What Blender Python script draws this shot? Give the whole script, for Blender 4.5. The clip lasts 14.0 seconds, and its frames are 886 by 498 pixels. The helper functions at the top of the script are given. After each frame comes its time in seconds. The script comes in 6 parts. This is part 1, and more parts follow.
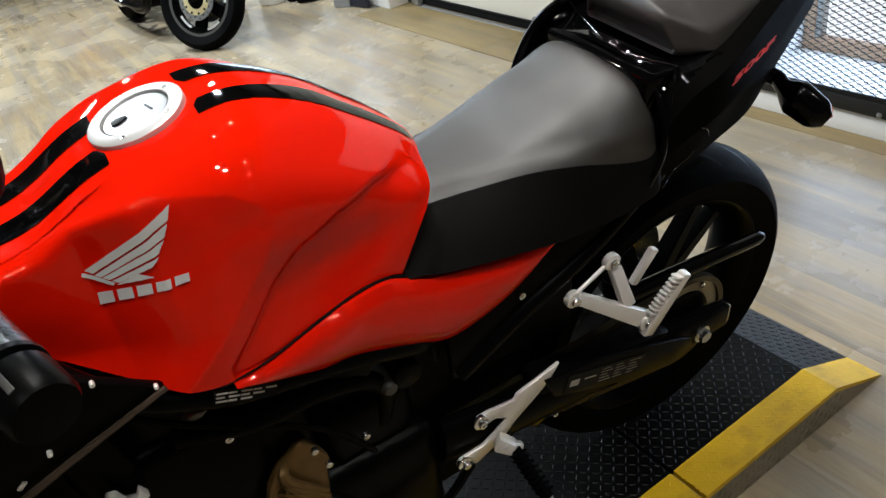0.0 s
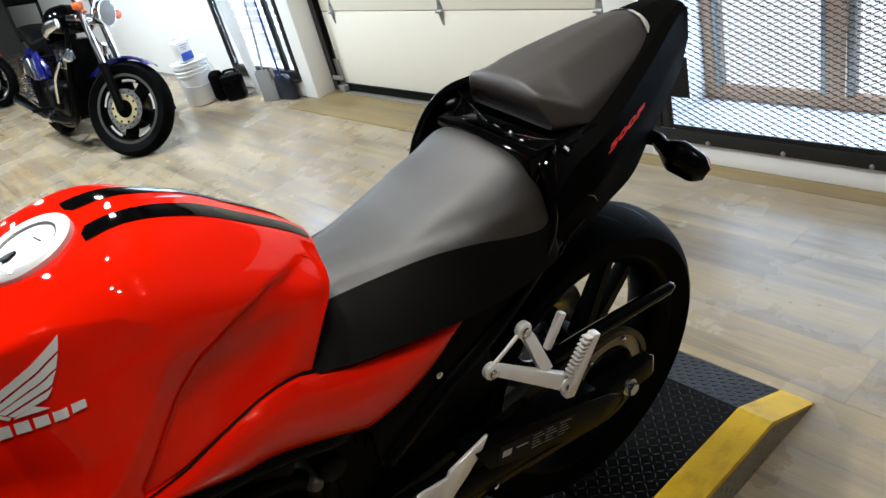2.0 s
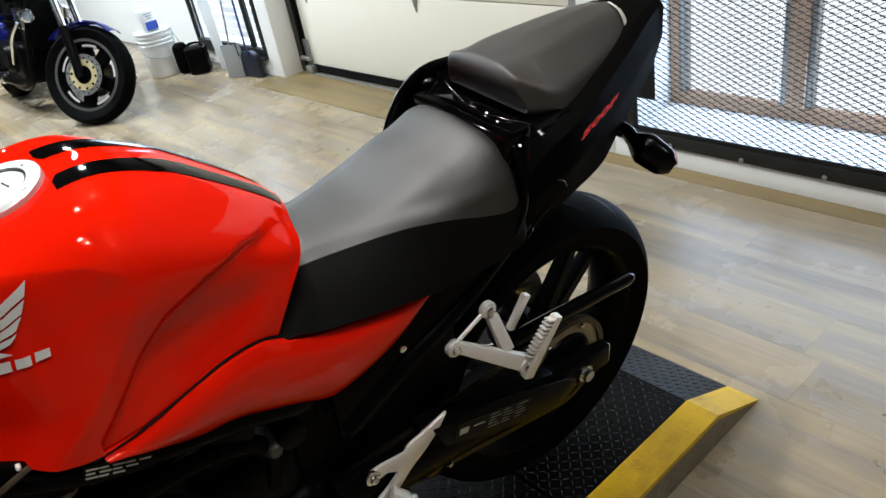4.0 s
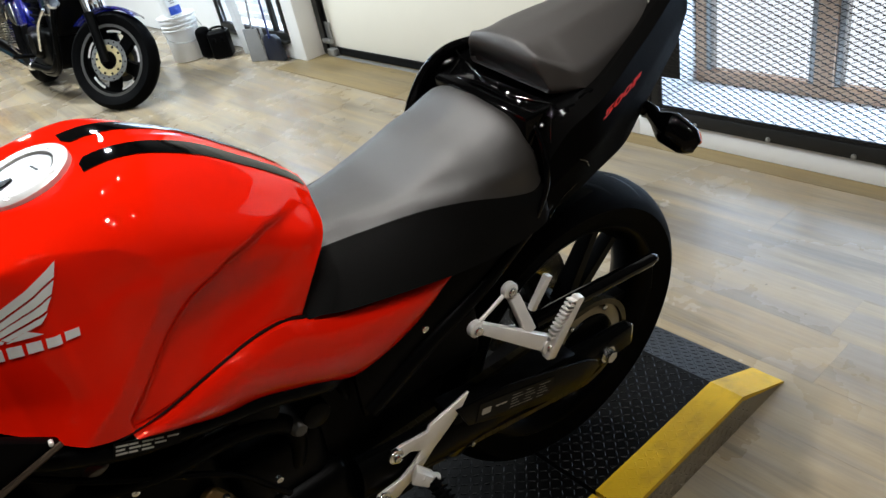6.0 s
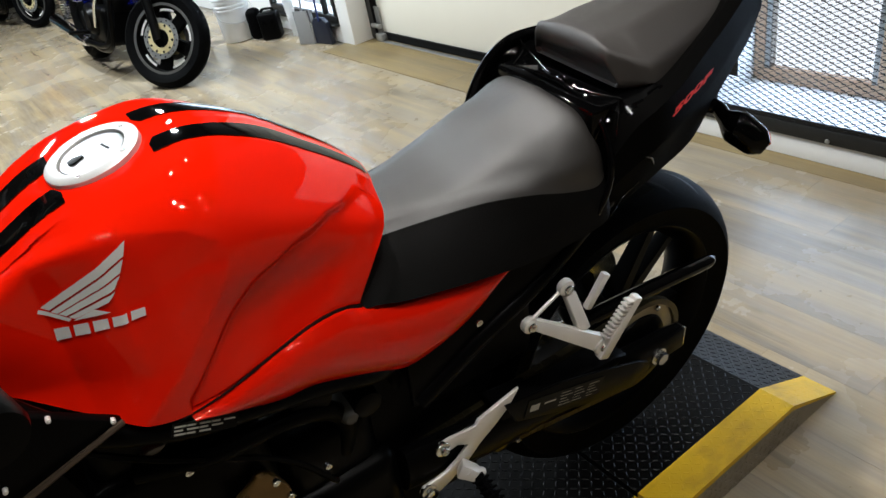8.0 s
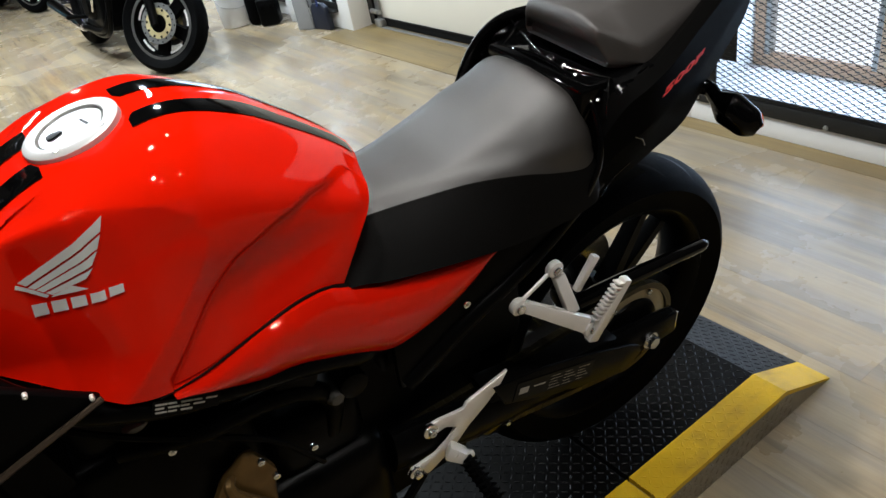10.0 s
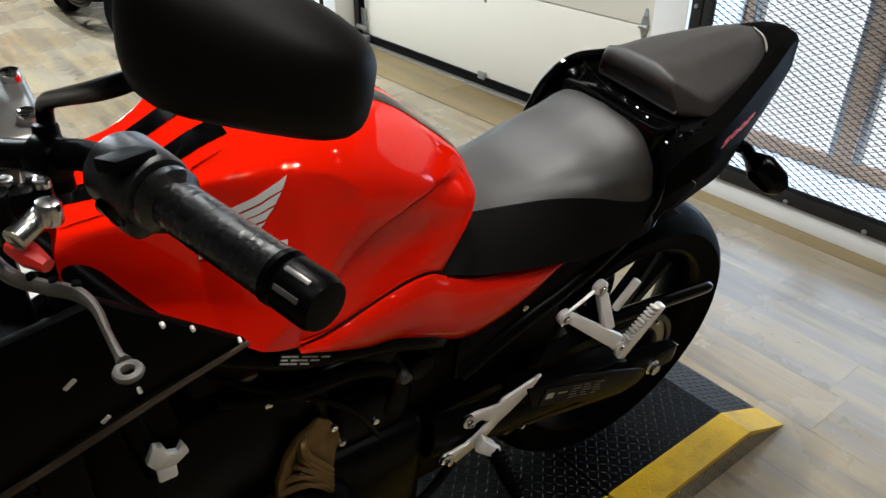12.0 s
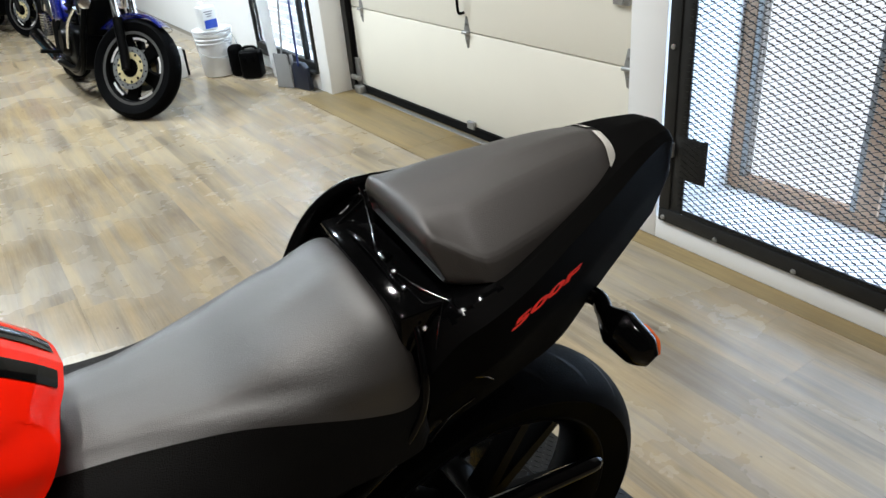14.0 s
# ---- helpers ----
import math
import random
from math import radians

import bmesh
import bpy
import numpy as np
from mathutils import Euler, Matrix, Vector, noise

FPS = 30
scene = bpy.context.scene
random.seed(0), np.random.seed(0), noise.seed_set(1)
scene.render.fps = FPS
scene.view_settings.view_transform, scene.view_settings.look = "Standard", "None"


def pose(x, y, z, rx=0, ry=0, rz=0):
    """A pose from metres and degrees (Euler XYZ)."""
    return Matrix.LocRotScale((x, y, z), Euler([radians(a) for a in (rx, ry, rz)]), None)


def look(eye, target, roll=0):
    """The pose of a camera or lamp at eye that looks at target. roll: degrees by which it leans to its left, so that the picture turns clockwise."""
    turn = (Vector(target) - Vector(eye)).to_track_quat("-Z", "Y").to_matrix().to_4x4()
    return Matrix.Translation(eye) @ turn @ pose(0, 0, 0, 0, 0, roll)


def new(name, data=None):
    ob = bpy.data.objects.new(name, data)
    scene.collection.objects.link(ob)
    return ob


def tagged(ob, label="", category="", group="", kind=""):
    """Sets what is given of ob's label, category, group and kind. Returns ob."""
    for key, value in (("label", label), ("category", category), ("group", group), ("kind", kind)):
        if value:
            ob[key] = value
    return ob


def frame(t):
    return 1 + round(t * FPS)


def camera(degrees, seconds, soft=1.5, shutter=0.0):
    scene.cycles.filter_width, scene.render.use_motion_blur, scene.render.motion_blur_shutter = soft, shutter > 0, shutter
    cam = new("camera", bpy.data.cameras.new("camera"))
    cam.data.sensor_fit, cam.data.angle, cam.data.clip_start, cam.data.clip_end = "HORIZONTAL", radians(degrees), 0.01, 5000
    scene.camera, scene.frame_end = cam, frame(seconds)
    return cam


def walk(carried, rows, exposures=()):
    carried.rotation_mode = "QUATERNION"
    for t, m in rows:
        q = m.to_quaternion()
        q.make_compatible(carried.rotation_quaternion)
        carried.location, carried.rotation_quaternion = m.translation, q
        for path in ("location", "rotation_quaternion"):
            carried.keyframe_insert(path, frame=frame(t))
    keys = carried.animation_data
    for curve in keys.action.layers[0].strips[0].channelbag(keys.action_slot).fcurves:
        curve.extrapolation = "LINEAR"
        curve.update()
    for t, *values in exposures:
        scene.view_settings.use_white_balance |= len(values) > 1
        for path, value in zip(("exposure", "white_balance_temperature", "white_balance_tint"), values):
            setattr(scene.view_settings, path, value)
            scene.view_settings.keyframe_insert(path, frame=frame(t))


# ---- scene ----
cam = camera(62.0, 14.0)
PATH = [
    (0, (-0.8, -0.639, 1.274), (-0.018, 0.847, 0.187), -11.8),
    (0.5, (-0.778, -0.647, 1.308), (0.22, 0.785, 0.331), -9.8),
    (1, (-0.769, -0.666, 1.309), (0.212, 0.814, 0.389), -12.8),
    (1.5, (-0.769, -0.68, 1.296), (0.173, 0.787, 0.316), -13.8),
    (2, (-0.753, -0.695, 1.29), (0.203, 0.784, 0.342), -15.8),
    (2.5, (-0.74, -0.704, 1.275), (0.243, 0.724, 0.278), -15.4),
    (3, (-0.757, -0.695, 1.279), (0.209, 0.735, 0.268), -14.5),
    (3.2, (-0.763, -0.695, 1.278), (0.216, 0.727, 0.27), -12.8),
    (5.3, (-0.791, -0.704, 1.283), (0.263, 0.692, 0.314), -10.5),
    (5.5, (-0.786, -0.708, 1.276), (0.259, 0.658, 0.255), -10.9),
    (6, (-0.781, -0.699, 1.278), (0.185, 0.726, 0.26), -12.3),
    (6.5, (-0.792, -0.681, 1.278), (0.089, 0.798, 0.259), -12.1),
    (7, (-0.792, -0.678, 1.266), (0.108, 0.722, 0.157), -10.4),
    (7.5, (-0.793, -0.671, 1.282), (0.099, 0.796, 0.257), -11.2),
    (8, (-0.795, -0.669, 1.281), (0.084, 0.804, 0.253), -11.5),
    (10.3, (-0.782, -0.678, 1.265), (0.078, 0.788, 0.211), -11.5),
    (10.5, (-0.794, -0.66, 1.268), (0.06, 0.823, 0.232), -11.4),
    (11, (-0.836, -0.632, 1.29), (-0.02, 0.928, 0.342), -8.2),
    (11.5, (-0.912, -0.621, 1.295), (-0.008, 0.866, 0.309), -7.8),
    (12, (-1.0, -0.629, 1.298), (0.058, 0.736, 0.289), 0.1),
    (12.5, (-0.975, -0.659, 1.313), (0.053, 0.775, 0.369), -2.7),
    (13, (-0.776, -0.699, 1.313), (0.151, 0.815, 0.392), -7.8),
    (13.5, (-0.586, -0.708, 1.336), (0.367, 0.794, 0.422), -6.0),
    (14, (-0.429, -0.56, 1.297), (0.492, 0.945, 0.355), -5.3),
]
walk(cam, [(t, look(eye, target, roll)) for t, eye, target, roll in PATH])

# ---- light ----
world = bpy.data.worlds.new("world")
scene.world = world
world.use_nodes = True
wn = world.node_tree.nodes
sky = wn.new("ShaderNodeTexSky")
sky.sky_type, sky.sun_disc = "NISHITA", False
sky.sun_elevation, sky.sun_rotation = radians(38), radians(70)
wn["Background"].inputs[1].default_value = 0.25
world.node_tree.links.new(sky.outputs[0], wn["Background"].inputs[0])


def area_lamp(name, m, sx, sy, watts, colour, shape="RECTANGLE"):
    d = bpy.data.lights.new(name, "AREA")
    d.shape, d.size, d.size_y, d.energy, d.color = shape, sx, sy, watts, colour
    ob = new(name, d)
    ob.matrix_world = m
    return ob


# daylight in the openings of the two windows
area_lamp("window_light", look((1.858, 0.37, 0.57), (0.3, 0.37, 0.54)), 1.32, 0.86, 21, (0.52, 0.72, 1.0))
area_lamp("window_light", look((1.552, 4.40, 1.17), (0.3, 4.40, 0.7)), 1.0, 1.9, 42, (0.58, 0.77, 1.0))
# the last three are added, unseen, to brighten the far floor and wall
LAMPS = [(0.22, 1.00, 13), (-0.35, 0.35, 37), (-0.45, -1.05, 17), (-0.27, -1.47, 14), (0.48, -1.40, 4), (0.83, -2.50, 8), (0.35, 3.30, 38), (-1.2, 3.4, 84), (-0.6, 5.5, 165), (-1.4, 6.8, 145)]
for lx, ly, watts in LAMPS:
    area_lamp("ceiling_lamp", look((lx, ly, 3.13), (lx, ly + 0.001, 0)), 0.10 if ly < 3 else 0.22, 0.10, watts, (0.84, 0.935, 1.0) if ly > 3 else (1.0, 0.98, 0.94), "DISK")
# a fluorescent tube over the aisle
area_lamp("tube_lamp", look((-1.80, -0.75, 3.10), (-1.80, -0.749, 0)) @ pose(0, 0, 0, 0, 0, 12), 0.9, 0.05, 11, (1.0, 0.985, 0.965))


# ---- materials ----
def mat(name, colour, rough=0.5, metal=0.0, vary=0.12, scale=18.0, bump=0.05, bscale=180.0, coat=0.0, rvary=0.12, random_tint=0.0, spec=0.5):
    """A plain surface with two scales of variation in colour and gloss, and a fine relief."""
    m = bpy.data.materials.new(name)
    m.use_nodes = True
    nt = m.node_tree
    b = nt.nodes["Principled BSDF"]
    tc = nt.nodes.new("ShaderNodeTexCoord")
    n1 = nt.nodes.new("ShaderNodeTexNoise")
    n1.inputs["Scale"].default_value, n1.inputs["Detail"].default_value = scale, 6
    n2 = nt.nodes.new("ShaderNodeTexNoise")
    n2.inputs["Scale"].default_value, n2.inputs["Detail"].default_value = bscale, 4
    nt.links.new(tc.outputs["Object"], n1.inputs["Vector"])
    nt.links.new(tc.outputs["Object"], n2.inputs["Vector"])
    mix = nt.nodes.new("ShaderNodeMix")
    mix.data_type = "RGBA"
    mix.inputs[6].default_value = (*[c * (1 - vary) for c in colour], 1)
    mix.inputs[7].default_value = (*[min(1, c * (1 + vary)) for c in colour], 1)
    nt.links.new(n1.outputs["Fac"], mix.inputs[0])
    out = mix.outputs[2]
    if random_tint:
        oi = nt.nodes.new("ShaderNodeObjectInfo")
        hsv = nt.nodes.new("ShaderNodeHueSaturation")
        mr = nt.nodes.new("ShaderNodeMapRange")
        mr.inputs[3].default_value, mr.inputs[4].default_value = 1 - random_tint, 1 + random_tint
        nt.links.new(oi.outputs["Random"], mr.inputs[0])
        nt.links.new(mr.outputs[0], hsv.inputs["Value"])
        nt.links.new(out, hsv.inputs["Color"])
        out = hsv.outputs[0]
    nt.links.new(out, b.inputs["Base Color"])
    rr = nt.nodes.new("ShaderNodeMapRange")
    rr.inputs[3].default_value, rr.inputs[4].default_value = max(0.02, rough * (1 - rvary)), min(1, rough * (1 + rvary))
    nt.links.new(n1.outputs["Fac"], rr.inputs[0])
    nt.links.new(rr.outputs[0], b.inputs["Roughness"])
    b.inputs["Metallic"].default_value = metal
    b.inputs["Specular IOR Level"].default_value = spec
    b.inputs["Coat Weight"].default_value = coat
    b.inputs["Coat Roughness"].default_value = 0.012
    if bump:
        bp = nt.nodes.new("ShaderNodeBump")
        bp.inputs["Strength"].default_value, bp.inputs["Distance"].default_value = bump, 0.002
        nt.links.new(n2.outputs["Fac"], bp.inputs["Height"])
        nt.links.new(bp.outputs[0], b.inputs["Normal"])
    return m


def wood_mat(name, tan, grey, dark, rough):
    """Vinyl planks printed like weathered oak: long tan and grey streaks along the board's own x, knots, dirt."""
    m = bpy.data.materials.new(name)
    m.use_nodes = True
    nt = m.node_tree
    b = nt.nodes["Principled BSDF"]

    def node(kind, **values):
        n = nt.nodes.new("ShaderNode" + kind)
        for key, value in values.items():
            n.inputs[key.replace("_", " ")].default_value = value
        return n

    tc, oi, geo = node("TexCoord"), node("ObjectInfo"), node("NewGeometry")
    both = node("Math")
    both.operation = "ADD"
    nt.links.new(oi.outputs["Random"], both.inputs[0])
    nt.links.new(geo.outputs["Random Per Island"], both.inputs[1])
    comb = node("CombineXYZ")
    for k in range(3):
        nt.links.new(both.outputs[0], comb.inputs[k])
    shift = node("VectorMath")
    shift.operation = "MULTIPLY_ADD"
    shift.inputs[1].default_value = (37, 53, 11)
    nt.links.new(comb.outputs[0], shift.inputs[0])
    nt.links.new(tc.outputs["Object"], shift.inputs[2])

    def streaks(along, across, detail, rough_, lo, hi, distort=0.4):
        mp = node("Mapping", Scale=(along, across, 1))
        nz = node("TexNoise", Scale=1.0, Detail=detail, Roughness=rough_, Distortion=distort)
        mr = nt.nodes.new("ShaderNodeMapRange")
        mr.inputs[1].default_value, mr.inputs[2].default_value = lo, hi
        nt.links.new(shift.outputs[0], mp.inputs[0])
        nt.links.new(mp.outputs[0], nz.inputs["Vector"])
        nt.links.new(nz.outputs["Fac"], mr.inputs[0])
        return mr.outputs[0]

    def mixed(fac, a, c, blend="MIX"):
        mx = node("Mix")
        mx.data_type, mx.blend_type = "RGBA", blend
        for socket, value in ((mx.inputs[0], fac), (mx.inputs[6], a), (mx.inputs[7], c)):
            if isinstance(value, (tuple, float)):
                socket.default_value = value
            else:
                nt.links.new(value, socket)
        return mx.outputs[2]

    out = mixed(streaks(1.0, 13, 5, 0.55, 0.39, 0.61), (*grey, 1), (*tan, 1))
    half = node("Math")
    half.operation = "MULTIPLY"
    half.inputs[1].default_value = 0.72
    nt.links.new(streaks(0.8, 11, 6, 0.62, 0.52, 0.74), half.inputs[0])
    out = mixed(half.outputs[0], out, (*dark, 1))
    fine = streaks(7, 120, 5, 0.6, 0.25, 0.75)
    out = mixed(1.0, out, mixed(fine, (0.86, 0.85, 0.84, 1), (1.12, 1.12, 1.11, 1)), "MULTIPLY")
    # dark knots, drawn out along the board
    vm = node("Mapping", Scale=(1.6, 5.0, 1))
    vo = node("TexVoronoi", Scale=1.5)
    kn = nt.nodes.new("ShaderNodeMapRange")
    kn.inputs[1].default_value, kn.inputs[2].default_value, kn.inputs[3].default_value, kn.inputs[4].default_value = 0.02, 0.11, 0.50, 1.0
    nt.links.new(shift.outputs[0], vm.inputs[0])
    nt.links.new(vm.outputs[0], vo.inputs["Vector"])
    nt.links.new(vo.outputs["Distance"], kn.inputs[0])
    out = mixed(1.0, out, kn.outputs[0], "MULTIPLY")
    # broad scuffs across the boards, and specks of grit
    sz = node("TexNoise", Scale=1.7, Detail=6.0, Roughness=0.6)
    nt.links.new(geo.outputs["Position"], sz.inputs["Vector"])
    sr = nt.nodes.new("ShaderNodeMapRange")
    sr.inputs[1].default_value, sr.inputs[2].default_value = 0.36, 0.62
    nt.links.new(sz.outputs["Fac"], sr.inputs[0])
    out = mixed(1.0, out, mixed(sr.outputs[0], (0.86, 0.81, 0.73, 1), (1.08, 1.09, 1.10, 1)), "MULTIPLY")
    gv = node("TexVoronoi", Scale=7.0)
    nt.links.new(geo.outputs["Position"], gv.inputs["Vector"])
    gr = nt.nodes.new("ShaderNodeMapRange")
    gr.inputs[1].default_value, gr.inputs[2].default_value, gr.inputs[3].default_value, gr.inputs[4].default_value = 0.028, 0.040, 0.35, 1.0
    nt.links.new(gv.outputs["Distance"], gr.inputs[0])
    out = mixed(1.0, out, gr.outputs[0], "MULTIPLY")
    hsv = node("HueSaturation")
    mr = nt.nodes.new("ShaderNodeMapRange")
    mr.inputs[2].default_value, mr.inputs[3].default_value, mr.inputs[4].default_value = 2.0, 0.925, 1.07
    nt.links.new(both.outputs[0], mr.inputs[0])
    nt.links.new(mr.outputs[0], hsv.inputs["Value"])
    nt.links.new(out, hsv.inputs["Color"])
    nt.links.new(hsv.outputs[0], b.inputs["Base Color"])
    rr = nt.nodes.new("ShaderNodeMapRange")
    rr.inputs[3].default_value, rr.inputs[4].default_value = rough * 0.8, rough * 1.35
    nt.links.new(sr.outputs[0], rr.inputs[0])
    nt.links.new(rr.outputs[0], b.inputs["Roughness"])
    bp = node("Bump", Strength=0.12, Distance=0.001)
    nt.links.new(fine, bp.inputs["Height"])
    nt.links.new(bp.outputs[0], b.inputs["Normal"])
    return m


RED = mat("red_gloss_paint", (0.84, 0.010, 0.001), 0.5, 0.0, 0.05, 6, 0.0, coat=0.75, rvary=0.05, spec=0.0)
RED_DECAL = mat("red_decal", (0.85, 0.03, 0.02), 0.4, vary=0.05, bump=0.0)
BLACK_GLOSS = mat("black_gloss_plastic", (0.0012, 0.0012, 0.0013), 0.06, vary=0.1, bump=0.01, spec=0.16)
EDGE_BLACK = mat("polished_black_edge", (0.0020, 0.0020, 0.0020), 0.15, vary=0.1, bump=0.3, bscale=90, spec=0.8)
BLACK_SATIN = mat("black_satin_plastic", (0.0016, 0.0016, 0.0017), 0.42, vary=0.2, bump=0.1, bscale=600, spec=0.05)
BLACK_METAL = mat("black_painted_metal", (0.0016, 0.0016, 0.0016), 0.30, vary=0.2, bump=0.08, bscale=300, spec=0.05)
RUBBER = mat("tyre_rubber", (0.0011, 0.0011, 0.0012), 0.62, vary=0.25, bump=0.25, bscale=400, spec=0.03)
GRIP = mat("grip_rubber", (0.0030, 0.0030, 0.0030), 0.28, vary=0.35, scale=60, bump=0.35, bscale=220, rvary=0.35, spec=0.75)
VINYL = mat("seat_vinyl", (0.0168, 0.0140, 0.0122), 0.46, vary=0.12, scale=9, bump=0.28, bscale=900, rvary=0.10, spec=1.0)
VINYL_REAR = mat("rear_seat_vinyl", (0.036, 0.0315, 0.0288), 0.46, vary=0.12, scale=9, bump=0.28, bscale=900, rvary=0.10, spec=0.7)
SWITCH_PLASTIC = mat("scuffed_switch_plastic", (0.0075, 0.0075, 0.0078), 0.36, vary=0.3, scale=60, bump=0.12, bscale=500, rvary=0.25, spec=0.45)
LEVER_ALU = mat("dull_lever_aluminium", (0.13, 0.12, 0.108), 0.5, 0.5, 0.12, 40, 0.06, 350)
# side vinyl of the rider seat, darkened for the shade on its flanks
VINYL_SHADED_SIDE = mat("shaded_side_vinyl", (0.0040, 0.0038, 0.0036), 0.5, vary=0.15, scale=12, bump=0.4, bscale=700, spec=0.05)
ALU = mat("cast_aluminium", (0.80, 0.77, 0.73), 0.36, 0.35, 0.12, 30, 0.12, 350)
CAP = mat("cap_silver", (0.30, 0.30, 0.305), 0.36, 0.8, 0.10, 20, 0.02)
STEEL = mat("bright_steel", (0.70, 0.70, 0.68), 0.2, 1.0, 0.1, 40, 0.03)
CHROME = mat("chrome", (0.8, 0.8, 0.82), 0.07, 1.0, 0.03, 10, 0.0)
CHROME_WHITE = mat("polished_bracket", (0.90, 0.89, 0.87), 0.35, 0.0, 0.03, 30, 0.02)
BRONZE = mat("bronze_cover", (0.155, 0.090, 0.028), 0.40, 0.55, 0.35, 40, 0.2, 260)
GOLD = mat("dull_chain", (0.045, 0.036, 0.018), 0.4, 0.8, 0.2, 40, 0.05)
DECAL_SILVER = mat("silver_decal", (0.74, 0.72, 0.70), 0.4, 0.0, 0.05, 20, 0.0)
DARK_ALU = mat("dark_anodised_aluminium", (0.20, 0.19, 0.18), 0.34, 0.85, 0.15, 30, 0.08, 350)
PRINT_DIM = mat("worn_print", (0.34, 0.32, 0.28), 0.5, vary=0.3, bump=0.0)
TAG_GREY = mat("pale_grey_fabric", (0.55, 0.53, 0.48), 0.6, vary=0.15, scale=60, bump=0.2)
TAIL_MATTE = mat("matte_black_tail", (0.0020, 0.0019, 0.0018), 0.7, vary=0.15, bump=0.2, bscale=700, spec=0.02)
MIRROR_BLACK = mat("mirror_shell_black", (0.0042, 0.0034, 0.0027), 0.48, vary=0.15, bump=0.03, bscale=900, spec=0.12)
CAP_RING = mat("cap_ring_silver", (0.60, 0.60, 0.59), 0.42, 0.35, 0.06, 30, 0.03)
DISC_STEEL = mat("brake_disc_steel", (0.22, 0.22, 0.215), 0.40, 0.6, 0.1, 60, 0.05)
SPROCKET = mat("sprocket_gold", (0.42, 0.36, 0.24), 0.42, 0.5, 0.15, 50, 0.05)
LABEL = mat("label_black", (0.0025, 0.0022, 0.002), 0.35, vary=0.1, bump=0.0, spec=0.08)
AMBER = mat("amber_lens", (0.62, 0.10, 0.02), 0.15, vary=0.05, bump=0.0, coat=0.6)
TREAD = mat("tread_plate_black", (0.0034, 0.0033, 0.0033), 0.34, 0.0, 0.7, 9, 0.15, 160, rvary=0.35, spec=0.10)
TREAD_SIDE = mat("tread_plate_bare", (0.21, 0.178, 0.130), 0.36, 0.5, 0.5, 14, 0.2, 160)
YELLOW = mat("yellow_safety_paint", (0.66, 0.405, 0.010), 0.45, 0.0, 0.22, 11, 0.25, 120, spec=0.25)


def worn(material, under, scale, lo, hi):
    """Lets the metal under a paint show through in ragged spots."""
    nt = material.node_tree
    b = nt.nodes["Principled BSDF"]
    link = b.inputs["Base Color"].links[0]
    tc = nt.nodes.new("ShaderNodeTexCoord")
    mp = nt.nodes.new("ShaderNodeMapping")
    mp.inputs["Scale"].default_value = (1.0, 2.2, 1.0)
    n = nt.nodes.new("ShaderNodeTexNoise")
    n.inputs["Scale"].default_value, n.inputs["Detail"].default_value, n.inputs["Roughness"].default_value = scale, 4, 0.5
    r = nt.nodes.new("ShaderNodeMapRange")
    r.inputs[1].default_value, r.inputs[2].default_value = lo, hi
    mx = nt.nodes.new("ShaderNodeMix")
    mx.data_type = "RGBA"
    mx.inputs[7].default_value = (*under, 1)
    nt.links.new(tc.outputs["Object"], mp.inputs[0])
    nt.links.new(mp.outputs[0], n.inputs["Vector"])
    nt.links.new(n.outputs["Fac"], r.inputs[0])
    nt.links.new(r.outputs[0], mx.inputs[0])
    nt.links.new(link.from_socket, mx.inputs[6])
    nt.links.new(mx.outputs[2], b.inputs["Base Color"])


worn(YELLOW, (0.24, 0.150, 0.02), 9, 0.52, 0.90)
WALL = mat("white_wall_paint", (0.80, 0.80, 0.79), 0.7, vary=0.03, scale=3, bump=0.12, bscale=90)
GREYWALL = mat("dark_grey_wall", (0.09, 0.085, 0.08), 0.8, vary=0.06, scale=3, bump=0.1, bscale=60)
CEIL = mat("ceiling_dark", (0.035, 0.034, 0.033), 0.85, vary=0.04, scale=3, bump=0.1, bscale=60)
DOOR = mat("door_enamel", (0.76, 0.725, 0.63), 0.45, vary=0.03, scale=4, bump=0.08, bscale=220)
GALV = mat("galvanised_steel", (0.33, 0.33, 0.32), 0.45, 0.7, 0.25, 40, 0.1, 200)
BLACK_IRON = mat("black_iron", (0.012, 0.012, 0.0115), 0.5, 0.1, 0.6, 16, 0.3, 120, spec=0.35)
BROWN_FRAME = mat("bronze_window_frame", (0.46, 0.30, 0.195), 0.5, vary=0.1, bump=0.05)
SEAL = mat("black_seal", (0.004, 0.004, 0.004), 0.7, bump=0.1, spec=0.08)
WHITE_PLASTIC = mat("white_plastic", (0.74, 0.74, 0.73), 0.4, vary=0.06, scale=12, bump=0.03)
BLUE_PLASTIC = mat("blue_plastic", (0.012, 0.055, 0.36), 0.4, vary=0.06, bump=0.03)
BLUE_PAINT = mat("blue_metal_paint", (0.006, 0.012, 0.20), 0.22, 0.3, 0.1, 8, 0.0, coat=1.0)
TEAL_PAINT = mat("teal_paint", (0.010, 0.045, 0.065), 0.3, 0.1, 0.1, 8, 0.0, coat=0.8)
GREY_PLASTIC = mat("grey_plastic", (0.22, 0.22, 0.22), 0.5, vary=0.1, bump=0.05)
NAVY_STICK = mat("navy_stick", (0.008, 0.022, 0.11), 0.4, vary=0.1, bump=0.03)
NAVY_PLASTIC = mat("navy_plastic", (0.005, 0.008, 0.019), 0.5, vary=0.1, bump=0.05)
WOOD = wood_mat("grey_oak_vinyl", (0.322, 0.256, 0.162), (0.246, 0.210, 0.163), (0.098, 0.081, 0.060), 0.24)
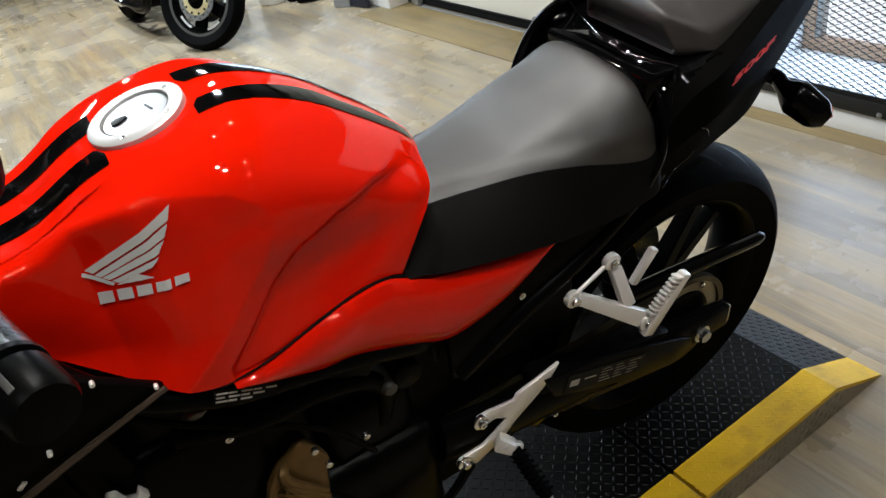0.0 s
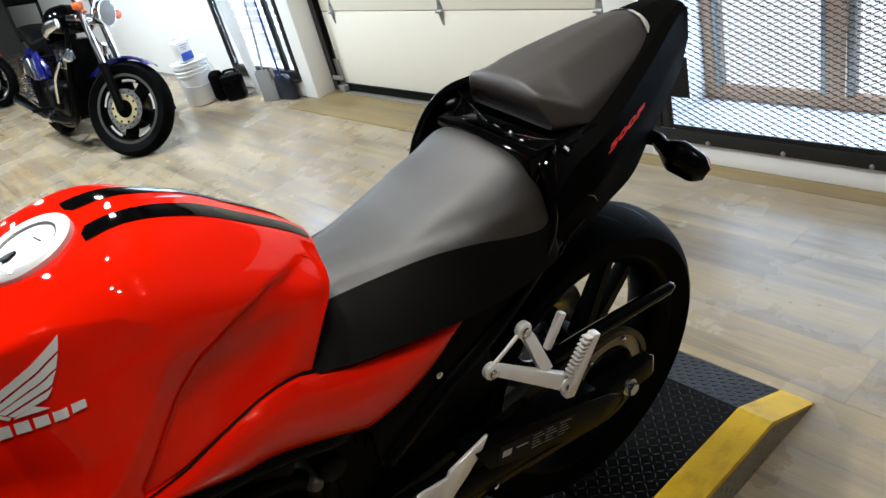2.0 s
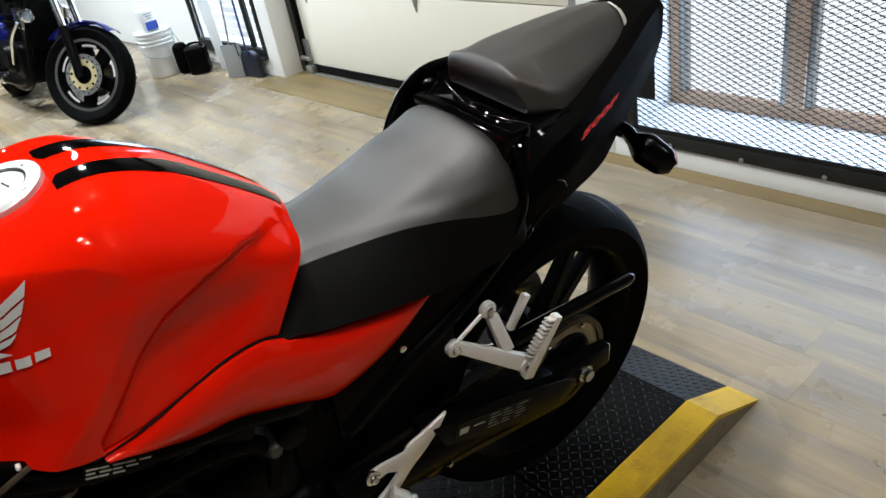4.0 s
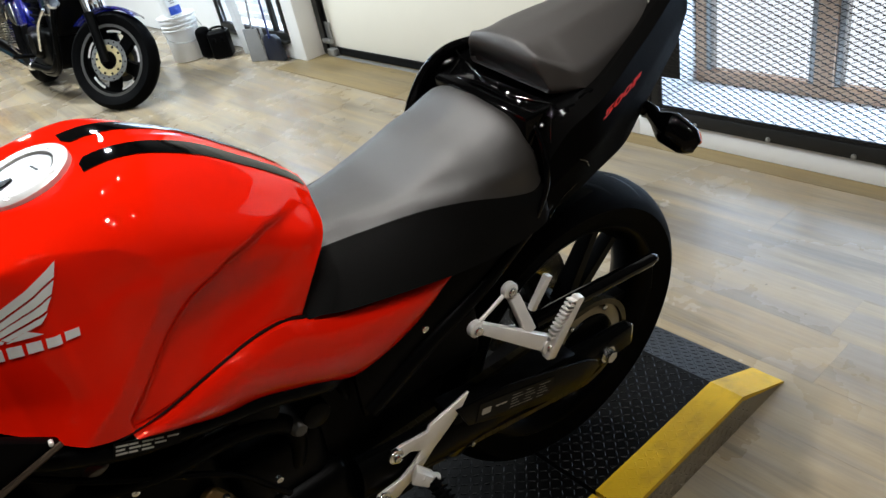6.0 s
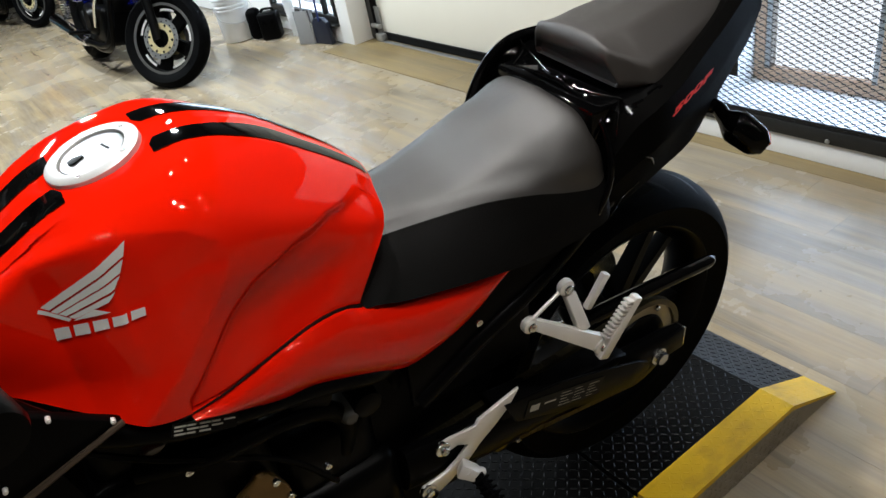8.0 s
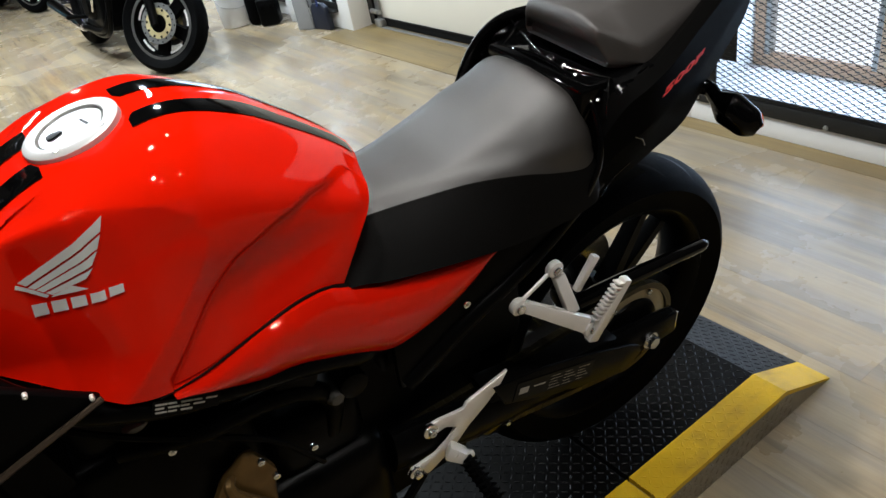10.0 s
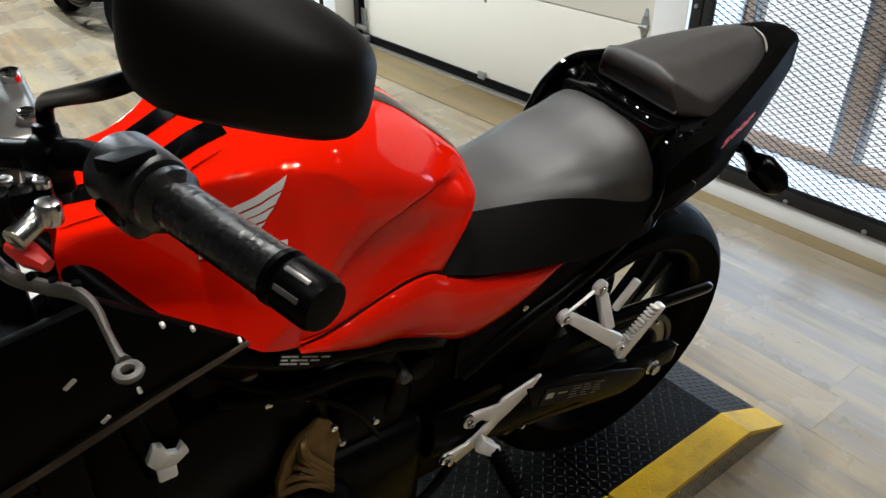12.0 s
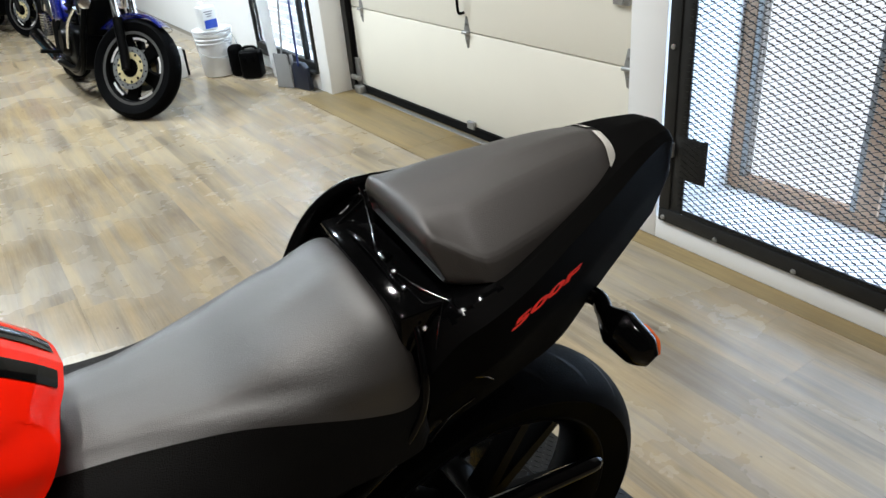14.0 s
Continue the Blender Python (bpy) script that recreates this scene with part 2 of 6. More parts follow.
# dirty boards; its brown also carries the shade at the wall foot
WOOD_DARK = wood_mat("shaded_dirty_oak", (0.245, 0.178, 0.078), (0.185, 0.140, 0.070), (0.080, 0.057, 0.027), 0.40)
SUBFLOOR = mat("floor_joint", (0.20, 0.178, 0.145), 0.8, vary=0.2)
DISC_GOLD = mat("disc_carrier_gold", (0.78, 0.66, 0.36), 0.35, 0.6, 0.1, 30, 0.05)


def glow_mat(name, colour, strength):
    m = bpy.data.materials.new(name)
    m.use_nodes = True
    nt = m.node_tree
    e = nt.nodes.new("ShaderNodeEmission")
    e.inputs[0].default_value, e.inputs[1].default_value = (*colour, 1), strength
    nt.links.new(e.outputs[0], nt.nodes["Material Output"].inputs[0])
    return m


OUTSIDE = glow_mat("overcast_daylight", (0.93, 0.96, 1.0), 1.15)


def glass_mat(name):
    m = bpy.data.materials.new(name)
    m.use_nodes = True
    b = m.node_tree.nodes["Principled BSDF"]
    b.inputs["Base Color"].default_value = (0.96, 0.98, 1, 1)
    b.inputs["Transmission Weight"].default_value = 1
    b.inputs["Roughness"].default_value, b.inputs["IOR"].default_value = 0.0, 1.45
    return m


GLASS = glass_mat("window_glass")


# ---- mesh helpers ----
def mesh_of(bm, name, material, smooth=None):
    me = bpy.data.meshes.new(name)
    bmesh.ops.recalc_face_normals(bm, faces=bm.faces[:])
    bm.to_mesh(me)
    bm.free()
    for m in material if isinstance(material, (list, tuple)) else (material,):
        me.materials.append(m)
    if smooth is not None:
        for p in me.polygons:
            p.use_smooth = True
        me.set_sharp_from_angle(angle=radians(smooth))
    return me


def part(name, bm, material, parent=None, label="", smooth=38):
    ob = new(name, mesh_of(bm, name, material, smooth))
    if parent is not None:
        ob.parent = parent
    if label:
        tagged(ob, label)
    return ob


def thing(name, m, label, category, group="", kind=""):
    ob = new(name)
    ob.empty_display_size = 0.1
    ob.matrix_world = m
    return tagged(ob, label, category, group, kind)


def join(*bms):
    out = bms[0]
    for b in bms[1:]:
        me = bpy.data.meshes.new("tmp")
        b.to_mesh(me)
        b.free()
        out.from_mesh(me)
        bpy.data.meshes.remove(me)
    return out


def box(lo, hi, bev=0.0, m=None, seg=2):
    bm = bmesh.new()
    bmesh.ops.create_cube(bm, size=1)
    for v in bm.verts:
        v.co = Vector([lo[k] + (v.co[k] + 0.5) * (hi[k] - lo[k]) for k in range(3)])
    if bev:
        bmesh.ops.bevel(bm, geom=bm.edges[:], offset=bev, segments=seg, affect="EDGES", profile=0.5)
    if m is not None:
        bmesh.ops.transform(bm, matrix=m, verts=bm.verts)
    return bm


def rod(a, b, r0, r1=None, seg=16, bev=0.0):
    a, b = Vector(a), Vector(b)
    bm = bmesh.new()
    bmesh.ops.create_cone(bm, cap_ends=True, segments=seg, radius1=r0, radius2=r0 if r1 is None else r1, depth=(b - a).length)
    if bev:
        es = [e for e in bm.edges if abs(e.verts[0].co.z - e.verts[1].co.z) < 1e-6 and len(e.link_faces) == 2]
        bmesh.ops.bevel(bm, geom=es, offset=bev, segments=2, affect="EDGES", profile=0.5)
    q = (b - a).to_track_quat("Z", "Y").to_matrix().to_4x4()
    bmesh.ops.transform(bm, matrix=Matrix.Translation((a + b) / 2) @ q, verts=bm.verts)
    return bm


def crspline(pts, n):
    """Points along a smooth curve through pts."""
    p = np.array(pts, float)
    p = np.vstack([2 * p[0] - p[1], p, 2 * p[-1] - p[-2]])
    out = []
    m = len(p) - 3
    for s in np.linspace(0, m, n):
        k = min(int(s), m - 1)
        t = s - k
        a, b, c, d = p[k : k + 4]
        out.append(0.5 * (2 * b + (c - a) * t + (2 * a - 5 * b + 4 * c - d) * t * t + (3 * b - a - 3 * c + d) * t**3))
    return np.array(out)


def tube(pts, r, n=24, seg=10, flat=1.0, ends=None):
    """A tube along a smooth curve; r a radius or a list of radii from end to end."""
    c = crspline(pts, n)
    rs = np.interp(np.linspace(0, 1, n), np.linspace(0, 1, len(r)), r) if isinstance(r, (list, tuple)) else [r] * n
    bm = bmesh.new()
    rings = []
    up = Vector((0, 0, 1))
    for k in range(n):
        d = Vector(c[min(k + 1, n - 1)] - c[max(k - 1, 0)]).normalized()
        if abs(d.dot(up)) > 0.95:
            up = Vector((0, 1, 0))
        s = d.cross(up).normalized()
        u = s.cross(d).normalized()
        up = u
        rings.append([bm.verts.new(Vector(c[k]) + float(rs[k]) * (math.cos(a) * s * flat + math.sin(a) * u)) for a in (2 * math.pi * j / seg for j in range(seg))])
    for k in range(n - 1):
        for j in range(seg):
            bm.faces.new((rings[k][j], rings[k][(j + 1) % seg], rings[k + 1][(j + 1) % seg], rings[k + 1][j]))
    bm.faces.new(rings[0][::-1])
    bm.faces.new(rings[-1])
    return bm


def spun(profile, axis="y", seg=48, close=False):
    """A profile of (radius, along) turned round an axis through the origin."""
    bm = bmesh.new()
    rings = []
    for j in range(seg):
        a = 2 * math.pi * j / seg
        c, s = math.cos(a), math.sin(a)
        ring = []
        for r, h in profile:
            co = (r * c, h, r * s) if axis == "y" else (r * c, r * s, h)
            ring.append(bm.verts.new(co))
        rings.append(ring)
    n = len(profile)
    for j in range(seg):
        a, b = rings[j], rings[(j + 1) % seg]
        for k in range(n if close else n - 1):
            l = (k + 1) % n
            bm.faces.new((a[k], a[l], b[l], b[k]))
    bmesh.ops.remove_doubles(bm, verts=bm.verts, dist=1e-6)
    return bm


def moved(bm, m):
    bmesh.ops.transform(bm, matrix=m, verts=bm.verts)
    return bm


def plate(outline, thick, bev=0.0, m=None):
    """A flat outline of (x, z) points, thick along y from 0 to thick."""
    bm = bmesh.new()
    f = bm.faces.new([bm.verts.new((x, 0, z)) for x, z in outline])
    r = bmesh.ops.extrude_face_region(bm, geom=[f])
    bmesh.ops.translate(bm, vec=(0, thick, 0), verts=[g for g in r["geom"] if isinstance(g, bmesh.types.BMVert)])
    if bev:
        bmesh.ops.bevel(bm, geom=bm.edges[:], offset=bev, segments=2, affect="EDGES", profile=0.5, clamp_overlap=True)
    if m is not None:
        moved(bm, m)
    return bm


def half_grid(secs, nu, nv):
    """A dense grid over lofted half sections: [nu][nv] points, from the middle out and down."""
    rows = np.array([crspline(s, nv) for s in secs])
    return np.stack([crspline(rows[:, k], nu) for k in range(nv)], 1)


def edged_grid(secs, nu, nv):
    """As half_grid, but with straight runs and hard edges across."""
    rows = []
    for s in secs:
        s = np.array(s, float)
        at = np.linspace(0, len(s) - 1, nv)
        rows.append(np.stack([np.interp(at, range(len(s)), s[:, k]) for k in range(3)], 1))
    rows = np.array(rows)
    return np.stack([crspline(rows[:, k], nu) for k in range(nv)], 1)


def loft_body(g, floor_drop=0.012, inset=0.75, flank=None, flank_u=0):
    """A closed body, alike on both sides, from a half grid."""
    nu, nv = g.shape[:2]
    bm = bmesh.new()
    rows = []
    for u in range(nu):
        row = []
        low = g[u, -1] * (1, inset, 1) - (0, 0, floor_drop)
        left = [*(p * (1, -1, 1) for p in g[u, 1:]), low * (1, -1, 1)]
        pts = [*left[::-1], g[u, 0] * (1, 0, 1), *g[u, 1:], low]
        rows.append([bm.verts.new(p) for p in pts])
    m = len(rows[0])
    for u in range(nu - 1):
        for k in range(m):
            l = (k + 1) % m
            f = bm.faces.new((rows[u][k], rows[u][l], rows[u + 1][l], rows[u + 1][k]))
            if flank and u >= flank_u and min(k, m - 2 - k) < nv - flank:
                f.material_index = 1
    bm.faces.new(rows[0][::-1])
    bm.faces.new(rows[-1])
    return bm


def patch_on(g, us, vfun, side, lift=0.0012, nv=8):
    """A thin film lying on a half grid, over grid rows us and columns from vfun(t) lower to upper."""
    nu, ncol = g.shape[:2]

    def at(u, v):
        u, v = min(max(u, 0), nu - 1.001), min(max(v, 0), ncol - 1.001)
        a, b = int(u), int(v)
        s, t = u - a, v - b
        return (1 - s) * (1 - t) * g[a, b] + s * (1 - t) * g[a + 1, b] + (1 - s) * t * g[a, b + 1] + s * t * g[a + 1, b + 1]

    bm = bmesh.new()
    rows = []
    for k, u in enumerate(us):
        lo, hi = vfun(k / (len(us) - 1))
        row = []
        for j in range(nv):
            v = lo + (hi - lo) * j / (nv - 1)
            p = at(u, v)
            n = np.cross(at(u + 0.5, v) - at(u - 0.5, v), at(u, v + 0.5) - at(u, v - 0.5))
            n = n / (np.linalg.norm(n) + 1e-9)
            if n[2] < 0 and n[1] < 0.2:
                n = -n
            q = p + lift * n
            row.append(bm.verts.new((q[0], side * q[1], q[2])))
        rows.append(row)
    for k in range(len(rows) - 1):
        for j in range(nv - 1):
            bm.faces.new((rows[k][j], rows[k][j + 1], rows[k + 1][j + 1], rows[k + 1][j]))
    return bm


def side_y(g, x, z):
    """How far out a half grid's flank stands at (x, z)."""
    flat = g.reshape(-1, 3)
    d = (flat[:, 0] - x) ** 2 + (flat[:, 2] - z) ** 2
    k = np.argsort(d)[:4]
    w = 1 / (d[k] + 1e-8)
    return float((flat[k, 1] * w).sum() / w.sum())


def bolt(p, r, d=(0, -1, 0), h=0.006):
    p, d = Vector(p), Vector(d).normalized()
    head = rod(p, p + d * h, r, r * 0.92, 12, r * 0.15)
    return join(head, rod(p + d * (h - 0.0005), p + d * (h + 0.0008), r * 0.45, r * 0.4, 6))


# ---- the room ----
WX = 1.475          # inner face of the window and door wall
WALL_T = 0.46       # its thickness
DARK_FROM = 1.62         # the unseen wall above is made dark, to darken the tank's reflections
H = 3.2
WIN = (-0.30, 1.06, 0.085, 1.02)      # right window: y0, y1, z0, z1
DOORY = (1.215, 3.72, 2.45)            # door opening
LWIN = (3.875, 4.94, 0.13, 2.2)         # left window


# unseen walls, dark to keep reflections in tank and black plastic low
def wall_piece(name, lo, hi, label="unseen wall, kept dark grey"):
    return tagged(part(name, box(lo, hi, 0.003), GREYWALL), label, "wall", kind="structure")


X0, X1, Y0, Y1 = -4.6, WX, -3.6, 12.9
wall_east = tagged(new("wall_east"), "white wall with garage door and windows, its unseen top made dark", "wall", kind="structure")


def east(y0, y1, z0, z1, depth=WALL_T, x=WX):
    if z0 < DARK_FROM:
        part("wall_panel", box((x, y0, z0), (x + depth, y1, min(z1, DARK_FROM)), 0.003), WALL, wall_east)
    if z1 > DARK_FROM:
        part("wall_panel", box((x, y0, max(z0, DARK_FROM + 0.001)), (x + depth, y1, z1), 0.003), GREYWALL, wall_east)


wall_piece("wall_southeast", (WX, Y0, 0), (WX + WALL_T, WIN[0], H))
east(WIN[0], WIN[1], 0, WIN[2])
east(WIN[0], WIN[1], WIN[3], H)
east(WIN[1], DOORY[0], 0, H)
east(DOORY[0], DOORY[1], DOORY[2], H)
east(DOORY[1], LWIN[0], 0, H)
east(LWIN[0], LWIN[1], 0, LWIN[2])
east(LWIN[0], LWIN[1], LWIN[3], H)
east(LWIN[1], Y1, 0, H)
wall_piece("wall_west", (X0 - 0.9, Y0, 0), (X0, Y1, H))
wall_piece("wall_south", (X0 - 0.9, Y0 - 0.9, 0), (X1 + WALL_T, Y0 - 0.002, H))
wall_piece("wall_north", (X0 - 0.9, Y1 + 0.002, 0), (X1 + WALL_T, Y1 + 0.9, H))
tagged(part("ceiling", box((X0 - 0.2, Y0 - 0.2, H + 0.002), (X1 + WALL_T, Y1 + 0.2, H + 0.2)), CEIL), "flat dark ceiling", "ceiling", kind="structure")
# ground outside, daylight glare put into its pale colour
tagged(part("ground", box((-40, -40, -0.3), (40, 40, -0.06)), mat("pale_ground", (0.62, 0.63, 0.65), 0.9, vary=0.2, scale=3)), "ground outside, made pale for bright panes", "ground", kind="structure")

# outside daylight far behind the panes
bm = bmesh.new()
bm.faces.new([bm.verts.new(p) for p in ((2.25, -14, -0.058), (2.25, 18, -0.058), (2.25, 18, 6), (2.25, -14, 6))])
tagged(part("backdrop", bm, OUTSIDE), "bright overcast daylight outside the windows", "backdrop", kind="structure")

# unseen ceiling lights over the lamps, the three added ones too
for n, (lx, ly, watts) in enumerate(LAMPS):
    t = thing("ceiling_light", pose(lx, ly, H), "round white ceiling light, assumed above the view", "lamp", "ceiling lights")
    part("trim_ring", moved(spun([(0.09, 0), (0.13, 0), (0.13, -0.02), (0.10, -0.03), (0.09, -0.01)], "z", 24, True), pose(0, 0, 0)), WHITE_PLASTIC, t)


# ---- right window: iron grille, deep reveal, brown frame ----
win = tagged(new("window_1"), "deep window behind a black expanded-metal grille", "window", kind="structure")
gx = WX - 0.004
gx0 = WX - 0.014


def bar(name, lo, hi, material=BLACK_IRON, parent=win, bev=0.004):
    return part(name, box(lo, hi, bev), material, parent)


y0, y1, z0, z1 = WIN[0], WIN[1], WIN[2], WIN[3]
# outer angle iron, then the grille's own frame a little behind it
bar("grille_frame", (gx0, y0, 0.082), (gx, y1 - 0.020, 0.132))
bar("grille_frame", (gx0, y1 - 0.066, 0.1325), (gx, y1 - 0.020, z1))
bar("grille_frame", (gx0, y0, z1), (gx, y1 - 0.020, z1 + 0.05))
bar("grille_frame", (gx0 + 0.005, y1 - 0.118, 0.133), (gx - 0.002, y1 - 0.0665, z1 - 0.001))
bar("grille_frame", (gx0 + 0.005, y0, 0.1325), (gx - 0.002, y1 - 0.119, 0.150))
for k in range(4):
    part("bolt", bolt((gx0, 0.795 - 0.286 * k, 0.094), 0.009, (-1, 0, 0)), GALV, win)
for k in range(7):
    part("bolt", bolt((gx0, y1 - 0.043, 0.10 + 0.6 * k * 0.5), 0.009, (-1, 0, 0)), GALV, win)
# expanded metal: two families of slanted strands and the knuckles where they meet
DW, DH = 0.0455, 0.0212
ya, yb, za, zb = y0 + 0.01, y1 - 0.105, 0.14, z1
verts, faces = [], []


def strand(ax, az, bx, bz, r=0.00095, x=gx - 0.008):
    n = Vector((0, bx - ax, bz - az)).normalized()
    s = Vector((0, -n.z, n.y)) * r
    k = len(verts)
    for dx in (-r, r):
        for p in ((ax, az), (bx, bz)):
            for sg in (-1, 1):
                verts.append((x + dx, p[0] + sg * s.y, p[1] + sg * s.z))
    faces.extend([(k, k + 1, k + 3, k + 2), (k + 4, k + 6, k + 7, k + 5), (k, k + 2, k + 6, k + 4), (k + 1, k + 5, k + 7, k + 3)])


def clipped(yc, slope):
    """A slanted line through (yc, za), cut to the opening."""
    pts = []
    lo, hi = (za, zb)
    ys = (yc, yc + (zb - za) / slope)
    t0, t1 = 0.0, 1.0
    d = ys[1] - ys[0]
    for edge, sign in ((ya, 1), (yb, -1)):
        f0 = sign * (ys[0] - edge)
        f1 = sign * (ys[1] - edge)
        if f0 < 0 and f1 < 0:
            return None
        if f0 < 0:
            t0 = max(t0, f0 / (f0 - f1))
        elif f1 < 0:
            t1 = min(t1, f0 / (f0 - f1))
    if t1 - t0 < 1e-3:
        return None
    return (ys[0] + d * t0, lo + (hi - lo) * t0, ys[0] + d * t1, lo + (hi - lo) * t1)


slope = DH / DW
reach = (zb - za) / slope
for k in range(int((yb - ya + reach) / DW) + 2):
    for sg, start in ((1, yb - k * DW), (-1, ya + k * DW)):
        c = clipped(start, sg * slope)
        if c:
            strand(*c)
for r in range(int((min(zb, 1.3) - za) / (DH / 2))):
    for c in range(int((yb - ya) / DW)):
        kz = za + r * DH / 2
        ky = yb - (c + (0.5 if r % 2 else 0.0)) * DW
        if ky > ya:
            strand(ky - 0.0065, kz, ky + 0.0065, kz, 0.0019)
me = bpy.data.meshes.new("grille_mesh")
me.from_pydata(verts, [], faces)
me.materials.append(BLACK_IRON)
ob = new("grille_mesh", me)
ob.parent = win
tagged(ob, kind="stuff")
# lock plate and padlock hasp on the grille
bar("lock_plate", (gx0 + 0.003, 0.860, 0.262), (gx0 + 0.008, 0.980, 0.412), BLACK_IRON, win, 0.001)
part("latch", join(box((gx0 - 0.014, 0.985, 0.335), (gx0 + 0.002, 1.03, 0.385), 0.003), tube([(gx0 - 0.012, 1.035, 0.36), (gx0 - 0.02, 1.0, 0.362), (gx0 - 0.02, 0.992, 0.35), (gx0 - 0.02, 0.992, 0.29)], 0.006, 16, 8)), GALV, win, "worn steel slide latch")
# brown window set far back in the reveal
wx = WX + WALL_T - 0.07
for lo, hi in (((wx, y0, 0.088), (wx + 0.06, y1 - 0.002, 0.135)), ((wx, y1 - 0.047, 0.136), (wx + 0.06, y1 - 0.002, z1)), ((wx, y0, z1 - 0.07), (wx + 0.06, y1 - 0.048, z1 - 0.002))):
    bar("window_frame", lo, hi, BROWN_FRAME)
for ym in (0.525,):
    bar("mullion", (wx - 0.006, ym - 0.036, 0.136), (wx + 0.061, ym + 0.036, z1 - 0.071), BROWN_FRAME)
for ya2, yb2 in ((0.562, 1.012), (-0.295, 0.488)):
    for yy in (ya2, yb2 - 0.022):
        bar("sash", (wx + 0.004, yy, 0.137), (wx + 0.05, yy + 0.022, z1 - 0.072), GALV, win, 0.002)
    pane = part("pane", box((wx + 0.02, ya2 + 0.023, 0.139), (wx + 0.026, yb2 - 0.023, z1 - 0.073)), GLASS, win)
    pane.visible_shadow = False

# ---- left window ----
lw = tagged(new("window_2"), "black-framed side window with pale horizontal blinds", "window", kind="structure")
y0, y1, z0, z1 = LWIN
lx = WX - 0.01
for lo, hi in (((lx, y0, z0), (lx + 0.05, y1, z0 + 0.045)), ((lx, y0, z0 + 0.046), (lx + 0.05, y0 + 0.04, z1)), ((lx, y1 - 0.04, z0 + 0.046), (lx + 0.05, y1, z1)), ((lx, y0 + 0.041, z1 - 0.04), (lx + 0.05, y1 - 0.041, z1)), ((lx + 0.005, y0 + 0.17, z0 + 0.046), (lx + 0.045, y0 + 0.20, z1 - 0.041)), ((lx - 0.03, y0, z0 - 0.02), (lx + 0.02, y1, z0 - 0.001))):
    bar("window_frame", lo, hi, BLACK_IRON, lw)
pane = part("pane", box((lx + 0.02, y0 + 0.041, z0 + 0.046), (lx + 0.026, y1 - 0.041, z1 - 0.041)), GLASS, lw)
pane.visible_shadow = False
for k in range(34):
    part("slat", box((lx + 0.10, y0 + 0.21, z0 + 0.07 + 0.055 * k), (lx + 0.103, y1 - 0.05, z0 + 0.115 + 0.055 * k), 0.0, Matrix.Identity(4)), WHITE_PLASTIC, lw)

# ---- sectional garage door in its recess ----
dx = 1.645
gd = tagged(new("door_1"), "closed cream sectional garage door with steel hinges", "garage door", kind="structure")
for k in range(5):
    zl = 0.055 + (0.478 if k else 0) + max(0, k - 1) * 0.533
    zh = 0.530 + k * 0.533
    part("panel", box((dx, DOORY[0] - 0.02, zl + 0.002), (dx + 0.045, DOORY[1] - 0.09, zh - 0.002), 0.0018), DOOR, gd)
part("bottom_seal", join(box((dx - 0.006, DOORY[0], 0.006), (dx + 0.04, DOORY[1] - 0.1, 0.05), 0.006), box((dx - 0.012, DOORY[0], 0.048), (dx - 0.001, DOORY[1] - 0.1, 0.056), 0.002)), SEAL, gd, "black rubber bottom seal")
part("threshold_strip", box((dx - 0.045, DOORY[0], 0.0), (dx - 0.014, DOORY[1] - 0.08, 0.008), 0.002), GALV, gd)


def hinge(y, z):
    leaf = plate([(-0.022, 0.012), (-0.006, 0.075), (0.006, 0.075), (0.022, 0.012), (0.022, -0.012), (0.006, -0.075), (-0.006, -0.075), (-0.022, -0.012)], 0.004, 0.001)
    moved(leaf, pose(dx - 0.003, y, z, 0, 0, -90))
    pin = rod((dx - 0.012, y - 0.022, z), (dx - 0.012, y + 0.022, z), 0.009, None, 12)
    return join(leaf, pin, bolt((dx - 0.004, y, z + 0.04), 0.006, (-1, 0, 0)), bolt((dx - 0.004, y, z - 0.04), 0.006, (-1, 0, 0)))


for hy in (1.375, 2.42, 3.50):
    for hz in (0.530, 1.063, 1.596):
        part("hinge", hinge(hy, hz), GALV, gd)
part("lift_handle", tube([(dx, 2.44, 0.62), (dx - 0.03, 2.44, 0.625), (dx - 0.035, 2.44, 0.68), (dx - 0.03, 2.44, 0.73), (dx, 2.44, 0.735)], 0.007, 20, 8), BLACK_METAL, gd, "black pull handle")
part("lock_lever", join(box((dx - 0.02, 1.37, 0.76), (dx - 0.001, 1.45, 0.79), 0.004), rod((dx - 0.03, 1.40, 0.775), (dx - 0.001, 1.40, 0.775), 0.012)), GALV, gd)
part("foot_bracket", box((dx - 0.02, 2.39, 0.045), (dx - 0.002, 2.45, 0.085), 0.004), GALV, gd)
for ty in (DOORY[1] - 0.055, DOORY[0] - 0.06):
    part("track", join(box((dx - 0.03, ty - 0.006, 0.012), (dx - 0.026, ty + 0.05, 2.3)), box((dx - 0.03, ty + 0.047, 0.012), (dx + 0.03, ty + 0.051, 2.3)), box((dx + 0.026, ty - 0.006, 0.012), (dx + 0.03, ty + 0.05, 2.3))), BLACK_IRON, gd, "dark steel roller track")
part("corner_bracket", join(box((dx - 0.05, 3.56, 0.01), (dx - 0.005, 3.64, 0.055), 0.006), box((dx - 0.012, 3.60, 0.05), (dx - 0.004, 3.66, 0.22), 0.002), rod((dx - 0.03, 3.59, 0.10), (dx - 0.03, 3.68, 0.10), 0.016)), GALV, gd)


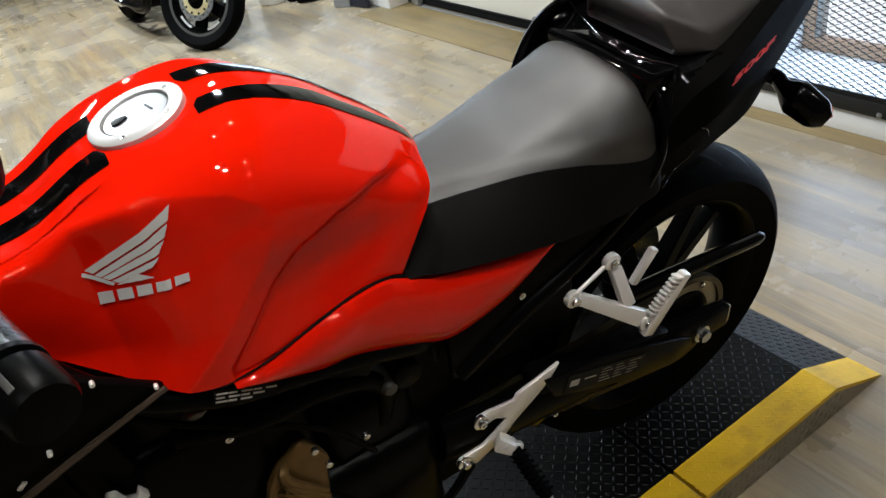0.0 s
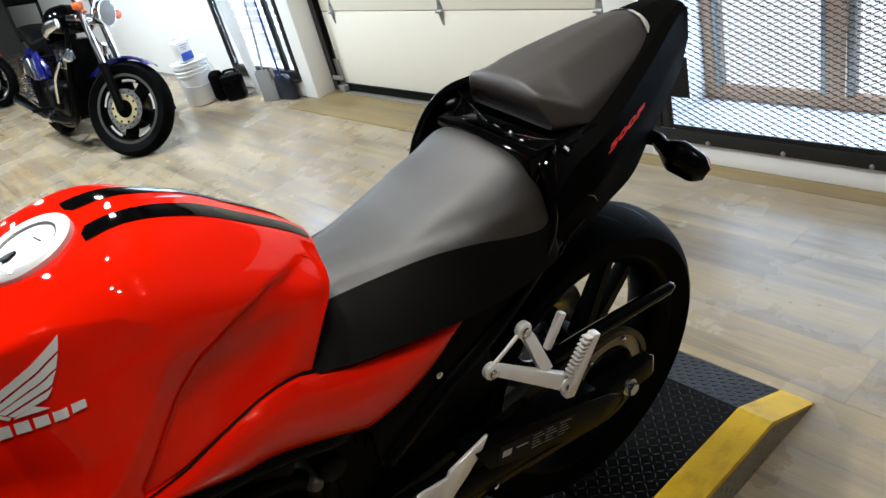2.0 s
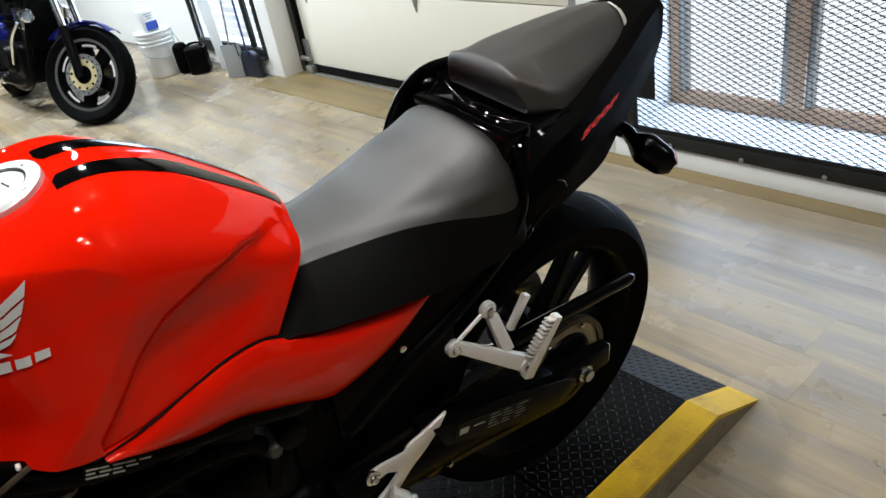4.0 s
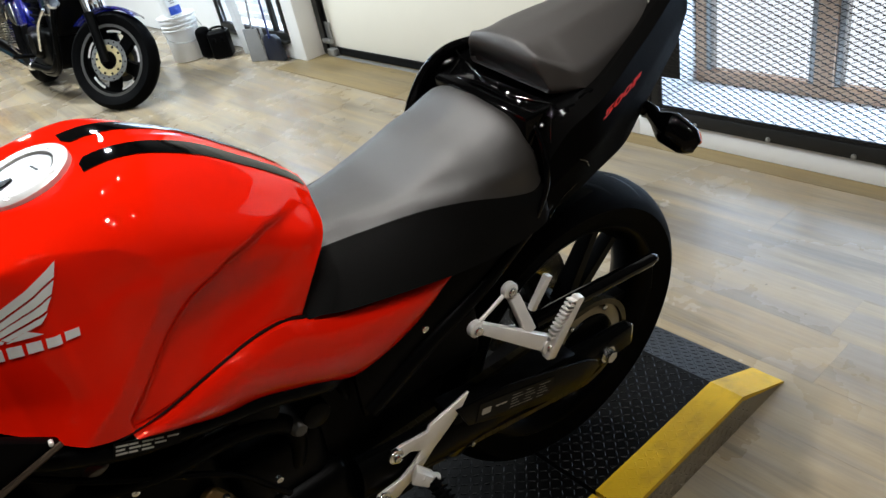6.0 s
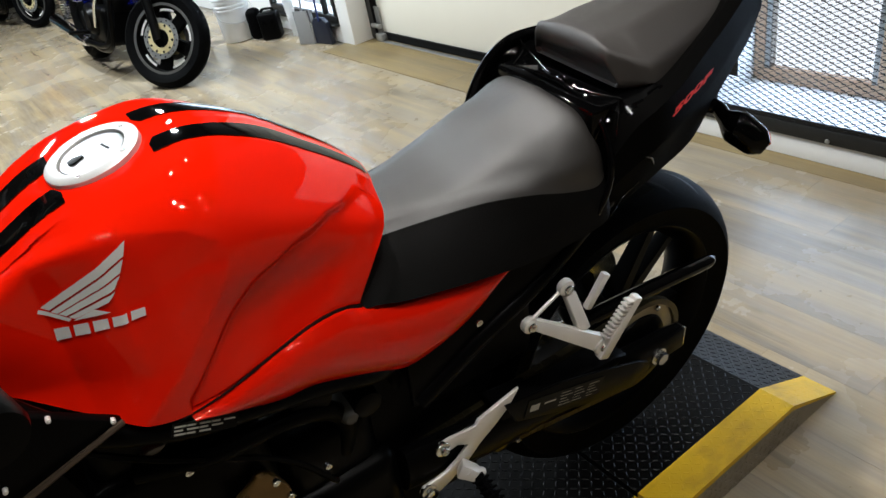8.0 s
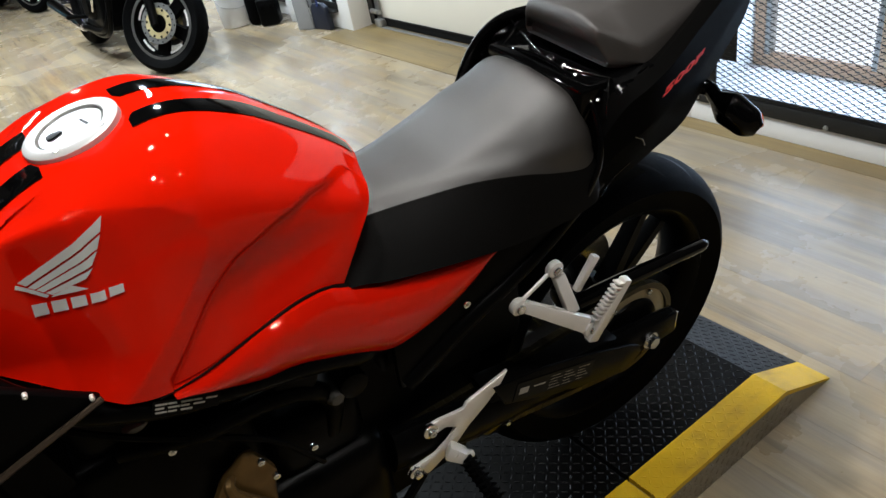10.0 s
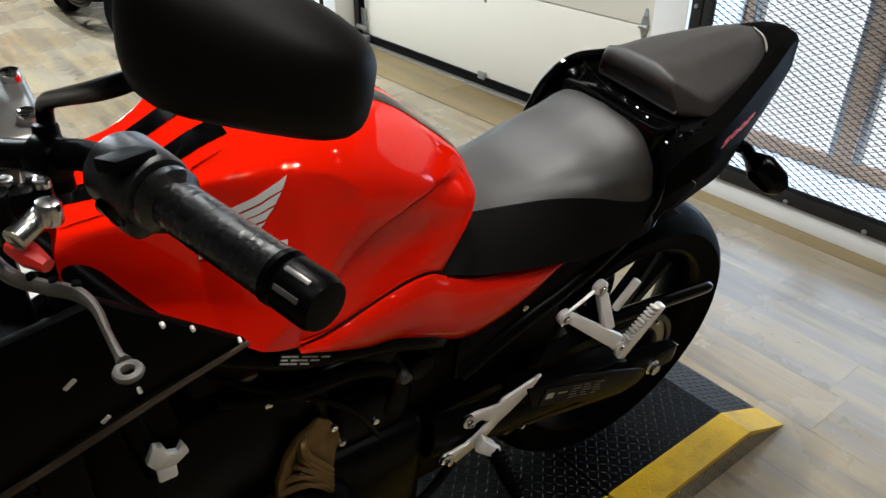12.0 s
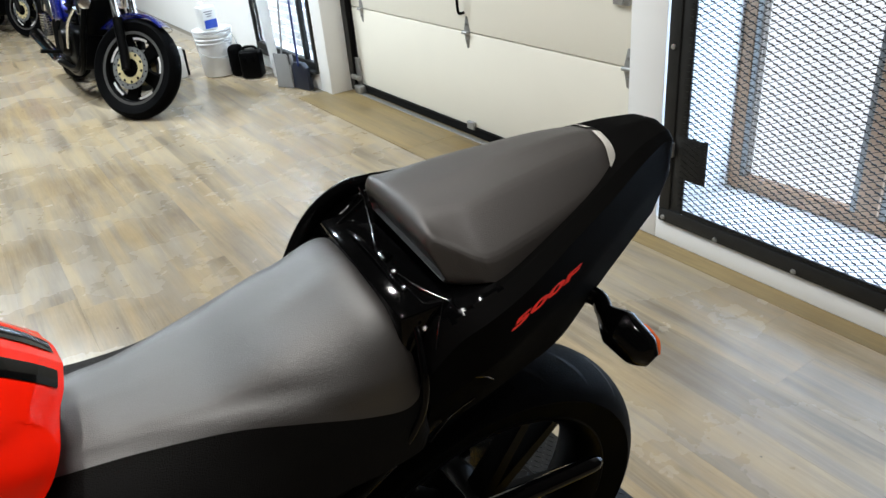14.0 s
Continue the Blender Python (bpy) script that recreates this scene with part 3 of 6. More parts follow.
# ---- things along the wall ----
def bucket(m):
    t = thing("bucket", m, "white plastic five-gallon bucket with ribbed rim", "bucket")
    prof = [(0.0, 0.0), (0.125, 0.0), (0.130, 0.006), (0.143, 0.26), (0.150, 0.262), (0.150, 0.272), (0.145, 0.276), (0.146, 0.292), (0.153, 0.294), (0.153, 0.304), (0.147, 0.308), (0.148, 0.325), (0.155, 0.328), (0.155, 0.352), (0.150, 0.356), (0.0, 0.352)]
    part("shell", spun(prof, "z", 40), WHITE_PLASTIC, t)
    part("lid", spun([(0, 0.357), (0.15, 0.357), (0.158, 0.36), (0.158, 0.372), (0.14, 0.374), (0.135, 0.366), (0, 0.366)], "z", 40), WHITE_PLASTIC, t)
    part("bail", tube([(-0.157, 0, 0.31), (-0.15, -0.1, 0.2), (0, -0.165, 0.16), (0.15, -0.1, 0.2), (0.157, 0, 0.31)], 0.003, 24, 6), GALV, t, "thin wire handle")
    return t


BK = (1.125, 4.94)
bucket(pose(BK[0] + 0.02, BK[1] - 0.03, 0.004) @ Matrix.Scale(0.88, 4))
t = thing("cleaner_jug", pose(BK[0], BK[1] - 0.05, 0.334, 0, 0, 12) @ Matrix.Scale(0.80, 4), "white plastic jug with a blue label on the bucket", "jug")
part("bottle", join(box((-0.075, -0.055, 0), (0.075, 0.055, 0.20), 0.02, None, 3), rod((-0.035, 0, 0.195), (-0.035, 0, 0.235), 0.022, 0.02, 16, 0.003)), WHITE_PLASTIC, t)
part("label", box((-0.06, -0.0585, 0.012), (0.06, -0.0555, 0.085), 0.001), BLUE_PLASTIC, t, "blue printed label")
for k in range(3):
    part("print_bar", box((-0.05 + 0.012 * k, -0.0585, 0.15 - 0.02 * k), (0.035 - 0.01 * k, -0.0562, 0.158 - 0.02 * k)), GREY_PLASTIC, t)
t = thing("plastic_box", pose(0.86, 5.06, 0.004, 0, 0, 8), "small pale plastic box beside the bucket", "box")
part("shell", box((-0.07, -0.06, 0), (0.07, 0.06, 0.22), 0.012), WHITE_PLASTIC, t)
part("black_side", box((0.071, -0.05, 0.01), (0.09, 0.05, 0.20), 0.006), BLACK_SATIN, t)
t = thing("tool_case", pose(1.255, 4.63, 0.004, 0, 0, -38) @ Matrix.Scale(0.90, 4), "black moulded plastic tool case standing on the floor", "case")
part("shell", box((-0.03, -0.07, 0), (0.13, 0.07, 0.215), 0.022, None, 3), BLACK_SATIN, t)
part("lid_shell", box((-0.145, 0.0, 0), (-0.032, 0.12, 0.25), 0.045, None, 4), RUBBER, t)
part("handle", tube([(0.0, 0.0, 0.21), (0.005, 0.0, 0.232), (0.05, 0, 0.238), (0.095, 0.0, 0.232), (0.10, 0.0, 0.21)], 0.010, 20, 8), BLACK_SATIN, t)
for s in (0.02, 0.09):
    part("latch", box((s - 0.015, -0.076, 0.13), (s + 0.015, -0.069, 0.17), 0.003), RUBBER, t)
# dustpan on a tall handle leaning on the wall, and a broom with a blue stick
t = thing("lobby_dustpan", pose(1.330, 4.13, 0.004, 0, 0, -62) @ Matrix.Diagonal((0.56, 0.60, 1.0, 1.0)), "grey upright dustpan standing beside the window", "dustpan")
pan = plate([(-0.12, 0), (0.12, 0), (0.10, 0.20), (0.085, 0.225), (-0.085, 0.225), (-0.10, 0.20)], 0.012, 0.003)
part("pan", join(pan, plate([(0, 0), (0.085, 0.0), (0.05, 0.22), (0, 0.225)], 0.006, 0.001, pose(-0.115, 0.01, 0, 0, 0, 90)), plate([(0, 0), (0.085, 0.0), (0.05, 0.22), (0, 0.225)], 0.006, 0.001, pose(0.121, 0.01, 0, 0, 0, 90))), GREY_PLASTIC, t)
part("handle", tube([(0.0, 0.02, 0.22), (0.02, 0.03, 0.3), (0.07, 0.05, 0.6), (0.1, 0.06, 0.92)], 0.011, 20, 8), GREY_PLASTIC, t)
t = thing("broom", pose(1.385, 3.965, 0.004) @ Matrix.Diagonal((0.8, 0.8, 0.92, 1.0)), "angled broom with navy head and stick", "broom")
part("head", plate([(-0.10, 0), (0.12, 0), (0.095, 0.16), (0.05, 0.19), (-0.05, 0.19), (-0.085, 0.16)], 0.05, 0.008, pose(0, 0.05, 0, 0, 0, -78)), NAVY_PLASTIC, t)
part("stick", rod((0.0, 0.03, 0.17), (0.06, 0.09, 1.48), 0.009, None, 12), NAVY_STICK, t, "navy blue stick")
t = thing("plastic_sheet", pose(1.40, 4.52, 0.004, 0, 0, 0), "long folded white plastic sheet hanging by the window", "sheet")
bm = bmesh.new()
rows = []
for k in range(20):
    z = 1.75 * k / 19
    w = 0.05 + 0.07 * (k / 19) ** 0.7
    yc = -0.10 + 0.22 * (k / 19)
    rows.append([bm.verts.new((0.012 * math.sin(j * 2.1 + k * 0.2), yc + w * (j / 8 - 0.5) * 2, z)) for j in range(9)])
for k in range(19):
    for j in range(8):
        bm.faces.new((rows[k][j], rows[k][j + 1], rows[k + 1][j + 1], rows[k + 1][j]))
r = bmesh.ops.solidify(bm, geom=bm.faces[:], thickness=0.003)
part("sheet", bm, WHITE_PLASTIC, t)


# ---- wheels shared by the motorcycles ----
def tyre_bm(R, w, rim_r, seg=72):
    prof = []
    for k in range(13):
        a = -1.25 + 2.5 * k / 12
        prof.append((R - 0.42 * w * (1 - math.cos(a)), w / 2 * math.sin(a) / math.sin(1.25)))
    side = [(rim_r + 0.03, w * 0.46), (rim_r + 0.002, w * 0.40), (rim_r - 0.012, w * 0.34)]
    prof = [(r, -h) for r, h in side[::-1]] + prof + side
    return spun(prof, "y", seg, True)


def groove_bm(R, w, n, sgn):
    """Slanted dark grooves of the tread, one shallow sliver each."""
    out = bmesh.new()
    for k in range(n):
        a0 = 2 * math.pi * k / n
        rows = []
        for j in range(7):
            t = j / 6
            a = a0 + sgn * 0.20 * t
            h = sgn * w * (0.03 + 0.37 * t)
            b = math.asin(min(1, abs(h) / (w / 2) * math.sin(1.25)))
            r = R - 0.42 * w * (1 - math.cos(b)) + 0.0006
            half = 0.0055 * math.sin(math.pi * min(0.97, max(0.12, t))) / R
            rows.append([out.verts.new((r * math.cos(a + e * half), h, r * math.sin(a + e * half))) for e in (-1, 1)])
        for j in range(6):
            out.faces.new((rows[j][0], rows[j][1], rows[j + 1][1], rows[j + 1][0]))
    return out


def rim_bm(r, w, seg=64):
    return spun([(r, -w / 2), (r + 0.006, -w / 2 + 0.004), (r - 0.012, -w / 2 + 0.02), (r - 0.022, -w * 0.2), (r - 0.026, 0), (r - 0.022, w * 0.2), (r - 0.012, w / 2 - 0.02), (r + 0.006, w / 2 - 0.004), (r, w / 2), (r - 0.008, w / 2 - 0.004), (r - 0.026, w * 0.20), (r - 0.030, 0), (r - 0.026, -w * 0.20), (r - 0.008, -w / 2 + 0.004)], "y", seg, True)


def spoke_bm(a, r0, r1, w0, w1, depth):
    """One tapered spoke at the angle a."""
    bm = bmesh.new()
    rings = []
    for t in (0, 0.35, 0.7, 1):
        r, w, d = r0 + (r1 - r0) * t, w0 + (w1 - w0) * t, depth * (1 - 0.35 * t)
        rings.append([bm.verts.new(p) for p in ((r, -d, -w), (r, -d * 0.6, -w * 1.15), (r, d, -w * 0.9), (r, d, w * 0.9), (r, -d * 0.6, w * 1.15), (r, -d, w))])
    for k in range(3):
        for j in range(6):
            l = (j + 1) % 6
            bm.faces.new((rings[k][j], rings[k][l], rings[k + 1][l], rings[k + 1][j]))
    bm.faces.new(rings[0][::-1])
    bm.faces.new(rings[-1])
    return moved(bm, Matrix.Rotation(a, 4, "Y"))


def disc_bm(r0, r1, y, th=0.005, seg=64):
    return spun([(r0, y), (r1, y), (r1, y + th), (r0, y + th)], "y", seg, True)


# ---- the red motorcycle: local x to the rear, y to its right, z up ----
DECK = 0.085
bike = thing("motorcycle", pose(0, 0.176, DECK + 0.004, 8.5, 0, -3.7), "red and black naked motorcycle leaning on the tread-plate stand", "motorcycle")

TANK = [
    [(-0.432, 0, 0.851), (-0.436, 0.03, 0.849), (-0.444, 0.055, 0.845), (-0.450, 0.082, 0.834), (-0.462, 0.100, 0.820), (-0.483, 0.115, 0.803), (-0.516, 0.120, 0.754)],
    [(-0.455, 0, 0.876), (-0.458, 0.033, 0.874), (-0.466, 0.062, 0.866), (-0.474, 0.094, 0.848), (-0.486, 0.109, 0.834), (-0.508, 0.116, 0.806), (-0.538, 0.125, 0.765)],
    [(-0.500, 0, 0.915), (-0.502, 0.036, 0.912), (-0.508, 0.070, 0.900), (-0.516, 0.106, 0.873), (-0.528, 0.117, 0.848), (-0.550, 0.116, 0.812), (-0.580, 0.134, 0.772)],
    [(-0.555, 0, 0.957), (-0.557, 0.040, 0.953), (-0.563, 0.082, 0.936), (-0.570, 0.122, 0.903), (-0.582, 0.133, 0.868), (-0.602, 0.126, 0.820), (-0.630, 0.145, 0.770)],
    [(-0.620, 0, 0.979), (-0.622, 0.045, 0.979), (-0.627, 0.090, 0.972), (-0.634, 0.131, 0.940), (-0.644, 0.148, 0.892), (-0.660, 0.144, 0.832), (-0.688, 0.157, 0.763)],
    [(-0.690, 0, 0.9735), (-0.690, 0.050, 0.9735), (-0.694, 0.092, 0.971), (-0.700, 0.128, 0.948), (-0.706, 0.147, 0.903), (-0.716, 0.158, 0.842), (-0.738, 0.160, 0.762)],
    [(-0.760, 0, 0.9590), (-0.760, 0.050, 0.9585), (-0.764, 0.087, 0.951), (-0.770, 0.118, 0.944), (-0.778, 0.138, 0.905), (-0.784, 0.152, 0.852), (-0.788, 0.158, 0.784)],
    [(-0.830, 0, 0.928), (-0.830, 0.046, 0.927), (-0.833, 0.078, 0.924), (-0.838, 0.103, 0.921), (-0.844, 0.121, 0.908), (-0.850, 0.134, 0.868), (-0.850, 0.137, 0.812)],
    [(-0.905, 0, 0.918), (-0.905, 0.036, 0.917), (-0.906, 0.058, 0.916), (-0.909, 0.080, 0.914), (-0.914, 0.098, 0.907), (-0.918, 0.112, 0.895), (-0.918, 0.122, 0.868)],
]
TG = half_grid(TANK, 193, 121)
# the scooped panel that carries the emblem: a fold along its upper and rear edge
FOLD = np.array([(-0.930, 0.915), (-0.860, 0.937), (-0.800, 0.955), (-0.763, 0.960), (-0.707, 0.953), (-0.668, 0.942), (-0.643, 0.922), (-0.641, 0.902), (-0.660, 0.868), (-0.691, 0.838), (-0.730, 0.800), (-0.780, 0.760)])


GROOVE = np.array([(-0.462, 0.858), (-0.525, 0.872), (-0.575, 0.870), (-0.622, 0.857), (-0.658, 0.830), (-0.694, 0.795), (-0.722, 0.768)])


def groove(p):
    """The knee panel starts in a deep line and rises again towards its lower edge."""
    x, y, z = p
    gz = np.interp(-x, -GROOVE[:, 0], GROOVE[:, 1])
    d = (gz - z) * 0.85
    if y < 0.07 or d < -0.009 or x < -0.722 or x > -0.440:
        return 0.0
    fade = min(1, max(0, (-0.452 - x) / 0.05))
    rise = min(1, (d + 0.009) / 0.014)
    return 0.0100 * math.exp(-max(0, d) / 0.035) * fade * rise * rise * (3 - 2 * rise)


def scoop(p):
    x, y, z = p
    if y < 0.07:
        return 0.0
    inside, best = False, 9.0
    ring = [*FOLD, (-0.99, 0.70)]
    for (ax, az), (bx, bz) in zip(ring, ring[1:] + ring[:1]):
        if (az > z) != (bz > z) and x < ax + (z - az) * (bx - ax) / (bz - az):
            inside = not inside
    for (ax, az), (bx, bz) in zip(FOLD, FOLD[1:]):
        t = min(1, max(0, ((x - ax) * (bx - ax) + (z - az) * (bz - az)) / ((bx - ax) ** 2 + (bz - az) ** 2)))
        best = min(best, math.hypot(x - ax - t * (bx - ax), z - az - t * (bz - az)))
    if not inside:
        return 0.0
    low = min(1, max(0, (z - 0.745) / 0.075))
    # shallow towards the rear, deeper where the panel turns in to the front
    depth = 0.0195 * min(1, max(0.5, (-0.675 - x) / 0.06)) + min(0.028, 0.50 * max(0, -0.742 - x))
    return depth * (1 - math.exp(-best / 0.026)) * low * low * (3 - 2 * low)


for row in TG:
    for p in row:
        p[1] -= scoop(p) + groove(p)
tank = part("fuel_tank", loft_body(TG), RED, bike, "glossy red fuel tank with black stripes", 50)
for side in (-1, 1):
    part("stripe", patch_on(TG, np.linspace(5, 108  , 90), lambda t: (21.0 - (13.0 - 1.0 * t) * min(1, 0.62 + (1 - t) / 0.05), 21.8 - 0.8 * t), side, 0.0010), BLACK_GLOSS, tank, "tapered black stripe")
    part("stripe", patch_on(TG, np.linspace(138, 190, 60), lambda t: (21.0 - 14.0 * min(1, 0.6 + t / 0.10), 21.0), side, 0.0010), BLACK_GLOSS, tank, "tapered black stripe")
# silver wing of five feathers that gather to one end, above a row of plain blocks
def flank_quad(g, a, b, c, d, n=12, lift=0.0024):
    """A thin film on the left flank between the lines a-b and d-c, in (x, z)."""
    bm = bmesh.new()
    a, b, c, d = (np.array(q) for q in (a, b, c, d))
    rows = []
    for k in range(n):
        t = k / (n - 1)
        p, q = a + (b - a) * t, d + (c - d) * t
        rows.append([bm.verts.new((x, -side_y(g, x, z) - lift, z)) for x, z in (p + (q - p) * m / 4 for m in range(5))])
    for k in range(n - 1):
        for j in range(4):
            bm.faces.new((rows[k][j], rows[k][j + 1], rows[k + 1][j + 1], rows[k + 1][j]))
    return bm


for quad in (
    ((-0.7987, 0.9007), (-0.7142, 0.9502), (-0.7205, 0.9375), (-0.7933, 0.8968)),
    ((-0.7928, 0.8952), (-0.7218, 0.9348), (-0.7285, 0.9229), (-0.7885, 0.8926)),
    ((-0.7877, 0.8921), (-0.7295, 0.9207), (-0.7379, 0.9096), (-0.7830, 0.8894)),
    ((-0.7818, 0.8884), (-0.7384, 0.9072), (-0.7474, 0.8983), (-0.7776, 0.8860)),
    ((-0.7758, 0.8862), (-0.7602, 0.8932), (-0.7490, 0.8885), (-0.7795, 0.8838)),
    ((-0.8010, 0.8995), (-0.7800, 0.8862), (-0.7830, 0.8835), (-0.8030, 0.8960))):
    part("emblem", flank_quad(TG, *quad), DECAL_SILVER, tank)
for k in range(5):
    x, z = -0.7975 + 0.0158 * k, 0.8775 + 0.0020 * k
    tall = 0.0125 - 0.0010 * k
    part("emblem", flank_quad(TG, (x, z), (x + 0.0122, z + 0.0015), (x + 0.0104, z - tall + 0.0022), (x - 0.0022, z - tall), 7), DECAL_SILVER, tank)
# filler cap: wide ring, recessed plug, key flap and slot
CAP_M = pose(-0.7025, 0, 0.9718, 0, -11.0, 0) @ Matrix.Diagonal((0.79, 0.79, 0.55, 1.0))
cap = part("filler_cap", moved(spun([(0.0425, 0.002), (0.0430, 0.0096), (0.0440, 0.0108), (0.0575, 0.0102), (0.0602, 0.0080), (0.0605, -0.010)], "z", 64), CAP_M), CAP_RING, tank, "silver filler cap with a wide ring")
part("plug", moved(spun([(0.0, 0.0078), (0.020, 0.0080), (0.0395, 0.0068), (0.0424, 0.0030)], "z", 64), CAP_M), CAP, cap, "recessed grey plug")
part("key_flap", moved(plate([(-0.016, -0.005), (-0.008, -0.008), (0.004, -0.003), (0.004, 0.003), (-0.008, 0.008), (-0.016, 0.005)], 0.002, 0.0006, pose(0, 0, 0, 90)), CAP_M @ pose(-0.014, 0, 0.0088)), BLACK_SATIN, cap)
part("slot", moved(box((-0.0015, -0.011, 0), (0.0015, 0.009, 0.0012)), CAP_M @ pose(0.017, -0.002, 0.0078, 0, 0, 14)), BLACK_SATIN, cap)
for k in range(5):
    a = 2 * math.pi * k / 5 + 0.4
    part("screw", moved(rod((0.049 * math.cos(a), 0.049 * math.sin(a), 0.0096), (0.049 * math.cos(a), 0.049 * math.sin(a), 0.0116), 0.0030, None, 10), CAP_M), STEEL, cap)

# lower side cover, red, below the seam
SEAM_T = [(-0.726, 0.7575), (-0.690, 0.759), (-0.632, 0.769), (-0.582, 0.773), (-0.540, 0.766), (-0.512, 0.748), (-0.470, 0.730), (-0.415, 0.716), (-0.360, 0.707), (-0.304, 0.704)]
SEAM_B = [(-0.722, 0.7505), (-0.690, 0.730), (-0.640, 0.703), (-0.597, 0.690), (-0.545, 0.659), (-0.500, 0.634), (-0.462, 0.620), (-0.405, 0.632), (-0.352, 0.658), (-0.3055, 0.701)]
COVER_Y = [0.160, 0.160, 0.155, 0.150, 0.142, 0.136, 0.134, 0.132, 0.129, 0.125]


def cover_bm(side):
    n, m = 40, 9
    tp, bt = crspline([(x, 0, z) for x, z in SEAM_T], n), crspline([(x, 0, z) for x, z in SEAM_B], n)
    yy = np.interp(np.linspace(0, 1, n), np.linspace(0, 1, 10), COVER_Y)
    bm = bmesh.new()
    outer = []
    for k in range(n):
        row = []
        for j in range(m):
            t = j / (m - 1)
            p = tp[k] * (1 - t) + bt[k] * t
            bulge = 0.007 * math.sin(math.pi * min(1, t * 1.08)) - 0.010 * max(0, t - 0.86) / 0.14 - 0.006 * max(0, 0.12 - t) / 0.12
            row.append(bm.verts.new((p[0], side * (yy[k] + bulge - 0.002 * t), p[2])))
        outer.append(row)
    for k in range(n - 1):
        for j in range(m - 1):
            bm.faces.new((outer[k][j], outer[k][j + 1], outer[k + 1][j + 1], outer[k + 1][j]))
    bmesh.ops.recalc_face_normals(bm, faces=bm.faces[:])
    r = bmesh.ops.extrude_face_region(bm, geom=bm.faces[:])
    bmesh.ops.translate(bm, vec=(0, -side * 0.012, 0), verts=[g for g in r["geom"] if isinstance(g, bmesh.types.BMVert)])
    return bm


for side in (-1, 1):
    part("side_cover", cover_bm(side), RED, bike, "glossy red lower side cover", 50)
    part("seam", tube([(-0.738, side * 0.1600, 0.7590), (-0.690, side * 0.1565, 0.7610), (-0.632, side * 0.1477, 0.7700), (-0.582, side * 0.1377, 0.7740), (-0.543, side * 0.1287, 0.7670), (-0.514, side * 0.1207, 0.7500)], [0.0008, 0.0013, 0.0016, 0.0019, 0.0022, 0.0022], 30, 8), SEAL, bike, "dark gap under the tank")

# seats
SEAT = [
    [(-0.470, 0, 0.800), (-0.474, 0.030, 0.798), (-0.480, 0.044, 0.793), (-0.486, 0.055, 0.786), (-0.515, 0.090, 0.762), (-0.552, 0.112, 0.735)],
    [(-0.420, 0, 0.799), (-0.424, 0.035, 0.797), (-0.430, 0.050, 0.793), (-0.436, 0.062, 0.786), (-0.465, 0.098, 0.770), (-0.505, 0.128, 0.748)],
    [(-0.385, 0, 0.798), (-0.386, 0.040, 0.796), (-0.388, 0.055, 0.792), (-0.390, 0.068, 0.785), (-0.415, 0.105, 0.762), (-0.462, 0.135, 0.738)],
    [(-0.325, 0, 0.802), (-0.325, 0.050, 0.801), (-0.322, 0.070, 0.797), (-0.319, 0.088, 0.788), (-0.332, 0.115, 0.752), (-0.370, 0.140, 0.719)],
    [(-0.265, 0, 0.822), (-0.262, 0.064, 0.820), (-0.256, 0.092, 0.803), (-0.258, 0.110, 0.784), (-0.262, 0.126, 0.745), (-0.285, 0.140, 0.702)],
    [(-0.215, 0, 0.838), (-0.212, 0.070, 0.830), (-0.206, 0.108, 0.798), (-0.206, 0.119, 0.768), (-0.203, 0.130, 0.740), (-0.205, 0.140, 0.698)],
    [(-0.175, 0, 0.853), (-0.173, 0.075, 0.842), (-0.168, 0.112, 0.798), (-0.164, 0.121, 0.757), (-0.161, 0.131, 0.735), (-0.155, 0.138, 0.702)],
    [(-0.154, 0, 0.852), (-0.152, 0.074, 0.841), (-0.148, 0.108, 0.800), (-0.145, 0.118, 0.760), (-0.145, 0.128, 0.738), (-0.142, 0.133, 0.709)],
    [(-0.143, 0, 0.835), (-0.142, 0.070, 0.827), (-0.139, 0.101, 0.800), (-0.137, 0.112, 0.768), (-0.138, 0.122, 0.745), (-0.136, 0.127, 0.713)],
]
SG = half_grid(SEAT, 80, 33)
seat = part("rider_seat", loft_body(SG, 0.01, 0.9, 20), (VINYL, VINYL_SHADED_SIDE), bike, "dark grey textured vinyl rider seat", 60)


def soften(pts, r):
    """A polyline with each inner corner rounded over about r."""
    p = [np.array(q, float) for q in pts]
    out = [p[0]]
    for a, b, c in zip(p, p[1:], p[2:]):
        u, v = a - b, c - b
        lu, lv = np.linalg.norm(u), np.linalg.norm(v)
        q0, q1 = b + u / lu * min(r, lu * 0.45), b + v / lv * min(r, lv * 0.45)
        out += [q0, 0.56 * q0 + 0.06 * q1 + 0.38 * b, 0.25 * q0 + 0.25 * q1 + 0.5 * b, 0.06 * q0 + 0.56 * q1 + 0.38 * b, q1]
    return [*out, p[-1]]


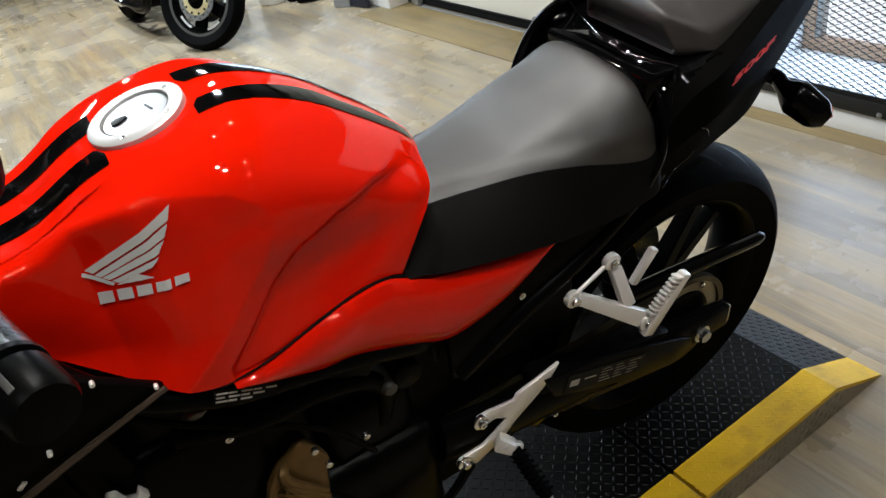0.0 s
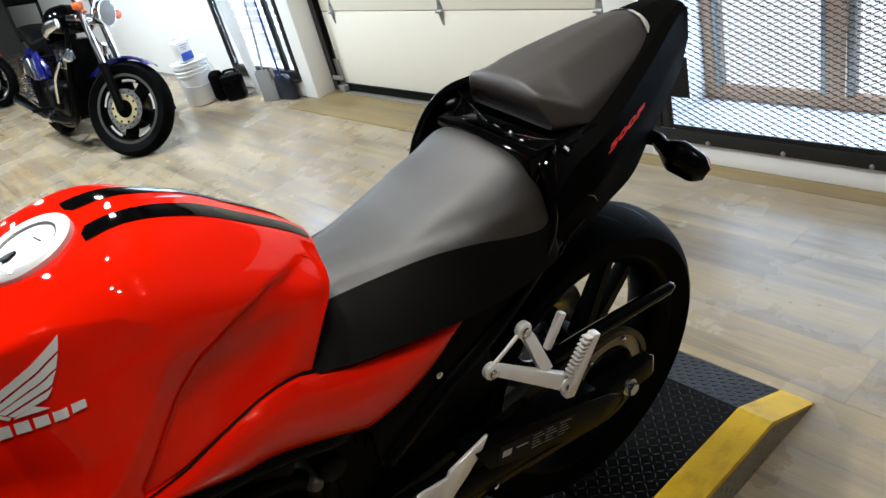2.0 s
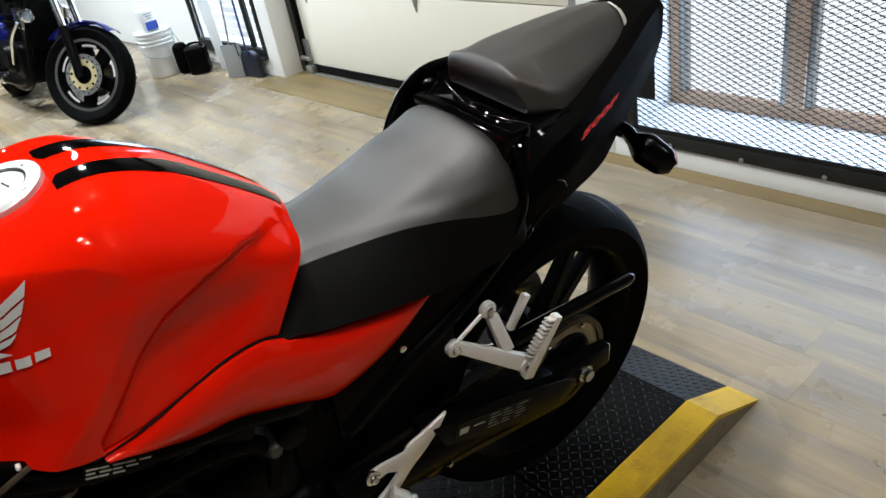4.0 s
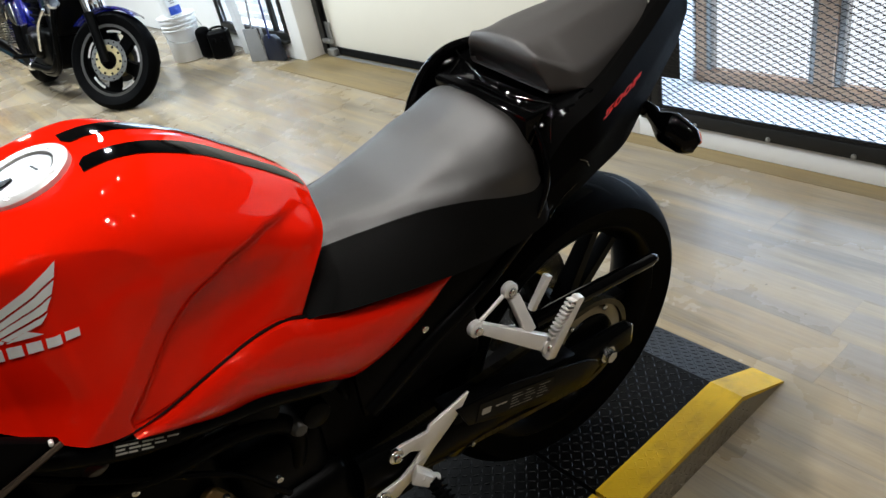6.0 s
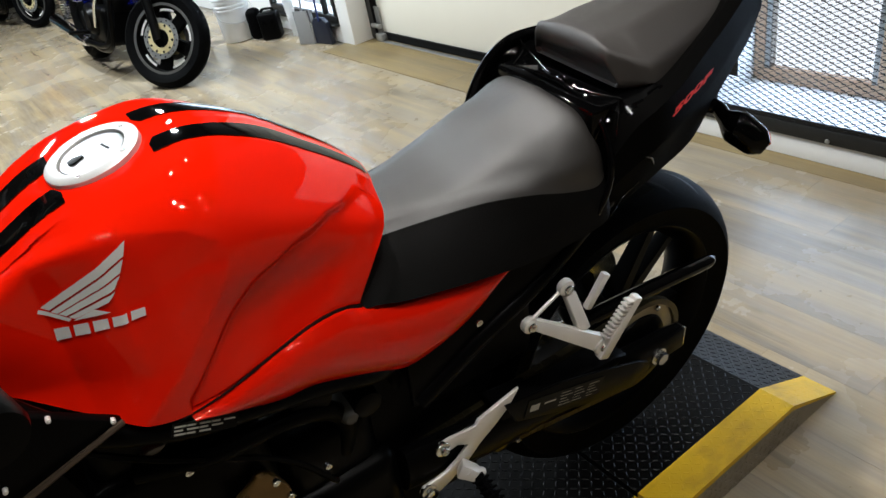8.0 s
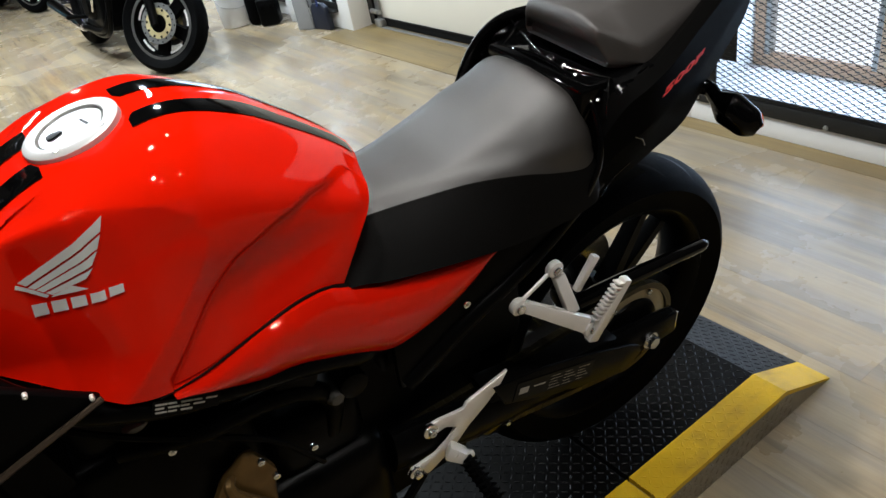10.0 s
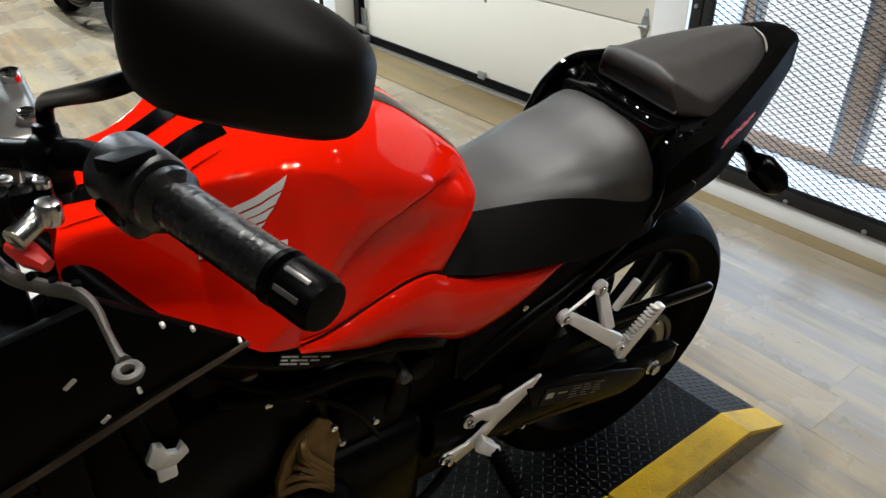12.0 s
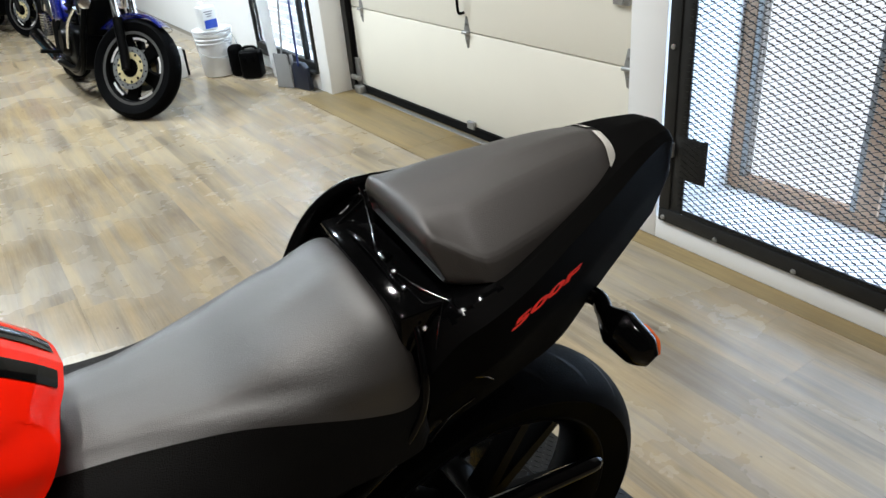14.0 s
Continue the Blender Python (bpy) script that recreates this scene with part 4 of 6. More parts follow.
# flat-topped wedge: a front ridge, a sharp shoulder that is widest near the front, near-upright sides
PILL = [
    [(-0.092, 0, 0.880), (-0.092, 0.034, 0.880), (-0.089, 0.064, 0.877), (-0.085, 0.078, 0.864)],
    [(-0.101, 0, 0.888), (-0.101, 0.034, 0.888), (-0.099, 0.068, 0.885), (-0.090, 0.082, 0.863)],
    [(-0.104, 0, 0.903), (-0.104, 0.034, 0.902), (-0.103, 0.069, 0.898), (-0.089, 0.085, 0.862)],
    [(-0.097, 0, 0.9150), (-0.097, 0.034, 0.9140), (-0.098, 0.070, 0.9080), (-0.083, 0.089, 0.861)],
    [(-0.085, 0, 0.9180), (-0.085, 0.040, 0.9165), (-0.085, 0.079, 0.9010), (-0.072, 0.096, 0.860)],
    [(-0.062, 0, 0.9200), (-0.062, 0.046, 0.9170), (-0.064, 0.095, 0.8890), (-0.056, 0.105, 0.860)],
    [(-0.040, 0, 0.9220), (-0.040, 0.050, 0.9180), (-0.043, 0.101, 0.8840), (-0.036, 0.107, 0.858)],
    [(0.020, 0, 0.9270), (0.020, 0.045, 0.9220), (0.020, 0.0885, 0.8860), (0.022, 0.093, 0.862)],
    [(0.100, 0, 0.9305), (0.100, 0.036, 0.9250), (0.100, 0.0670, 0.8890), (0.102, 0.071, 0.868)],
    [(0.150, 0, 0.9275), (0.149, 0.028, 0.9220), (0.146, 0.0530, 0.8880), (0.146, 0.056, 0.872)],
    [(0.168, 0, 0.9180), (0.166, 0.025, 0.9120), (0.160, 0.0490, 0.8830), (0.160, 0.052, 0.872)],
    [(0.175, 0, 0.9020), (0.172, 0.022, 0.8970), (0.164, 0.0460, 0.8780), (0.164, 0.049, 0.870)],
]
PG = edged_grid([soften(sec, 0.011) for sec in PILL], 97, 45)
pill = part("passenger_seat", loft_body(PG, 0.006, 0.95), VINYL_REAR, bike, "dark grey vinyl passenger seat", 50)
for s in (-1, 1):
    part("edge_tag", patch_on(PG, np.linspace(78.5, 86.0, 8), lambda t: (1, 38), s, 0.0022, 30), TAG_GREY, pill, "pale worn strip at the rear edge")

TAIL = [
    [(-0.140, 0, 0.790), (-0.140, 0.09, 0.790), (-0.136, 0.122, 0.780), (-0.134, 0.128, 0.745), (-0.130, 0.108, 0.690)],
    [(-0.112, 0, 0.838), (-0.110, 0.105, 0.838), (-0.106, 0.134, 0.824), (-0.103, 0.138, 0.770), (-0.100, 0.110, 0.692)],
    [(-0.080, 0, 0.848), (-0.076, 0.120, 0.854), (-0.072, 0.142, 0.846), (-0.068, 0.145, 0.790), (-0.064, 0.110, 0.700)],
    [(-0.020, 0, 0.852), (-0.020, 0.112, 0.864), (-0.020, 0.131, 0.857), (-0.018, 0.134, 0.802), (-0.015, 0.106, 0.712)],
    [(0.050, 0, 0.862), (0.050, 0.090, 0.880), (0.050, 0.108, 0.873), (0.050, 0.112, 0.812), (0.052, 0.098, 0.728)],
    [(0.120, 0, 0.885), (0.120, 0.066, 0.895), (0.120, 0.084, 0.888), (0.120, 0.089, 0.832), (0.112, 0.080, 0.758)],
    [(0.185, 0, 0.915), (0.185, 0.044, 0.911), (0.185, 0.059, 0.902), (0.185, 0.065, 0.852), (0.180, 0.058, 0.787)],
    [(0.232, 0, 0.919), (0.232, 0.030, 0.914), (0.232, 0.040, 0.905), (0.230, 0.048, 0.857), (0.225, 0.042, 0.803)],
    [(0.250, 0, 0.917), (0.250, 0.026, 0.912), (0.250, 0.036, 0.903), (0.247, 0.042, 0.857), (0.240, 0.036, 0.807)],
    [(0.258, 0, 0.913), (0.258, 0.022, 0.908), (0.258, 0.031, 0.899), (0.255, 0.037, 0.857), (0.246, 0.031, 0.811)],
]
QG = edged_grid(TAIL, 64, 29)
bm = loft_body(QG, 0.004, 0.9)
for f in bm.faces:
    c = f.calc_center_median()
    if c.x < -0.050 and c.z > 0.838 and abs(c.y) < 0.12:
        f.material_index = 1
tail = part("tail_cowl", bm, (TAIL_MATTE, BLACK_GLOSS), bike, "black pointed tail cowl", 24)


def flat_text(body, size, m, parent, material, name="lettering"):
    cu = bpy.data.curves.new(name, "FONT")
    cu.body, cu.size, cu.extrude, cu.shear, cu.offset = body, size, 0.0004, 0.25, 0.0009
    tmp = bpy.data.objects.new(name, cu)
    scene.collection.objects.link(tmp)
    dg = bpy.context.evaluated_depsgraph_get()
    me = bpy.data.meshes.new_from_object(tmp.evaluated_get(dg))
    bpy.data.objects.remove(tmp)
    me.materials.clear()
    me.materials.append(material)
    ob = new(name, me)
    ob.parent = parent
    ob.matrix_basis = m
    return ob


A, B = Vector((-0.056, -0.1440, 0.826)), Vector((0.056, -0.1135, 0.840))
ex = (B - A).normalized()
nn = Vector((-0.27, -0.95, 0.12)).normalized()
ey = nn.cross(ex).normalized()
mt = Matrix((ex, ey, ex.cross(ey))).transposed().to_4x4()
mt.translation = A
lt = flat_text("500F", 0.030, mt, tail, RED_DECAL)
wide = max(v.co.x for v in lt.data.vertices)
for v in lt.data.vertices:
    v.co.x *= (B - A).length / wide
    v.co.y *= 0.33
    v.co.z += 0.004

# seat base, lock and the black plastics between the seats
part("seat_base", box((-0.150, -0.10, 0.77), (-0.070, 0.10, 0.850), 0.006), BLACK_GLOSS, bike)
# black filler added for the dark hollow under the passenger seat
part("hollow_filler", box((-0.080, -0.064, 0.846), (0.11, 0.064, 0.876), 0.006), BLACK_SATIN, bike)
for k in range(4):
    part("screw", bolt((-0.1225 - 0.0015 * k, -0.036 - 0.0235 * k, 0.8535 - 0.0035 * k - 0.0012 * k * k), 0.0026, (-0.5, -0.2, 0.85), 0.003), STEEL, bike)
part("seat_surround", tube([(-0.172, -0.130, 0.700), (-0.146, -0.133, 0.755), (-0.137, -0.120, 0.805), (-0.130, -0.078, 0.842), (-0.127, 0.0, 0.853), (-0.130, 0.078, 0.842), (-0.137, 0.120, 0.805), (-0.146, 0.133, 0.755), (-0.172, 0.130, 0.700)], 0.0042, 60, 10), BLACK_GLOSS, bike, "glossy black seat surround")
for run in (
    [(-0.091, 0.129, 0.8735), (-0.086, 0.116, 0.8545), (-0.100, 0.069, 0.8515), (-0.116, 0.022, 0.8515)],
    [(-0.086, 0.112, 0.8525), (-0.122, 0.087, 0.8515), (-0.150, 0.074, 0.8460)],
    [(-0.120, -0.038, 0.8515), (-0.111, -0.071, 0.8515), (-0.097, -0.098, 0.8500)],
    [(-0.101, -0.097, 0.8505), (-0.113, -0.109, 0.8325), (-0.122, -0.1175, 0.8095)],
    [(-0.092, -0.1420, 0.781), (-0.076, -0.1390, 0.770), (-0.061, -0.1300, 0.751)],
    [(-0.140, -0.1345, 0.7050), (-0.105, -0.1180, 0.7080), (-0.079, -0.1235, 0.7270)]):
    part("panel_edge", tube(run, 0.0011, 20, 8), EDGE_BLACK, bike)
lock = part("seat_lock", rod((-0.112, -0.003, 0.842), (-0.1215, -0.004, 0.8525), 0.008, None, 20, 0.0015), BLACK_GLOSS, bike, "round seat lock")
part("keyhole", moved(box((-0.0022, -0.0055, 0), (0.0022, 0.0055, 0.001), 0.0004), pose(-0.122, -0.004, 0.8528, 0, -42, 0)), STEEL, lock)
part("grab_rail", tube([(-0.195, 0.128, 0.735), (-0.175, 0.134, 0.785), (-0.142, 0.137, 0.830), (-0.100, 0.134, 0.856), (-0.045, 0.124, 0.862), (0.03, 0.106, 0.866)], [0.012, 0.014, 0.015, 0.015, 0.012, 0.008], 40, 14, 0.6), BLACK_GLOSS, bike, "glossy black grab rail")
rail = crspline([(-0.195, 0.128, 0.735), (-0.175, 0.134, 0.785), (-0.142, 0.137, 0.830), (-0.100, 0.134, 0.856), (-0.045, 0.124, 0.862), (0.03, 0.106, 0.866)], 30)
inner = crspline([(-0.160, 0.100, 0.715), (-0.142, 0.104, 0.765), (-0.122, 0.100, 0.812), (-0.088, 0.098, 0.842), (-0.040, 0.094, 0.852), (0.03, 0.086, 0.856)], 30)
bm = bmesh.new()
rows = [[bm.verts.new(a + (b - a) * k / 4 - np.array((0, 0, 0.006)) * math.sin(math.pi * k / 4)) for k in range(5)] for a, b in zip(rail, inner)]
for r0, r1 in zip(rows, rows[1:]):
    for k in range(4):
        bm.faces.new((r0[k], r0[k + 1], r1[k + 1], r1[k]))
bmesh.ops.solidify(bm, geom=bm.faces[:], thickness=0.006)
part("rail_web", bm, BLACK_GLOSS, bike, "black plastic web beside the seat", 60)
for s in (-1, 1):
    # black sheet added behind the footrest, in place of the dark gap
    part("gap_filler", plate([(-0.54, 0.26), (-0.36, 0.26), (-0.33, 0.42), (-0.28, 0.54), (-0.28, 0.62), (-0.54, 0.62)], 0.02, 0.004, pose(0, s * 0.07 - 0.01, 0)), BLACK_SATIN, bike)
    # subframe rail from the seat down to the frame
    part("subframe", tube([(-0.05, s * 0.090, 0.735), (-0.15, s * 0.105, 0.690), (-0.25, s * 0.112, 0.636), (-0.36, s * 0.114, 0.590), (-0.46, s * 0.112, 0.535)], 0.014, 30, 12), BLACK_METAL, bike)
    part("heel_panel", plate([(-0.47, 0.625), (-0.40, 0.640), (-0.335, 0.675), (-0.30, 0.70), (-0.16, 0.695), (-0.19, 0.66), (-0.29, 0.60), (-0.42, 0.53), (-0.47, 0.53)], 0.012, 0.004, pose(0, s * 0.110 - 0.006, 0)), BLACK_SATIN, bike, "black plastic side panel")
part("screw", bolt((-0.358, -0.116, 0.625), 0.006), STEEL, bike)

# rear mudguard inside the tail, and under-tray
bm = bmesh.new()
rows = []
for k in range(15):
    a = radians(88 + 52 * k / 14)
    rows.append([bm.verts.new((0.336 * math.cos(a), y, 0.312 + 0.336 * math.sin(a))) for y in (-0.075, -0.04, 0, 0.04, 0.075)])
for k in range(14):
    for j in range(4):
        bm.faces.new((rows[k][j], rows[k][j + 1], rows[k + 1][j + 1], rows[k + 1][j]))
bmesh.ops.solidify(bm, geom=bm.faces[:], thickness=0.006)
part("inner_mudguard", bm, BLACK_SATIN, bike)
part("plate_carrier", box((0.08, -0.05, 0.735), (0.15, 0.05, 0.80), 0.012), BLACK_SATIN, bike)


def signal(s):
    ob = part("turn_signal", tube([(0.09, s * 0.05, 0.760), (0.115, s * 0.085, 0.755), (0.112, s * 0.105, 0.748), (0.115, s * 0.126, 0.739), (0.126, s * 0.156, 0.722), (0.131, s * 0.170, 0.715)], [0.013, 0.012, 0.013, 0.028, 0.025, 0.012], 34, 14, 0.78), BLACK_GLOSS, bike, "black stalk turn signal with amber lens")
    part("lens", tube([(0.137, s * 0.122, 0.739), (0.143, s * 0.138, 0.731), (0.147, s * 0.154, 0.721), (0.144, s * 0.166, 0.713)], [0.003, 0.010, 0.010, 0.004], 16, 10, 0.6), AMBER, ob, "amber lens")
    return ob


signal(-1)
signal(1)

# rear wheel, sprocket and chain
AX = Vector((-0.005, 0.003, 0.320))
rw = part("rear_wheel", moved(rim_bm(0.225, 0.105), Matrix.Translation(AX)), BLACK_METAL, bike, "black cast rear wheel")
part("tyre", moved(tyre_bm(0.303, 0.130, 0.228), Matrix.Translation(AX)), RUBBER, rw, "worn road tyre")
for sg in (-1, 1):
    tagged(part("tread_groove", moved(groove_bm(0.303, 0.130, 22, sg), Matrix.Translation(AX)), BLACK_SATIN, rw), kind="stuff")
for k in range(5):
    for d in (-0.17, 0.17):
        part("spoke", moved(spoke_bm(2 * math.pi * k / 5 - 0.87 + d, 0.035, 0.209, 0.011, 0.008, 0.020), Matrix.Translation(AX)), BLACK_METAL, rw)
part("hub", moved(spun([(0.0, -0.075), (0.045, -0.072), (0.052, -0.04), (0.042, 0.0), (0.052, 0.04), (0.045, 0.072), (0, 0.075)], "y", 32), Matrix.Translation(AX)), BLACK_METAL, rw)
spk = moved(disc_bm(0.055, 0.096, -0.087, 0.006, 60), Matrix.Translation(AX))
teeth = [plate([(0.093, -0.0035), (0.1015, -0.0015), (0.1015, 0.0015), (0.093, 0.0035)], 0.005, 0.0, Matrix.Translation(AX) @ Matrix.Rotation(2 * math.pi * k / 41, 4, "Y") @ Matrix.Translation((0, -0.0865, 0))) for k in range(41)]
part("sprocket_carrier", moved(spun([(0.0, -0.098), (0.040, -0.097), (0.066, -0.091), (0.072, -0.080), (0.0, -0.080)], "y", 40), Matrix.Translation(AX)), BLACK_METAL, rw)
sprocket = part("sprocket", join(spk, *teeth), SPROCKET, rw, "pale gold rear sprocket")
for k in range(6):
    a = 2 * math.pi * k / 6
    part("bolt", moved(bolt((0.083 * math.cos(a), -0.0885, 0.083 * math.sin(a)), 0.0055), Matrix.Translation(AX)), STEEL, sprocket)
part("brake_disc", moved(disc_bm(0.062, 0.120, 0.085, 0.005), Matrix.Translation(AX)), STEEL, rw)
links = bmesh.new()
pts = [Vector((AX.x + 0.097 * math.cos(a), -0.084, AX.z + 0.097 * math.sin(a))) for a in (radians(d) for d in range(-90, 91, 9))]
pts = [Vector((-0.47, -0.084, 0.325)) + (pts[0] - Vector((-0.47, -0.084, 0.325))) * k / 30 for k in range(30)] + pts + [pts[-1] + (Vector((-0.47, -0.084, 0.41)) - pts[-1]) * k / 30 for k in range(1, 31)]
for p, q in zip(pts, pts[1:]):
    d = (q - p).normalized()
    c = (p + q) / 2
    links = join(links, box((-0.0075, -0.006, -0.0055), (0.0075, 0.006, 0.0055), 0.0, Matrix.Translation(c) @ d.to_track_quat("X", "Z").to_matrix().to_4x4()))
part("chain", links, GOLD, bike, "dull gold drive chain", None)

# swingarm with axle plates
for s in (-1, 1):
    arm = part("swingarm", tube([(-0.50, s * 0.105, 0.405), (-0.36, s * 0.112, 0.385), (-0.16, s * 0.112, 0.352), (0.03, s * 0.110, 0.328), (0.068, s * 0.110, 0.324)], [0.040, 0.042, 0.036, 0.030, 0.026], 30, 14, 0.55), BLACK_METAL, bike, "black steel swingarm")
    part("axle_plate", box((-0.03, s * 0.122 - 0.004, 0.300), (0.075, s * 0.122 + 0.004, 0.349), 0.005), BLACK_SATIN, arm)
    part("axle_nut", join(rod((0.005, s * 0.126, 0.325), (0.005, s * 0.131, 0.325), 0.017, None, 20), rod((0.005, s * 0.130, 0.325), (0.005, s * 0.141, 0.325), 0.0125, 0.012, 6)), STEEL, arm, "bright axle nut")
    part("chain_adjuster", join(box((0.072, s * 0.112 - 0.012, 0.304), (0.077, s * 0.112 + 0.012, 0.346), 0.001), rod((0.07, s * 0.106, 0.318), (0.094, s * 0.106, 0.318), 0.0035, None, 8)), STEEL, arm)
part("chain_guard", plate([(-0.34, 0.435), (-0.20, 0.405), (-0.10, 0.390), (-0.07, 0.378), (-0.10, 0.366), (-0.20, 0.372), (-0.34, 0.395)], 0.05, 0.006, pose(0, -0.128, 0)), BLACK_SATIN, bike, "black plastic chain guard")
part("mudguard_arm", tube([(-0.14, -0.092, 0.475), (-0.05, -0.098, 0.472), (0.06, -0.101, 0.462), (0.135, -0.101, 0.452), (0.153, -0.100, 0.449)], [0.014, 0.014, 0.013, 0.012, 0.007], 24, 12), BLACK_GLOSS, bike)
# warning label on the swingarm: rows of print
guard = part("arm_guard", plate([(-0.340, 0.462), (-0.235, 0.437), (-0.134, 0.399), (-0.060, 0.367), (-0.036, 0.350), (-0.032, 0.332), (-0.050, 0.319), (-0.090, 0.317), (-0.188, 0.348), (-0.321, 0.412)], 0.005, 0.0015, pose(0, -0.143, 0)), BLACK_METAL, bike, "black guard along the swingarm")
LAB_G = pose(-0.225, -0.1440, 0.4000, 0, 19, 0)
lab = part("warning_label", box((-0.082, -0.0006, -0.0175), (0.082, 0.0006, 0.0175), 0.0, LAB_G), LABEL, guard, "black warning label with fine print")
for k in range(5):
    for j in range(3):
        part("print_bar", box((-0.012 + 0.030 * j, -0.0010, -0.0135 + 0.0060 * k), (0.013 + 0.030 * j - 0.005 * ((k + j) % 3), -0.0007, -0.0127 + 0.0060 * k), 0.0, LAB_G), PRINT_DIM, lab, smooth=None)
part("print_bar", box((-0.074, -0.0010, -0.006), (-0.056, -0.0007, 0.006), 0.0, LAB_G), PRINT_DIM, lab, smooth=None)
part("print_bar", box((-0.046, -0.0010, 0.001), (-0.022, -0.0007, 0.0035), 0.0, LAB_G), PRINT_DIM, lab, smooth=None)


def arm_bm(a, b, h0, h1, half):
    """A flat cast bar from a to b, h0 and h1 half high at its ends, rounded along its edges."""
    a, b = Vector(a), Vector(b)
    d = (b - a).normalized()
    across = Vector((0, 1, 0))
    across = (across - d * across.dot(d)).normalized()
    up = d.cross(across)
    bm = bmesh.new()
    vs = [bm.verts.new(p + up * h * i + across * half * j) for p, h in ((a, h0), (b, h1)) for i, j in ((-1, -1), (1, -1), (1, 1), (-1, 1))]
    for f in ((0, 1, 2, 3), (4, 7, 6, 5), (0, 4, 5, 1), (1, 5, 6, 2), (2, 6, 7, 3), (3, 7, 4, 0)):
        bm.faces.new([vs[k] for k in f])
    bmesh.ops.bevel(bm, geom=bm.edges[:], offset=half * 0.4, segments=2, affect="EDGES", profile=0.5)
    return bm


# passenger footrest bracket on the left and right
def rest(s):
    y = s * 0.131
    br = part("footrest_bracket", join(
        arm_bm((-0.278, y, 0.5835), (-0.192, s * 0.172, 0.524), 0.0085, 0.0135, 0.007),
        arm_bm((-0.2135, s * 0.133, 0.6045), (-0.206, s * 0.158, 0.5465), 0.0090, 0.0100, 0.007),
        tube([(-0.283, y, 0.588), (-0.250, y, 0.603), (-0.218, y, 0.618)], 0.0032, 10, 8),
        rod((-0.2825, y - s * 0.006, 0.583), (-0.2825, y + s * 0.005, 0.583), 0.0130, None, 20, 0.002),
        rod((-0.2176, y - s * 0.006, 0.616), (-0.2176, y + s * 0.005, 0.616), 0.0130, None, 20, 0.002),
        rod((-0.187, s * 0.160, 0.5165), (-0.187, s * 0.181, 0.5165), 0.0140, None, 20, 0.002)), ALU, bike, "bare aluminium footrest bracket")
    for x, z in ((-0.2825, 0.583), (-0.2176, 0.616), (-0.187, 0.5165)):
        yy = s * (0.1355 if x < -0.2 else 0.180)
        part("bolt", bolt((x, yy, z), 0.0075, (0, s, 0)), STEEL, br)
    peg = part("footrest", arm_bm((-0.190, s * 0.180, 0.497), (-0.140, s * 0.192, 0.598), 0.0100, 0.0075, 0.007), ALU, br, "folded-up ribbed aluminium peg")
    for k in range(10):
        t = k / 9
        part("rib", box((-0.0125, -0.007, -0.0016), (0.002, 0.006, 0.0016), 0.0006, pose(-0.178 + 0.030 * t, s * (0.181 + 0.010 * t), 0.536 + 0.058 * t, 0, 25, 0)), ALU, peg)
    part("peg_mount", arm_bm((-0.196, s * 0.152, 0.578), (-0.166, s * 0.156, 0.630), 0.0055, 0.0065, 0.005), ALU, br)


rest(-1)
rest(1)


# rider footrest plate with heel guard, lever and peg
def step_plate(s):
    y = s * 0.137
    pl = part("heel_guard", plate([(-0.3108, 0.4799), (-0.3306, 0.4523), (-0.3561, 0.4314), (-0.3856, 0.4110), (-0.4050, 0.3923), (-0.4230, 0.3785), (-0.4586, 0.3600), (-0.4800, 0.3600), (-0.4915, 0.3700), (-0.4935, 0.3800), (-0.4870, 0.3900), (-0.4661, 0.3914), (-0.4469, 0.3930), (-0.4259, 0.4048), (-0.4060, 0.4237), (-0.4241, 0.4377), (-0.4420, 0.4360), (-0.4560, 0.4400), (-0.4590, 0.4510), (-0.4520, 0.4600), (-0.4350, 0.4610), (-0.3903, 0.4531), (-0.3855, 0.4622), (-0.3738, 0.4651)], 0.006, 0.0015, pose(0, y - 0.003, 0)), ALU, bike, "aluminium heel guard plate")
    for x, z in ((-0.4485, 0.4490), (-0.4810, 0.3780)):
        part("bolt_boss", join(rod((x, y - s * 0.002, z), (x, y + s * 0.0055, z), 0.0125, None, 20, 0.002), bolt((x, y + s * 0.0055, z), 0.0065, (0, s, 0))), STEEL, pl)
    part("peg_bracket", join(
        arm_bm((-0.430, s * 0.146, 0.396), (-0.410, s * 0.163, 0.384), 0.013, 0.010, 0.011),
        rod((-0.424, s * 0.158, 0.398), (-0.398, s * 0.158, 0.372), 0.0075, None, 12, 0.001)), ALU, pl, "cast aluminium peg hinge")
    peg = part("footpeg", join(
        tube([(-0.412, s * 0.164, 0.382), (-0.407, s * 0.194, 0.358), (-0.401, s * 0.228, 0.332)], [0.0115, 0.0125, 0.0115], 16, 10, 0.8),
        *[moved(box((-0.0115, -0.0016, -0.0085), (0.0115, 0.0016, 0.0115), 0.0008), pose(-0.4105 + 0.0085 * k / 7, s * (0.170 + 0.050 * k / 7), 0.3785 - 0.038 * k / 7, s * -38)) for k in range(8)]), RUBBER, pl, "black rubber rider footpeg")
    part("peg_tip", rod((-0.4015, s * 0.226, 0.334), (-0.398, s * 0.236, 0.322), 0.0075, 0.005, 12, 0.001), ALU, peg)
    part("pedal", tube([(-0.470, s * 0.14, 0.37), (-0.52, s * 0.15, 0.335), (-0.585, s * 0.155, 0.315), (-0.59, s * 0.18, 0.315)], [0.008, 0.007, 0.007, 0.009], 24, 8), BLACK_METAL, pl)


step_plate(-1)
step_plate(1)

